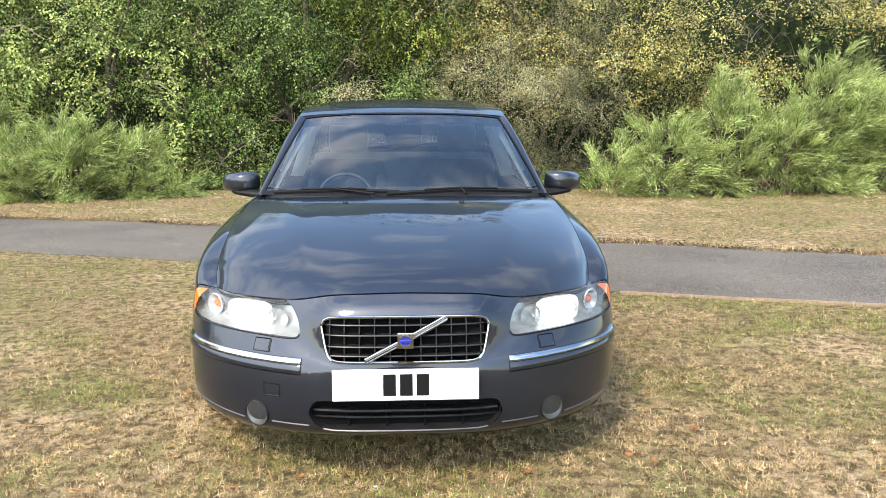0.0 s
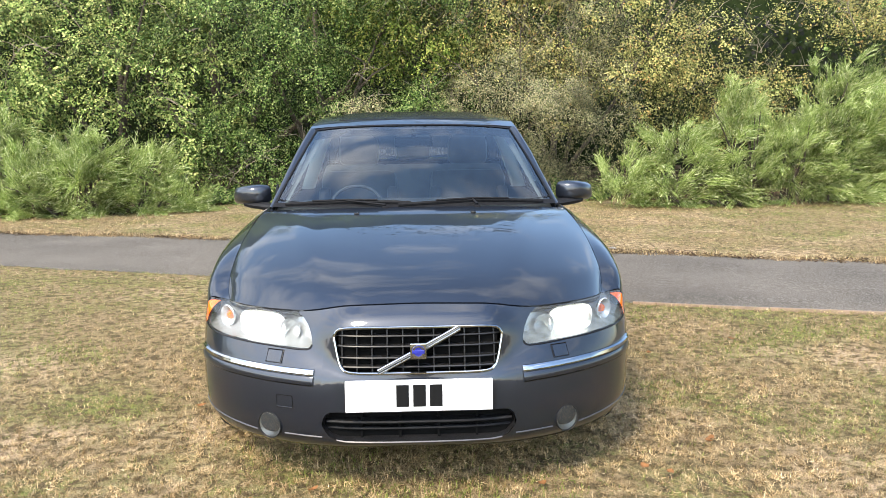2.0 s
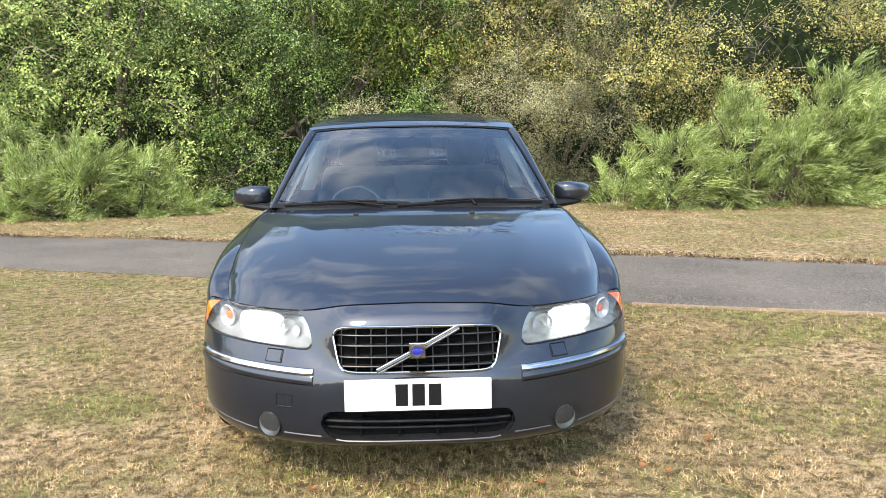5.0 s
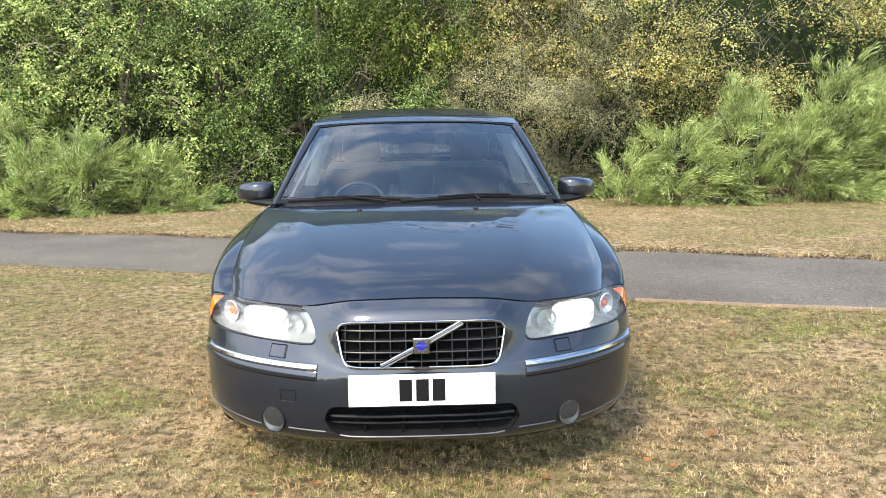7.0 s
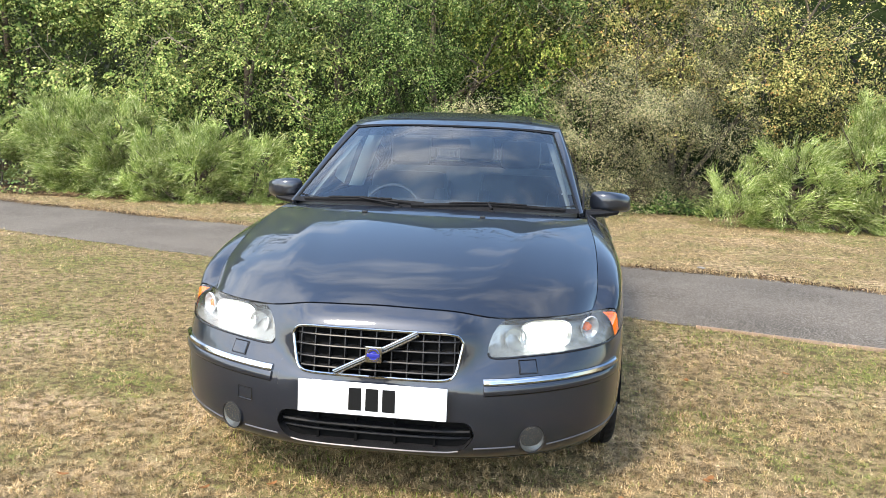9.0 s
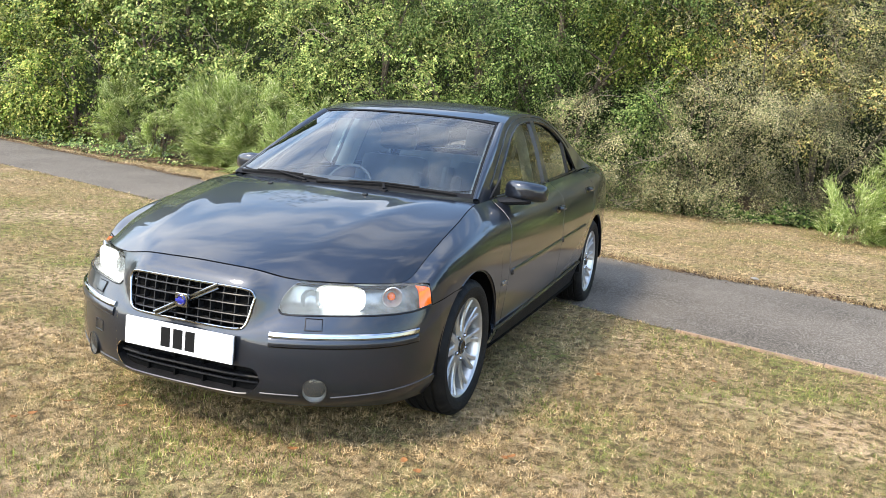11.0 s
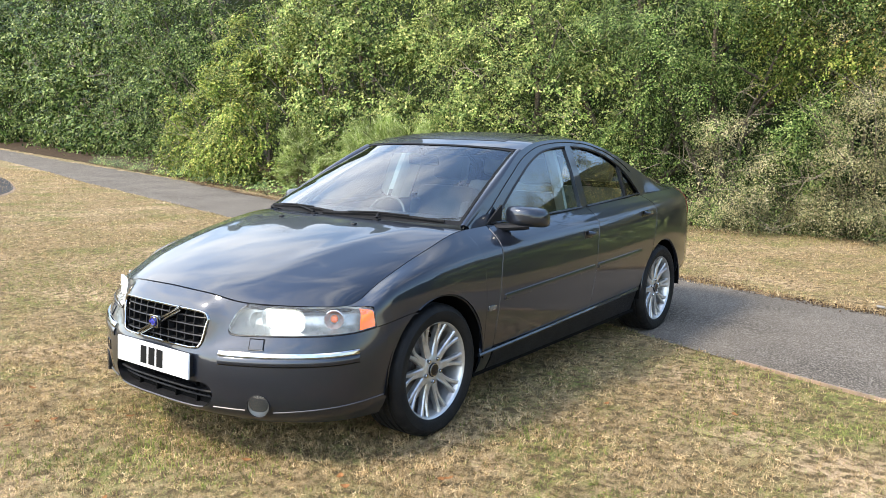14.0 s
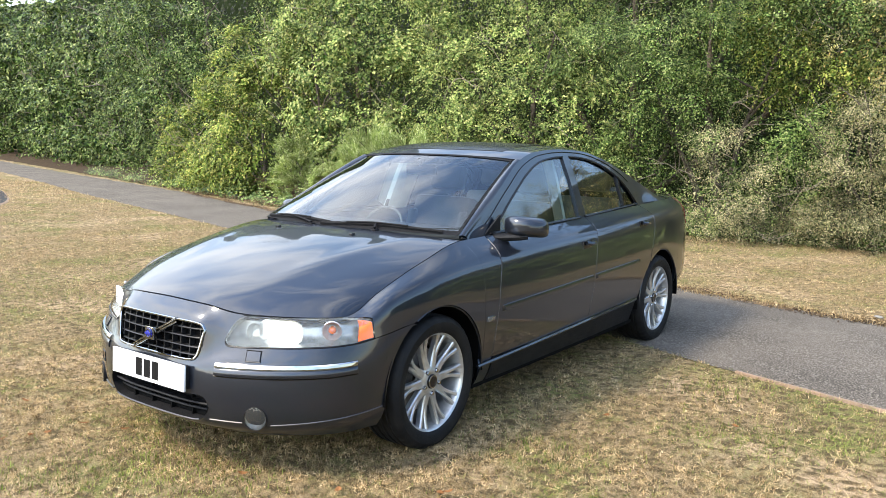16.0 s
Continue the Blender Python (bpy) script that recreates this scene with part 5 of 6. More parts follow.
# line between the door frames and the roof
for sign in (1, -1):
    bm = bmesh.new()
    tube(bm, [(sign * (side_x(y, z) + .001), y, z) for y, z in ((y, WTOP(y) * .42 + RAIL(y) * .58) for y in lin(1.56, 3.50, 34))], .0035, 5)
    part("door_gap", bm, BLACK, car)

# roof with a sunroof
R_CENTRE = Smooth([(0, 1.985, 1.352), (.15, 2.16, 1.396), (.4, 2.48, 1.424), (.6, 2.75, 1.428), (.8, 3.06, 1.408), (1, 3.36, 1.358)], .12)


def roof(a, b):
    cy, cz = R_CENTRE(b)
    ry = 2.085 + (3.40 - 2.085) * b
    rz = RAIL(ry)
    rx = side_x(ry, rz)
    x = rx * a
    return Vector((x, cy + (ry - cy) * a * a, cz + (rz - cz) * (0.35 * a * a + .65 * a ** 5)))


bm = bmesh.new()
grid(bm, roof, lin(0, 1, 26), lin(0, 1, 26), True, .02)
bmesh.ops.remove_doubles(bm, verts=bm.verts, dist=.001)
part("roof", bm, PAINT, car)
bm = bmesh.new()
grid(bm, lambda a, b: roof(a, b) + Vector((0, 0, .002)), lin(0, .74, 14), lin(.10, .50, 10), True, .012)
bmesh.ops.remove_doubles(bm, verts=bm.verts, dist=.001)
part("sunroof", bm, BLACK, car, "dark tinted glass sunroof")

# windscreen, front pillars, rear screen, boot


def screen(a, b):
    low = Vector((.712 * a, 1.135 + .185 * a ** 2.2, .968 - .010 * a ** 2))
    top = Vector((.565 * a, 1.985 + .083 * a * a, 1.352 - .026 * a ** 3))
    p = low + (top - low) * b
    bulge = .022 * math.sin(math.pi * b) * (1 - .6 * a ** 4)
    return p + Vector((0, -.45, .89)) * bulge


bm = bmesh.new()
grid(bm, screen, lin(0, 1, 22), lin(0, 1, 18), True)
bmesh.ops.remove_doubles(bm, verts=bm.verts, dist=.0005)
part("windscreen", bm, SCREEN, car, "tinted laminated windscreen")
bm = bmesh.new()
grid(bm, lambda a, b: screen(a, b) + Vector((0, -.002, .003)), lin(0, 1, 20), [.978, .99, 1.0], True)
grid(bm, lambda a, b: screen(a, b) + Vector((0, -.002, .003)), [.982, .99, 1.0], lin(0, .98, 16), True)
grid(bm, lambda a, b: screen(a, b) + Vector((0, -.002, .003)), lin(0, .983, 30), [0, .02, .045], True)
grid(bm, lambda a, b: screen(a, b * (.05 + .045 * a ** 10)) + Vector((0, -.002, .003)), lin(.5, .983, 24), [.9, 1.0], True)
bmesh.ops.remove_doubles(bm, verts=bm.verts, dist=.0005)
part("screen_seal", bm, WIPER, car)


bm = bmesh.new()
grid(bm, lambda a, b: screen(a, b) - Vector((0, -.003, .004)), lin(0, .96, 20), lin(.84, .965, 4), True)
bmesh.ops.remove_doubles(bm, verts=bm.verts, dist=.0005)
part("shade_band", bm, SHADE, car, "blue sun band along the windscreen top")


def pillar(a, b):
    y = 1.365 + (2.085 - 1.365) * b
    z = RAIL(y)
    out = Vector((side_x(y, z), y, z))
    inn = screen(1, b)
    p = inn + (out - inn) * a
    return p + Vector((.35, -.3, .5)) * (.016 * math.sin(math.pi * a))


bm = bmesh.new()
grid(bm, pillar, lin(.03, 1, 7), lin(0, 1, 22), False, .02)
both("front_pillar", bm, PAINT, car)
R_LOW = Curve([(0, 4.03, 1.062), (.6, 4.01, 1.055), (1, 3.93, 1.045)])


def rear_screen(a, b):
    t = roof(a, 1)
    lo = R_LOW(a)
    low = Vector((.62 * a, lo[0], lo[1]))
    top = Vector((.54 * a, t.y, t.z - .002))
    p = top + (low - top) * b
    return p + Vector((0, .4, .9)) * (.02 * math.sin(math.pi * b))


bm = bmesh.new()
grid(bm, rear_screen, lin(0, 1, 14), lin(0, 1, 12), True)
part("rear_screen", bm, SIDEGLASS, car, "tinted rear window")


def rear_pillar(a, b):
    y = 3.40 + (4.15 - 3.40) * b
    z = RAIL(y)
    out = Vector((side_x(y, z), y, z))
    inn = rear_screen(1, b)
    p = inn + (out - inn) * a
    return p + Vector((.3, .3, .5)) * (.02 * math.sin(math.pi * a))


bm = bmesh.new()
grid(bm, rear_pillar, lin(0, 1, 6), lin(0, 1, 14), False, .02)
both("rear_pillar", bm, PAINT, car)


bm = bmesh.new()


def pillar_foot(y, f):
    z = RAIL(y)
    p, q = Vector((side_x(y, z), y, z)), body(sy(y), 5)
    flush = Vector((side_x(y, q.z), y, q.z))
    w = min(max((y - 3.60) / .36, 0), 1)
    q = flush + (q - flush) * (w * w * (3 - 2 * w))
    return p + (q - p) * f + Vector((.0005 + .0025 * w, 0, .001 * w))


grid(bm, pillar_foot, lin(3.60, 4.17, 16), lin(0, 1, 5))
both("pillar_foot", bm, PAINT, car)


def boot(a, b):
    s0, s1 = sy(4.15), S_END
    e = body(s0 + (s1 - s0) * b, 5)
    lo = R_LOW(min(a, 1))
    f = Vector((.62 * (1 - b) * 1.0, 3.93 + .10 * b, 1.045 + .017 * b))
    p = f + (e - f) * a
    p.z += .02 * math.sin(math.pi * a) * .6
    return p


bm = bmesh.new()
grid(bm, lambda a, t: rear_pillar(a, 1) + (boot(a, 0) - rear_pillar(a, 1)) * t, lin(0, 1, 8), lin(0, 1, 3))
both("pillar_foot", bm, PAINT, car)
bm = bmesh.new()
grid(bm, boot, lin(0, 1, 14), lin(0, 1, 18), True)
part("boot_lid", bm, PAINT, car)

# ---- wheels ----


def wheel(at, sign):
    w = empty("wheel", at)
    w.parent = car
    w.rotation_euler = (radians(at[1] * 40), 0, 0 if sign > 0 else math.pi)
    bm = bmesh.new()
    prof = [(.230, -.095), (.238, -.106), (.268, -.114), (.298, -.110), (.311, -.098), (.3165, -.085)]
    for a in (-.062, -.022, .022, .062):
        prof += [(.318, a - .009), (.311, a - .006), (.311, a + .006), (.318, a + .009)]
    prof += [(.3165, .085), (.311, .098), (.298, .110), (.288, .1125), (.286, .1145), (.268, .1145), (.250, .111), (.238, .106), (.230, .095)]
    rings = lathe(bm, prof, 144)
    for ring, (r, a) in zip(rings, prof):
        if .305 < r < .3175 and abs(a) > .08:
            for k, v in enumerate(ring):
                if k % 4 < 1:
                    v.co.yz *= 1 - .0045 / r
    part("tyre", bm, RUBBER, w, "black low-profile road tyre")
    bm = bmesh.new()
    lathe(bm, [(.230, -.095), (.240, -.10), (.240, -.09), (.219, -.08), (.212, -.05), (.212, .04), (.218, .070), (.222, .084), (.226, .094), (.234, .100), (.242, .103), (.245, .100), (.243, .092), (.230, .088)], 80)
    # hub
    rings = lathe(bm, [(.070, .030), (.078, .058), (.074, .070), (.060, .077), (.040, .080), (.034, .078), (.033, .070), (.0, .070)], 40)
    # ten spokes, each forked in two
    for i in range(10):
        for side in (-1, 1):
            a1 = 2 * math.pi * i / 10 + side * .112
            pts = []
            for f in lin(0, 1, 11):
                r = .050 + (.2235 - .050) * f
                stem = 2 * math.pi * i / 10 + side * .0070 / r
                a = stem + (a1 - stem) * max(0, (f - .38) / .62) ** 1.1
                hw = .0160 - .0066 * min(1, f * 1.5) + .004 * max(0, f - .85) * 5
                x = .076 - .012 * math.sin(math.pi * f) + .014 * f
                pts.append((r, a, hw, x))
            prev = None
            for r, a, hw, x in pts:
                c = Vector((0, r * math.cos(a), r * math.sin(a)))
                tan = Vector((0, -math.sin(a), math.cos(a)))
                sec = [c + tan * (-hw * .9) + Vector((x - .030, 0, 0)), c + tan * (-hw) + Vector((x - .006, 0, 0)), c + tan * (-hw * .55) + Vector((x, 0, 0)),
                       c + tan * (hw * .55) + Vector((x, 0, 0)), c + tan * hw + Vector((x - .006, 0, 0)), c + tan * (hw * .9) + Vector((x - .030, 0, 0))]
                cur = [bm.verts.new(p) for p in sec]
                if prev:
                    for k in range(5):
                        bm.faces.new((prev[k], cur[k], cur[k + 1], prev[k + 1]))
                prev = cur
    bmesh.ops.recalc_face_normals(bm, faces=bm.faces)
    rim = part("rim", bm, ALLOY, w, "silver alloy rim with paired spokes")
    for i in range(5):
        bm = bmesh.new()
        a = 2 * math.pi * i / 5 + .3
        c = Matrix.Translation((0, .057 * math.cos(a), .057 * math.sin(a)))
        lathe(bm, [(.0105, .070), (.0105, .084), (.008, .088), (0, .088)], 8, c)
        part("wheel_bolt", bm, CHROME, rim)
    bm = bmesh.new()
    lathe(bm, [(.034, .070), (.034, .083), (.030, .0865), (0, .088)], 28)
    part("centre_cap", bm, BLACK, rim, "black hub cap with plain ring")
    bm = bmesh.new()
    lathe(bm, [(.031, .083), (.031, .0885), (.026, .0885), (.026, .083)], 28, closed=True)
    bmesh.ops.recalc_face_normals(bm, faces=bm.faces)
    part("cap_ring", bm, CHROME, rim)
    bm = bmesh.new()
    lathe(bm, [(.150, -.02), (.150, .002), (.075, .004), (.075, .02), (0, .02)], 40)
    part("brake_disc", bm, mat_steel, w)
    bm = bmesh.new()
    lathe(bm, [(.210, -.07), (.150, -.075), (.05, -.08), (0, -.08)], 32)
    part("wheel_back", bm, DARK, w)
    return w


mat_steel = mat("brake_steel", (.20, .19, .18), .45, .8, var=(.12, .10, .09), scale=18)
for hub in (HUB_F, HUB_B):
    for sign in (1, -1):
        wheel((sign * .772, hub, HUB_Z), sign)

# ---- lamps ----


def lamp_top(s):
    if s < sx(.48):
        return HL_TOP_IN(s)
    return ("v", lamp_v(s))


lamp_v = Curve([(sx(.40), 4.96), (sy(.38), 4.95), (sy(.43), 4.68), (sy(.46), 4.40), (sy(.485), 4.1), (sy(.505), 3.7)])
LAMP_S = [sx(x) for x in (.4005, .403, .406, .412, .42, .435, .45, .465, .48, .51, .55, .59, .63, .67, .71, .745)] + [sy(y) for y in (.28, .31, .34, .37, .40, .43, .455, .475, .49, .498)]


def lamp_cols(inset, dx=0, dy=0, n=9, s_from=None, s_to=None, shrink=0.0):
    cols = []
    for s in LAMP_S:
        if (s_from and s < s_from) or (s_to and s > s_to):
            continue
        lo = HL_LOW(s) + .001
        hi = lamp_top(s)
        cols.append([p + Vector((dx, dy, 0)) for p in column(s, lo, hi, n)])
    return cols


for sign in (1, -1):
    lamp = empty("headlamp", (sign * .62, .25, .64))
    lamp.parent = car
    tagged(lamp, "lit headlamp cluster with clear lens" if sign < 0 else "lit headlamp cluster with slightly hazed lens")

    def put(name, bm, m, label=""):
        if sign < 0:
            for v in bm.verts:
                v.co.x *= -1
            bmesh.ops.reverse_faces(bm, faces=bm.faces)
        o = part(name, bm, m, lamp, label)
        o.matrix_parent_inverse = Matrix.Translation((-sign * .62, -.25, -.64))
        return o

    bm = bmesh.new()
    columns(bm, lamp_cols(0), mirror=False, flange=.012)
    put("lens", bm, LENS if sign < 0 else LENS_HAZE)
    bm = bmesh.new()
    cc = lamp_cols(0)
    inner_c = []
    for c in cc:
        inner_c.append([p + Vector((-.038, .055, 0)) * (1 - .85 * abs(2 * i / (len(c) - 1) - 1) ** 6) for i, p in enumerate(c)])
    grid(bm, lambda i, j: inner_c[i][j], range(len(inner_c)), range(len(inner_c[0])))
    put("housing", bm, HOUSING)
    # dipped beam: a square-shouldered bowl with a lit face
    bm = bmesh.new()
    at_main = Vector((.580, .232, .638))
    tilt = Matrix.Translation(at_main) @ Matrix.Rotation(radians(22), 4, "Z")
    ring0 = []
    for rr, yy in ((1.0, 0), (.86, .02), (.5, .045), (.2, .05)):
        ring = []
        for k in range(28):
            a = 2 * math.pi * k / 28
            ca, sa = math.cos(a), math.sin(a)
            p = Vector((.098 * rr * math.copysign(abs(ca) ** .55, ca), yy, .053 * rr * math.copysign(abs(sa) ** .6, sa)))
            ring.append(bm.verts.new(tilt @ p))
        ring0.append(ring)
    for p, q in zip(ring0, ring0[1:]):
        for k in range(28):
            j = (k + 1) % 28
            bm.faces.new((p[k], p[j], q[j], q[k]))
    bm.faces.new(ring0[-1])
    put("beam_reflector", bm, REFLECTOR)
    bm = bmesh.new()
    ring = [bm.verts.new(tilt @ Vector((.084 * math.copysign(abs(math.cos(a)) ** .5, math.cos(a)), .012, .043 * math.copysign(abs(math.sin(a)) ** .6, math.sin(a))))) for a in lin(0, 2 * math.pi * 27 / 28, 28)]
    bm.faces.new(ring)
    bmesh.ops.recalc_face_normals(bm, faces=bm.faces)
    put("lit_beam", bm, LAMP, "glowing white dipped beam")
    # main beam bowl, inner
    bm = bmesh.new()
    m = Matrix.Translation((.474, .188, .625)) @ Matrix.Rotation(radians(90 + 18), 4, "Z") @ Matrix.Scale(-1, 4, (1, 0, 0))
    lathe(bm, [(.042, .0), (.040, -.006), (.030, -.025), (.012, -.034), (0, -.034)], 24, m)
    put("main_reflector", bm, REFLECTOR)
    # indicator: round bowl with an amber bulb
    turn = Matrix.Translation((.738, .372, .640)) @ Matrix.Rotation(radians(40), 4, "Z") @ Matrix.Rotation(radians(-90), 4, "Z")
    bm = bmesh.new()
    lathe(bm, [(.040, -.002), (.043, .004), (.040, .008), (.036, .002), (.022, -.022), (0, -.026)], 28, turn)
    put("indicator_bowl", bm, REFLECTOR)
    bm = bmesh.new()
    lathe(bm, [(.017, -.020), (.017, -.008), (.012, .0), (0, .003)], 18, turn)
    put("indicator_bulb", bm, AMBER, "amber indicator bulb")
    # amber side marker at the outer end
    bm = bmesh.new()
    cols = []
    for s in [sy(y) for y in lin(.438, .497, 9)]:
        hi = ("v", lamp_top(s)[1] - .22)
        c = column(s, HL_LOW(s) + .006, hi, 7)
        f = (PLAN(s)[1] - .430) / .067
        cols.append([p + Vector((.0015, -.0010, 0)) + Vector((0, (-.022 + .040 * (i / 6)) * (1 - f), 0)) for i, p in enumerate(c)])
    grid(bm, lambda i, j: cols[i][j], range(9), range(7))
    put("side_marker", bm, AMBER, "amber side reflector")
    bulb = new("lamp_light", bpy.data.lights.new("lamp_light", "POINT"))
    bulb.data.energy, bulb.data.shadow_soft_size, bulb.data.color = .02, .02, (1, .97, .9)
    bulb.location = (sign * .665, .262, .650)
    # dark lower rim
    bm = bmesh.new()
    lo_pts = [column(s, HL_LOW(s) - .001, HL_LOW(s) + .02, 2)[0] for s in LAMP_S]
    tube(bm, lo_pts, .004, 6)
    put("lower_seal", bm, BLACK)

# ---- grille ----
GC = Vector((0, .02, .583))


def nose_point(x, z, out=0.0):
    s = sx(abs(x))
    p = body(s, v_at(s, z))
    return Vector((math.copysign(p.x, x) if x else 0, p.y - out, p.z))


outline = [(x, GRILLE_TOP(x)) for x in lin(0, .290, 14)] + [(.300, .648), (.3095, .632), (.307, .616)] + [(x, GRILLE_BOT(x)) for x in (.302, .298, .294, .29, .285, .28, .27, .26, .25, .24, .23, .215)] + [(x, GRILLE_BOT(x)) for x in lin(.19, 0, 9)]
outline = outline + [(-x, z) for x, z in outline[::-1][1:-1]]
grille = empty("grille", (0, .03, .58))
grille.parent = car
tagged(grille, "black grid grille in a chrome frame with diagonal bar")


def put_g(name, bm, m, label="", smooth=35):
    o = part(name, bm, m, grille, label, smooth)
    o.matrix_parent_inverse = Matrix.Translation((0, -.03, -.58))
    return o


def closed_tube(bm, pts, w, d):
    """A flat-faced ring along closed points on the nose: w wide, d proud."""
    n = len(pts)
    rings = []
    for i, (x, z) in enumerate(pts):
        (x0, z0), (x1, z1) = pts[i - 1], pts[(i + 1) % n]
        t = Vector((x1 - x0, 0, z1 - z0)).normalized()
        nn = Vector((t.z, 0, -t.x))
        c = nose_point(x, z)
        rings.append([bm.verts.new(c + nn * a + Vector((0, b, 0))) for a, b in ((-w, .012), (-w, -d * .6), (-w * .5, -d), (w * .5, -d), (w, -d * .6), (w, .012))])
    for i in range(n):
        p, q = rings[i], rings[(i + 1) % n]
        for k in range(5):
            bm.faces.new((p[k], q[k], q[k + 1], p[k + 1]))
    bmesh.ops.recalc_face_normals(bm, faces=bm.faces)


bm = bmesh.new()
closed_tube(bm, outline, .0050, .008)
put_g("chrome_frame", bm, CHROME)
BARS = mat("grille_black_plastic", (.010, .010, .011), .35, var=(.014, .014, .015), scale=30, spec=.25)


def half_width(z):
    a, b = 0.0, .311
    for _ in range(20):
        c = (a + b) / 2
        ok = GRILLE_BOT(c) < z < GRILLE_TOP(c)
        a, b = (c, b) if ok else (a, c)
    return a


for z in (.520, .553, .594, .631):
    bm = bmesh.new()
    w = half_width(z) - .004
    prev = None
    for x in lin(-w, w, 25):
        p = nose_point(x, z) + Vector((0, .012, 0))
        cur = [bm.verts.new(p + Vector((0, a, b))) for a, b in ((.03, .003), (0, .003), (-.002, 0), (0, -.003), (.03, -.003))]
        if prev:
            for k in range(4):
                bm.faces.new((prev[k], cur[k], cur[k + 1], prev[k + 1]))
        prev = cur
    bmesh.ops.recalc_face_normals(bm, faces=bm.faces)
    put_g("grille_bar", bm, BARS)
for i in range(-5, 6):
    x = i * .0555 + .0001
    zs = lin(GRILLE_BOT(abs(x)) + .004, GRILLE_TOP(abs(x)) - .004, 6)
    if zs[-1] - zs[0] < .03:
        continue
    bm = bmesh.new()
    prev = None
    for z in zs:
        p = nose_point(x, z) + Vector((0, .013, 0))
        cur = [bm.verts.new(p + Vector((a, b, 0))) for a, b in ((-.002, .03), (-.002, 0), (.002, 0), (.002, .03))]
        if prev:
            for k in range(3):
                bm.faces.new((prev[k], cur[k], cur[k + 1], prev[k + 1]))
        prev = cur
    bmesh.ops.recalc_face_normals(bm, faces=bm.faces)
    put_g("grille_bar", bm, BARS)
bm = bmesh.new()
box(bm, -.285, .285, .074, .084, .488, .652)
put_g("grille_backing", bm, DARK)
# diagonal bar
bm = bmesh.new()
p0, p1 = nose_point(-.142, .507, .004), nose_point(.150, .660, .004)
d = (p1 - p0).normalized()
nrm = Vector((-d.z, 0, d.x))
for side in (1, -1):
    prev = None
    for f in lin(0, 1, 9):
        c = nose_point(-.142 + .292 * f, .507 + .153 * f, .006) + nrm * side * .0062
        cur = [bm.verts.new(c + nrm * a + Vector((0, b, 0))) for a, b in ((-.0055, .012), (-.0055, 0), (-.002, -.004), (.002, -.004), (.0055, 0), (.0055, .012))]
        if prev:
            for k in range(5):
                bm.faces.new((prev[k], cur[k], cur[k + 1], prev[k + 1]))
        prev = cur
bmesh.ops.recalc_face_normals(bm, faces=bm.faces)
put_g("diagonal_bar", bm, CHROME)
bm = bmesh.new()
box(bm, -.029, .029, .0, .016, .557, .615, .004)
badge = put_g("badge", bm, CHROME, "square chrome badge, plain")
bm = bmesh.new()
lathe(bm, [(.023, .0), (.023, -.003), (.0, -.004)], 28, Matrix.Translation((0, -.001, .586)) @ Matrix.Rotation(radians(90), 4, "Z"))
o = part("badge_disc", bm, BLUE, badge, "blue enamel disc")
bm = bmesh.new()
lathe(bm, [(.0215, -.002), (.0215, -.0066), (.0165, -.0066), (.0165, -.002)], 28, Matrix.Translation((0, -.001, .586)) @ Matrix.Rotation(radians(90), 4, "Z"), closed=True)
bmesh.ops.recalc_face_normals(bm, faces=bm.faces)
part("badge_ring", bm, CHROME, badge)
bm = bmesh.new()
box(bm, -.021, .021, -.0085, -.005, .580, .592, .001)
part("badge_band", bm, BLUE, badge)

# lower mouth: backing and slats
bm = bmesh.new()
box(bm, -.36, .36, .075, .09, .23, .40)
part("mouth_backing", bm, DARK, car)
for z, out in ((.318, .022), (.286, .045)):
    bm = bmesh.new()
    prev = None
    for x in lin(-.335, .335, 21):
        p = nose_point(x, z) + Vector((0, out, 0))
        cur = [bm.verts.new(p + Vector((0, a, b))) for a, b in ((.05, .004), (0, .005), (-.004, 0), (0, -.005), (.05, -.004))]
        if prev:
            for k in range(4):
                bm.faces.new((prev[k], cur[k], cur[k + 1], prev[k + 1]))
        prev = cur
    bmesh.ops.recalc_face_normals(bm, faces=bm.faces)
    part("mouth_slat", bm, TRIM, car, "black plastic lower grille slat")
for x in (-.21, -.07, .07, .21):
    bm = bmesh.new()
    p = nose_point(x, .30)
    box(bm, x - .004, x + .004, p.y + .05, p.y + .075, .25, .345)
    part("mouth_post", bm, DARK, car)

# lips of the mouth; a lighter rod paints the highlight on the lower edge
lip = [(x, MOUTH_BOT(x)) for x in lin(-0, .30, 10)]
bm = bmesh.new()
tube(bm, [nose_point(x, z - .001, .002) for x, z in [(-x, z) for x, z in lip[::-1]] + lip[1:]], .0035, 5)
part("mouth_lip_glint", bm, EDGE_GLINT, car)
bm = bmesh.new()
ring = [(x, MOUTH_TOP(x)) for x in lin(0, .345, 14)] + [(x, MOUTH_BOT(x)) for x in lin(.345, 0, 14)]
ring = ring + [(-x, z) for x, z in ring[::-1][1:-1]]
prev = None
pts = [nose_point(x, z, 0) for x, z in ring]
for i in range(len(pts) + 1):
    p = pts[i % len(pts)]
    cur = (bm.verts.new(p), bm.verts.new(p + Vector((0, .08, 0))))
    if prev:
        bm.faces.new((prev[0], cur[0], cur[1], prev[1]))
    prev = cur
part("mouth_surround", bm, TRIM, car)

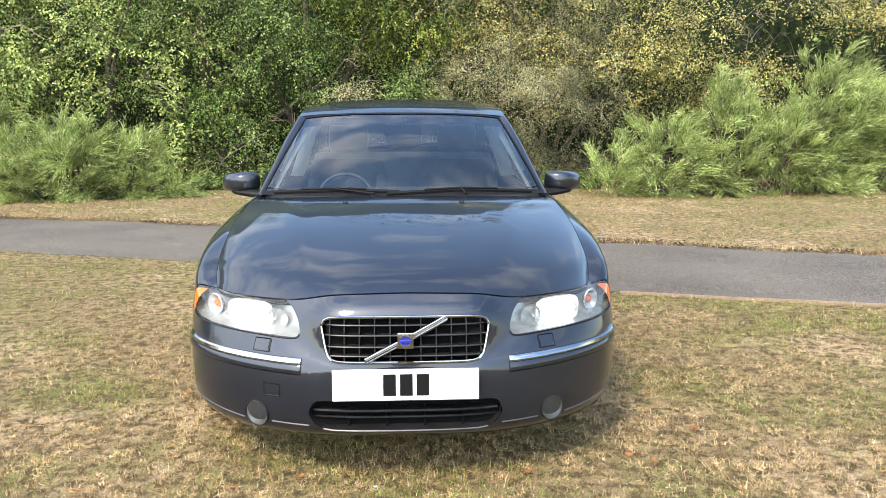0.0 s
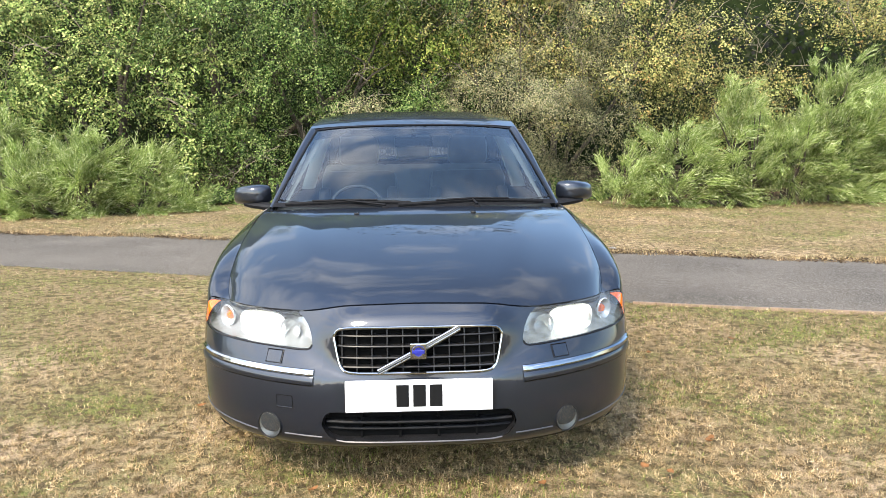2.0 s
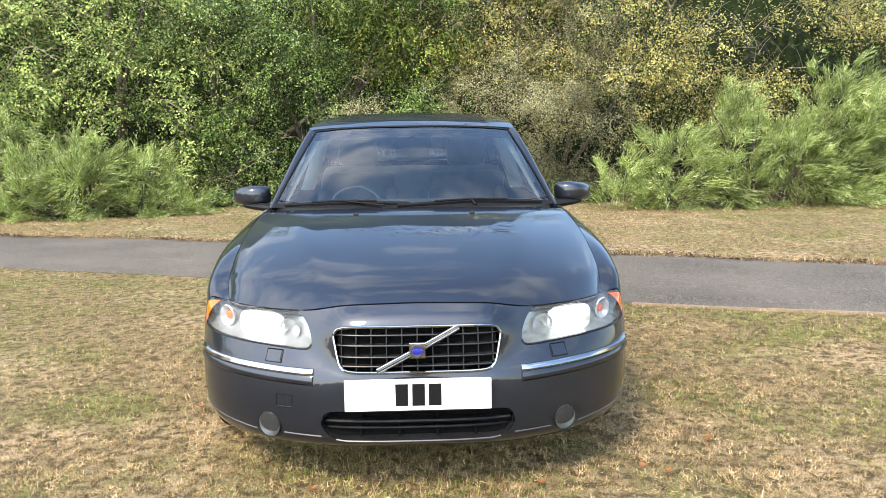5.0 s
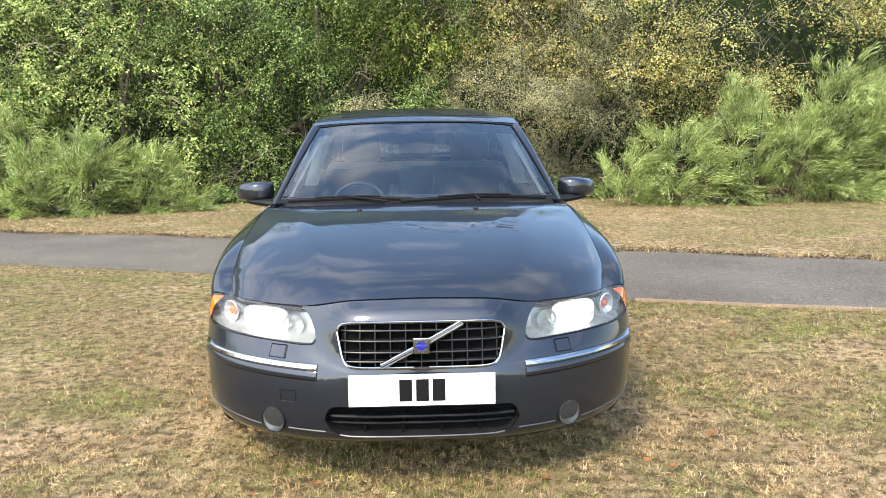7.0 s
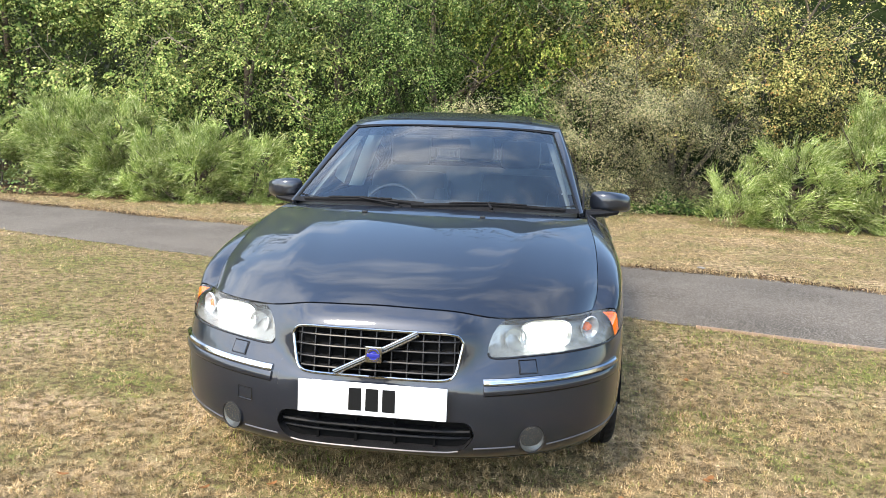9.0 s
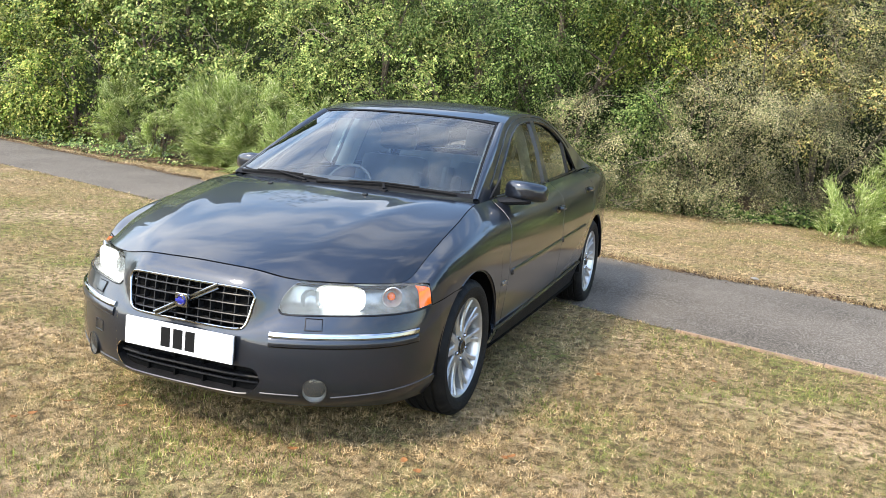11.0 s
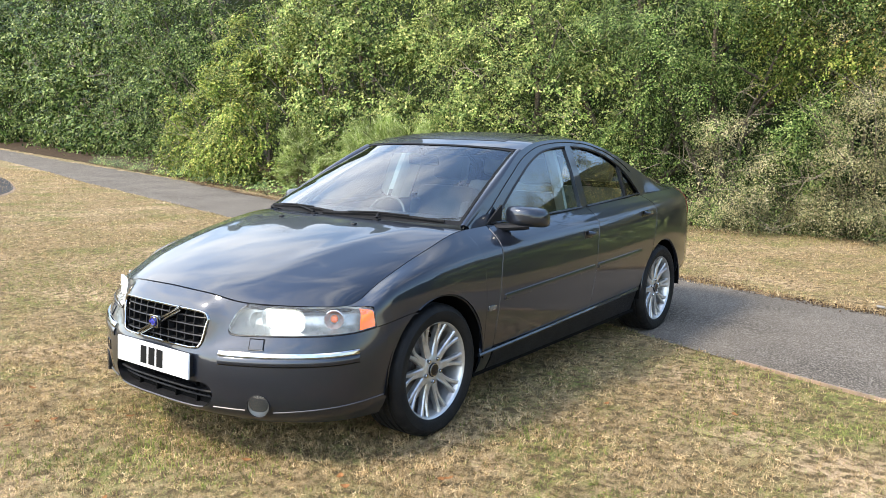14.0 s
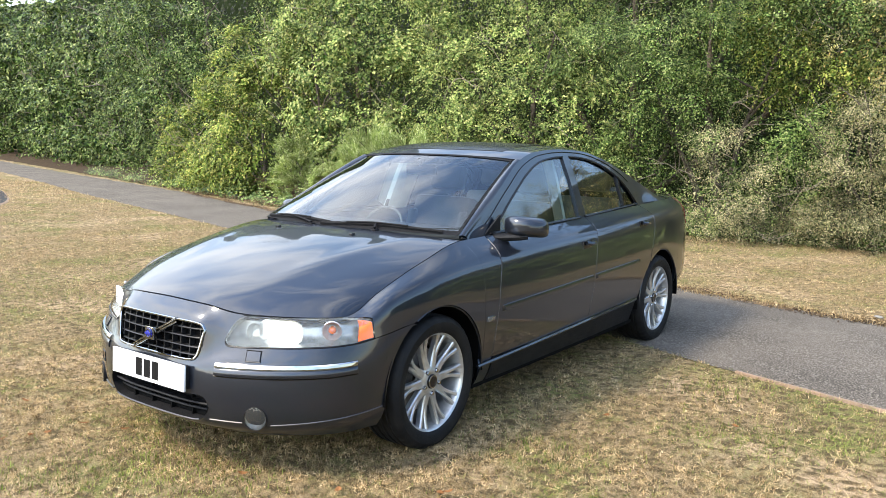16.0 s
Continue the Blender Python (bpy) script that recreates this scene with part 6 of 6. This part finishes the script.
# front plate with plain bars
plate = empty("number_plate", (0, -.012, .43))
plate.parent = car
tagged(plate, "white plate with three plain black bars")
bm = bmesh.new()
box(bm, -.26, .26, -.005, .005, -.0565, .0565, .003)
o = part("plate_panel", bm, PLATE, plate)
for x in (-.058, .0015, .060):
    bm = bmesh.new()
    box(bm, x - .0225, x + .0225, -.0065, -.0045, -.0395, .0395)
    part("plate_bar", bm, INK, plate)
bm = bmesh.new()
box(bm, -.25, .25, .005, .03, -.05, .05, .003)
part("plate_holder", bm, TRIM, plate)
plate.rotation_euler = (radians(-3), 0, 0)

# chrome strips, crease, fog lamps, washers, covers
for sign in (1, -1):
    def flip(bm):
        if sign < 0:
            for v in bm.verts:
                v.co.x *= -1
            bmesh.ops.reverse_faces(bm, faces=bm.faces)
        return bm

    ss = [sx(x) for x in (.378, .39, .42, .46, .50, .55, .60, .65, .70, .74, .78)] + [sy(y) for y in (.32, .35, .38, .405, .41)]
    ZS = Curve([(ss[0], .487), (ss[5], .490), (ss[10], .496), (ss[-1], .502)])
    for nm, z0, z1, m, o in (("chrome_strip", .003, .023, CHROME, .012), ("bumper_moulding", -.030, -.001, PAINT, .010)):
        bm = bmesh.new()
        prev = None
        for i, s in enumerate(ss):
            zz = ZS(s)
            e = .75 if i in (0, len(ss) - 1) else 1.0
            lo, hi = body(s, v_at(s, zz + z0)), body(s, v_at(s, zz + z1))
            t = PLAN(s + .002) - PLAN(s - .002)
            n = Vector((t[1], -t[0], 0)).normalized()
            cur = [bm.verts.new(p) for p in (lo - n * .006, lo + n * o * .7 * e, lo + (hi - lo) * .25 + n * o * e, lo + (hi - lo) * .75 + n * o * e, hi + n * o * .6 * e, hi - n * .006)]
            if prev:
                for k in range(5):
                    bm.faces.new((prev[k], cur[k], cur[k + 1], prev[k + 1]))
            else:
                bm.faces.new(cur)
            prev = cur
        bm.faces.new(prev[::-1])
        bmesh.ops.recalc_face_normals(bm, faces=bm.faces)
        part(nm, flip(bm), m, car, "bright chrome bumper strip" if nm == "chrome_strip" else "")
    # black line under the moulding
    bm = bmesh.new()
    tube(bm, [body(s, v_at(s, ZS(s) - .033)) for s in ss], .004, 5)
    part("moulding_gap", flip(bm), BLACK, car)
    # lower crease of the bumper, its highlight put in as a lighter grey rod
    bm = bmesh.new()
    s_c = [sx(x) for x in (.352, .40, .45, .494)]
    tube(bm, [body(s, v_at(s, .262)) for s in s_c], .0035, 5)
    part("bumper_crease_glint", flip(bm), EDGE_GLINT, car)
    bm = bmesh.new()
    s_c = [sx(x) for x in (.604, .65, .70, .75, .80)] + [sy(y) for y in (.36, .42, .48, .54)]
    tube(bm, [body(s, v_at(s, Curve([(s_c[0], .258), (s_c[-1], .30)])(s))) for s in s_c], .0035, 5)
    part("bumper_crease_glint", flip(bm), EDGE_GLINT, car)
    # fog lamp
    s = sx(.549)
    c = body(s, v_at(s, .287))
    t = PLAN(s + .002) - PLAN(s - .002)
    nn = Vector((t[1], -t[0], 0)).normalized()
    m = Matrix.Translation(c + nn * .002) @ Matrix.Rotation(math.atan2(-t[0], t[1]), 4, "Z")
    bm = bmesh.new()
    lathe(bm, [(.0505, -.02), (.0505, .003), (.049, .005), (.0475, .003), (.0475, -.02)], 30, m)
    fog = part("fog_lamp", flip(bm), TRIM, car, "round fog lamp")
    bm = bmesh.new()
    lathe(bm, [(.047, .003), (.03, .007), (0, .009)], 30, m)
    part("fog_lens", flip(bm), LENS, fog)
    bm = bmesh.new()
    lathe(bm, [(.047, -.001), (.038, -.006), (.018, -.011), (0, -.012)], 26, m)
    part("fog_reflector", flip(bm), FOGREF, fog)
    # headlamp washer cover on the ledge
    bm = bmesh.new()
    grid(bm, lambda x, z: body(sx(x), v_at(sx(x), z)) + Vector((.002, -.003, .003)), lin(.508, .562, 5), lin(.524, .560, 5), False, .006)
    part("washer_cover", flip(bm), PAINT, car)
    bm = bmesh.new()
    q = [body(sx(x), v_at(sx(x), z)) + Vector((.001, -.001, .001)) for x, z in ((.505, .521), (.565, .521), (.565, .563), (.505, .563), (.505, .521))]
    tube(bm, q, .0024, 5)
    part("cover_gap", flip(bm), BLACK, car)
    if sign < 0:
        bm = bmesh.new()
        q = [body(sx(x), v_at(sx(x), z)) + Vector((.001, -.001, 0)) for x, z in ((.455, .366), (.515, .366), (.515, .410), (.455, .410), (.455, .366))]
        tube(bm, q, .0018, 5)
        part("towing_cover", flip(bm), BLACK, car)
    # side repeater and door mouldings, handles, sill strip
    bm = bmesh.new()
    p = body(sy(1.345), v_at(sy(1.345), .553))
    box(bm, -.004, .008, -.032, .032, -.013, .013, .006, Matrix.Translation(p))
    part("side_repeater", flip(bm), REPEATER, car, "clear side indicator")
    for door, y0, y1 in ((front_doors[0 if sign > 0 else 1], 1.45, 2.50), (rear_doors[0 if sign > 0 else 1], 2.53, 3.22)):
        bm = bmesh.new()
        prev = None
        for y in [y0, y0 + .012] + lin(y0 + .1, y1 - .1, 9) + [y1 - .012, y1]:
            z = .590 + (.640 - .590) * (y - 1.43) / (3.19 - 1.43)
            s = sy(y)
            p = body(s, v_at(s, z))
            e = .15 if y in (y0, y1) else 1
            cur = [bm.verts.new(p + Vector((a if a < 0 else a * e - .003 * (1 - e), 0, b))) for a, b in ((-.004, .018), (.008, .014), (.011, .004), (.010, -.012), (-.004, -.022))]
            if prev:
                for k in range(4):
                    bm.faces.new((prev[k], cur[k], cur[k + 1], prev[k + 1]))
            prev = cur
        bmesh.ops.recalc_face_normals(bm, faces=bm.faces)
        part("door_moulding", flip(bm), PAINT, door)
    for door, y, z in ((front_doors[0 if sign > 0 else 1], 2.43, .825), (rear_doors[0 if sign > 0 else 1], 3.30, .885)):
        s = sy(y)
        p = body(s, v_at(s, z))
        bm = bmesh.new()
        box(bm, -.006, .004, -.055, .055, -.024, .024, .003, Matrix.Translation(p))
        part("handle_recess", flip(bm), BLACK, door)
        bm = bmesh.new()
        tube(bm, [p + Vector((a, b, c)) for a, b, c in ((.010, -.028, .012), (.022, -.01, .010), (.026, .03, .008), (.024, .06, .008), (.006, .078, .008))], .012, 8, flat=1.0)
        part("door_handle", flip(bm), PAINT, door)
    bm = bmesh.new()
    tube(bm, [body(sy(y), v_at(sy(y), z)) + Vector((.008, 0, 0)) for y, z in zip(lin(1.25, 3.22, 14), lin(.322, .372, 14))], .010, 6)
    part("sill_strip", flip(bm), PAINT, car)
    # lighter grey rods in the door seams stand in for edge highlights
    for door, seam, y0 in ((front_doors[0 if sign > 0 else 1], FRONT_SEAM, 0), (front_doors[0 if sign > 0 else 1], MID_SEAM, 0), (rear_doors[0 if sign > 0 else 1], REAR_SEAM, 3.30)):
        bm = bmesh.new()
        tube(bm, [body(sy(max(seam(z), y0)), v_at(sy(max(seam(z), y0)), z)) + Vector((-.0015, .0022, 0)) for z in lin(.70 if y0 else .36, .93, 18)], .0028, 6)
        part("door_edge_glint", flip(bm), EDGE_GLINT, door)
    # wing mirror
    bm = bmesh.new()
    mir = Matrix.Translation((.908, 1.700, .985)) @ Matrix.Rotation(radians(50), 4, "Z")
    rings = []
    for f, y in ((.30, -.056), (.60, -.050), (.82, -.036), (.95, -.012), (1.0, .016), (1.0, .036), (.97, .052)):
        ring = []
        for k in range(28):
            a = 2 * math.pi * k / 28
            ca, sa = math.cos(a), math.sin(a)
            x = .120 * f * math.copysign(abs(ca) ** .45, ca)
            z = (.056 if sa > 0 else .052) * f * math.copysign(abs(sa) ** (.62 if sa > 0 else .4), sa)
            ring.append(bm.verts.new(mir @ Vector((x + .012 * (1 - f), y + .022 * (x / .1) ** 2, z - .008 * x / .1))))
        rings.append(ring)
    for p, q in zip(rings, rings[1:]):
        for k in range(28):
            j = (k + 1) % 28
            bm.faces.new((p[k], p[j], q[j], q[k]))
    bm.faces.new(rings[0][::-1])
    bmesh.ops.recalc_face_normals(bm, faces=bm.faces)
    mirror = part("wing_mirror", flip(bm), PAINT, car)
    bm = bmesh.new()
    ring = [bm.verts.new(v) for v in [(mir @ Vector((.103 * math.copysign(abs(math.cos(a)) ** .62, math.cos(a)), .048 + .015 * math.cos(a) ** 2, .046 * math.copysign(abs(math.sin(a)) ** .66, math.sin(a))))) for a in lin(0, 2 * math.pi * 27 / 28, 28)]]
    bm.faces.new(ring)
    bmesh.ops.recalc_face_normals(bm, faces=bm.faces)
    part("mirror_glass", flip(bm), CHROME, mirror, "mirror glass")
    bm = bmesh.new()
    tube(bm, [(.735, 1.60, .928), (.80, 1.63, .932), (.87, 1.665, .938), (.905, 1.685, .944)], .036, 10, .034, flat=.6)
    part("mirror_arm", flip(bm), TRIM, mirror)
    bm = bmesh.new()
    grid(bm, lambda y, f: Vector((side_x(y, .95) + .004, y, belt_z(y) + (WTOP(min(y + .06, 1.74)) - belt_z(y) + .01) * f)), lin(1.53, 1.67, 6), lin(0, 1, 5), False, .01)
    part("mirror_sail", flip(bm), TRIM, mirror)
    # tail lamp
    bm = bmesh.new()
    grid(bm, lambda s, v: body(s, v) + Vector((.003, .003, 0)), lin(sy(4.30), sy(4.52), 9), lin(3.1, 4.9, 7), False, .01)
    part("tail_lamp", flip(bm), RED, car, "red tail lamp")
    # mud flap screws and repeats on the liner edge
    bm = bmesh.new()
    tube(bm, [(.892, HUB_F - (ARCH - .004) * math.cos(t), HUB_Z + (ARCH - .004) * math.sin(t)) for t in lin(1.09, 3.1, 30)], .005, 5)
    part("arch_lip", flip(bm), PAINT, car)
    bm = bmesh.new()
    tube(bm, [(.888, HUB_B - (ARCH - .004) * math.cos(t), HUB_Z + (ARCH - .004) * math.sin(t)) for t in lin(.1, 3.1, 30)], .005, 5)
    part("arch_lip", flip(bm), PAINT, car)

# cowl, wipers, washer jets
bm = bmesh.new()
grid(bm, lambda a, f: Vector((.735 * a, 1.118 + .172 * a ** 2.2 + f * .05, .955 - .030 * a ** 2.5 + f * .008)), lin(0, 1, 16), lin(-.5, 1, 4), True, .01)
part("cowl", bm, TRIM, car)


def on_screen(x, b, out=.012):
    a = abs(x) / (.712 + (.565 - .712) * b)
    p = screen(min(a, 1), b)
    return Vector((x, p.y - out * .45, p.z + out * .89))


def wiper(name, pivot, blade):
    bm = bmesh.new()
    arm = [Vector(pivot), Vector(pivot) + Vector((0, -.004, .022)), on_screen(*blade[len(blade) // 2], .022)]
    tube(bm, arm, .009, 6, .006, flat=.7)
    tube(bm, [on_screen(x, b, .014) for x, b in blade], .0065, 6, flat=1.4)
    tube(bm, [on_screen(x, b, .024) for x, b in blade[1:-1]], .005, 6)
    box(bm, -.016, .016, -.016, .016, -.012, .016, .006, Matrix.Translation(pivot))
    return part(name, bm, WIPER, car, "black wiper arm and blade")


wiper("wiper", (-.14, 1.13, .962), [(-.64, .012), (-.5, .026), (-.34, .038), (-.18, .036), (-.02, .022)])
wiper("wiper", (.30, 1.15, .960), [(-.08, .006), (.10, .024), (.28, .040), (.46, .030), (.64, .010)])
for x in (-.27, .27):
    bm = bmesh.new()
    p = bonnet(abs(x) / .75, .86)
    box(bm, -.012, .012, -.010, .012, -.002, .010, .004, Matrix.Translation((x, p.y, p.z)))
    part("washer_jet", bm, BLACK, car)

# ---- cabin ----
bm = bmesh.new()
grid(bm, lambda a, f: Vector((.70 * a, 1.22 + .10 * a * a + .52 * f, .945 - .02 * a * a + .035 * math.sin(math.pi * min(1, f * 1.1)) - .10 * max(0, f - .85) * 6)), lin(0, 1, 10), lin(0, 1, 10), True, .05)
part("dashboard", bm, CABIN, car)
bm = bmesh.new()
box(bm, -.66, .66, 1.70, 1.78, .60, .93, .02)
part("dash_front", bm, CABIN, car)
bm = bmesh.new()
m = Matrix.Translation((-.335, 1.95, .855)) @ Matrix.Rotation(radians(-25), 4, "X") @ Matrix.Rotation(radians(90), 4, "Z")
rings = []
for k in range(40):
    a = 2 * math.pi * k / 40
    c = Vector((0, .160 * math.cos(a), .160 * math.sin(a)))
    rr = Vector((0, math.cos(a), math.sin(a)))
    rings.append([bm.verts.new(m @ (c + rr * (.010 * math.cos(q)) + Vector((.010 * math.sin(q), 0, 0)))) for q in lin(0, 2 * math.pi * 7 / 8, 8)])
for i in range(40):
    p, q = rings[i], rings[(i + 1) % 40]
    for k in range(8):
        j = (k + 1) % 8
        bm.faces.new((p[k], p[j], q[j], q[k]))
box(bm, -.02, .02, -.17, .17, -.03, .03, .01, m)
box(bm, -.025, .02, -.06, .06, -.07, .05, .015, m)
wheel_ob = part("steering_wheel", bm, WHEELMAT, car, "grey steering wheel")


def seat(x, y, rear=False):
    st = empty("car_seat", (x, y, .35))
    st.parent = car
    w = .25
    bm = bmesh.new()
    box(bm, -w, w, -.25, .25, 0, .16, .05)
    part("seat_cushion", bm, LEATHER, st)
    bm = bmesh.new()
    box(bm, -w, w, -.07, .07, 0, .62, .06, Matrix.Translation((0, .24, .10)) @ Matrix.Rotation(radians(-18), 4, "X"))
    box(bm, -w - .01, -w + .07, -.10, .06, .05, .50, .035, Matrix.Translation((0, .24, .10)) @ Matrix.Rotation(radians(-18), 4, "X"))
    box(bm, w - .07, w + .01, -.10, .06, .05, .50, .035, Matrix.Translation((0, .24, .10)) @ Matrix.Rotation(radians(-18), 4, "X"))
    part("seat_back", bm, LEATHER, st)
    bm = bmesh.new()
    box(bm, -.13, .13, -.05, .05, .66, .84, .04, Matrix.Translation((0, .24, .10)) @ Matrix.Rotation(radians(-16), 4, "X"))
    part("headrest", bm, LEATHER, st)
    return st


for x in (-.36, .36):
    seat(x, 2.28)
for x in (-.42, 0, .42):
    seat(x, 3.02, True)
bm = bmesh.new()
box(bm, -.66, .66, 3.45, 4.0, .93, .96, .01)
part("parcel_shelf", bm, CABIN, car)
bm = bmesh.new()
box(bm, -.80, .80, 1.30, 3.5, .215, .30, .01)
part("cabin_floor", bm, CABIN, car)
for sign in (1, -1):
    bm = bmesh.new()
    grid(bm, lambda y, z: Vector((sign * (.70 - .0 * z), y, z)), lin(1.45, 3.5, 8), lin(.30, .945, 4))
    part("door_card", bm, CABIN, car)
    bm = bmesh.new()
    inner = [(.030, 2.46), (.075, 2.455), (.105, 2.47), (.108, 2.54), (.095, 2.60)]
    grid(bm, lambda k, f: Vector((sign * (side_x(2.55, .95 + .37 * f) - inner[k][0]), inner[k][1] + .05 * f, .95 + .37 * f)), range(5), lin(0, 1, 8), False, .01)
    part("pillar_trim", bm, PALE, car, "pale fabric pillar trim")
    bm = bmesh.new()
    grid(bm, lambda b, a: pillar(a, b) + Vector((-.045, .035, -.035)), lin(.07, 1, 12), lin(.0, .8, 5))
    if sign < 0:
        for v in bm.verts:
            v.co.x *= -1
    part("pillar_trim", bm, LEATHER, car, "grey front pillar trim")
bm = bmesh.new()
grid(bm, lambda a, b: roof(a * .97, .03 + .94 * b) - Vector((0, 0, .035)), lin(0, 1, 8), lin(0, 1, 8), True)
part("headlining", bm, PALE, car)
bm = bmesh.new()
box(bm, -.11, .11, -.018, .018, -.03, .03, .014, Matrix.Translation((0, 1.93, 1.255)))
tube(bm, [(0, 1.93, 1.27), (0, 1.90, 1.32)], .012, 6)
part("rear_view_mirror", bm, BLACK, car)
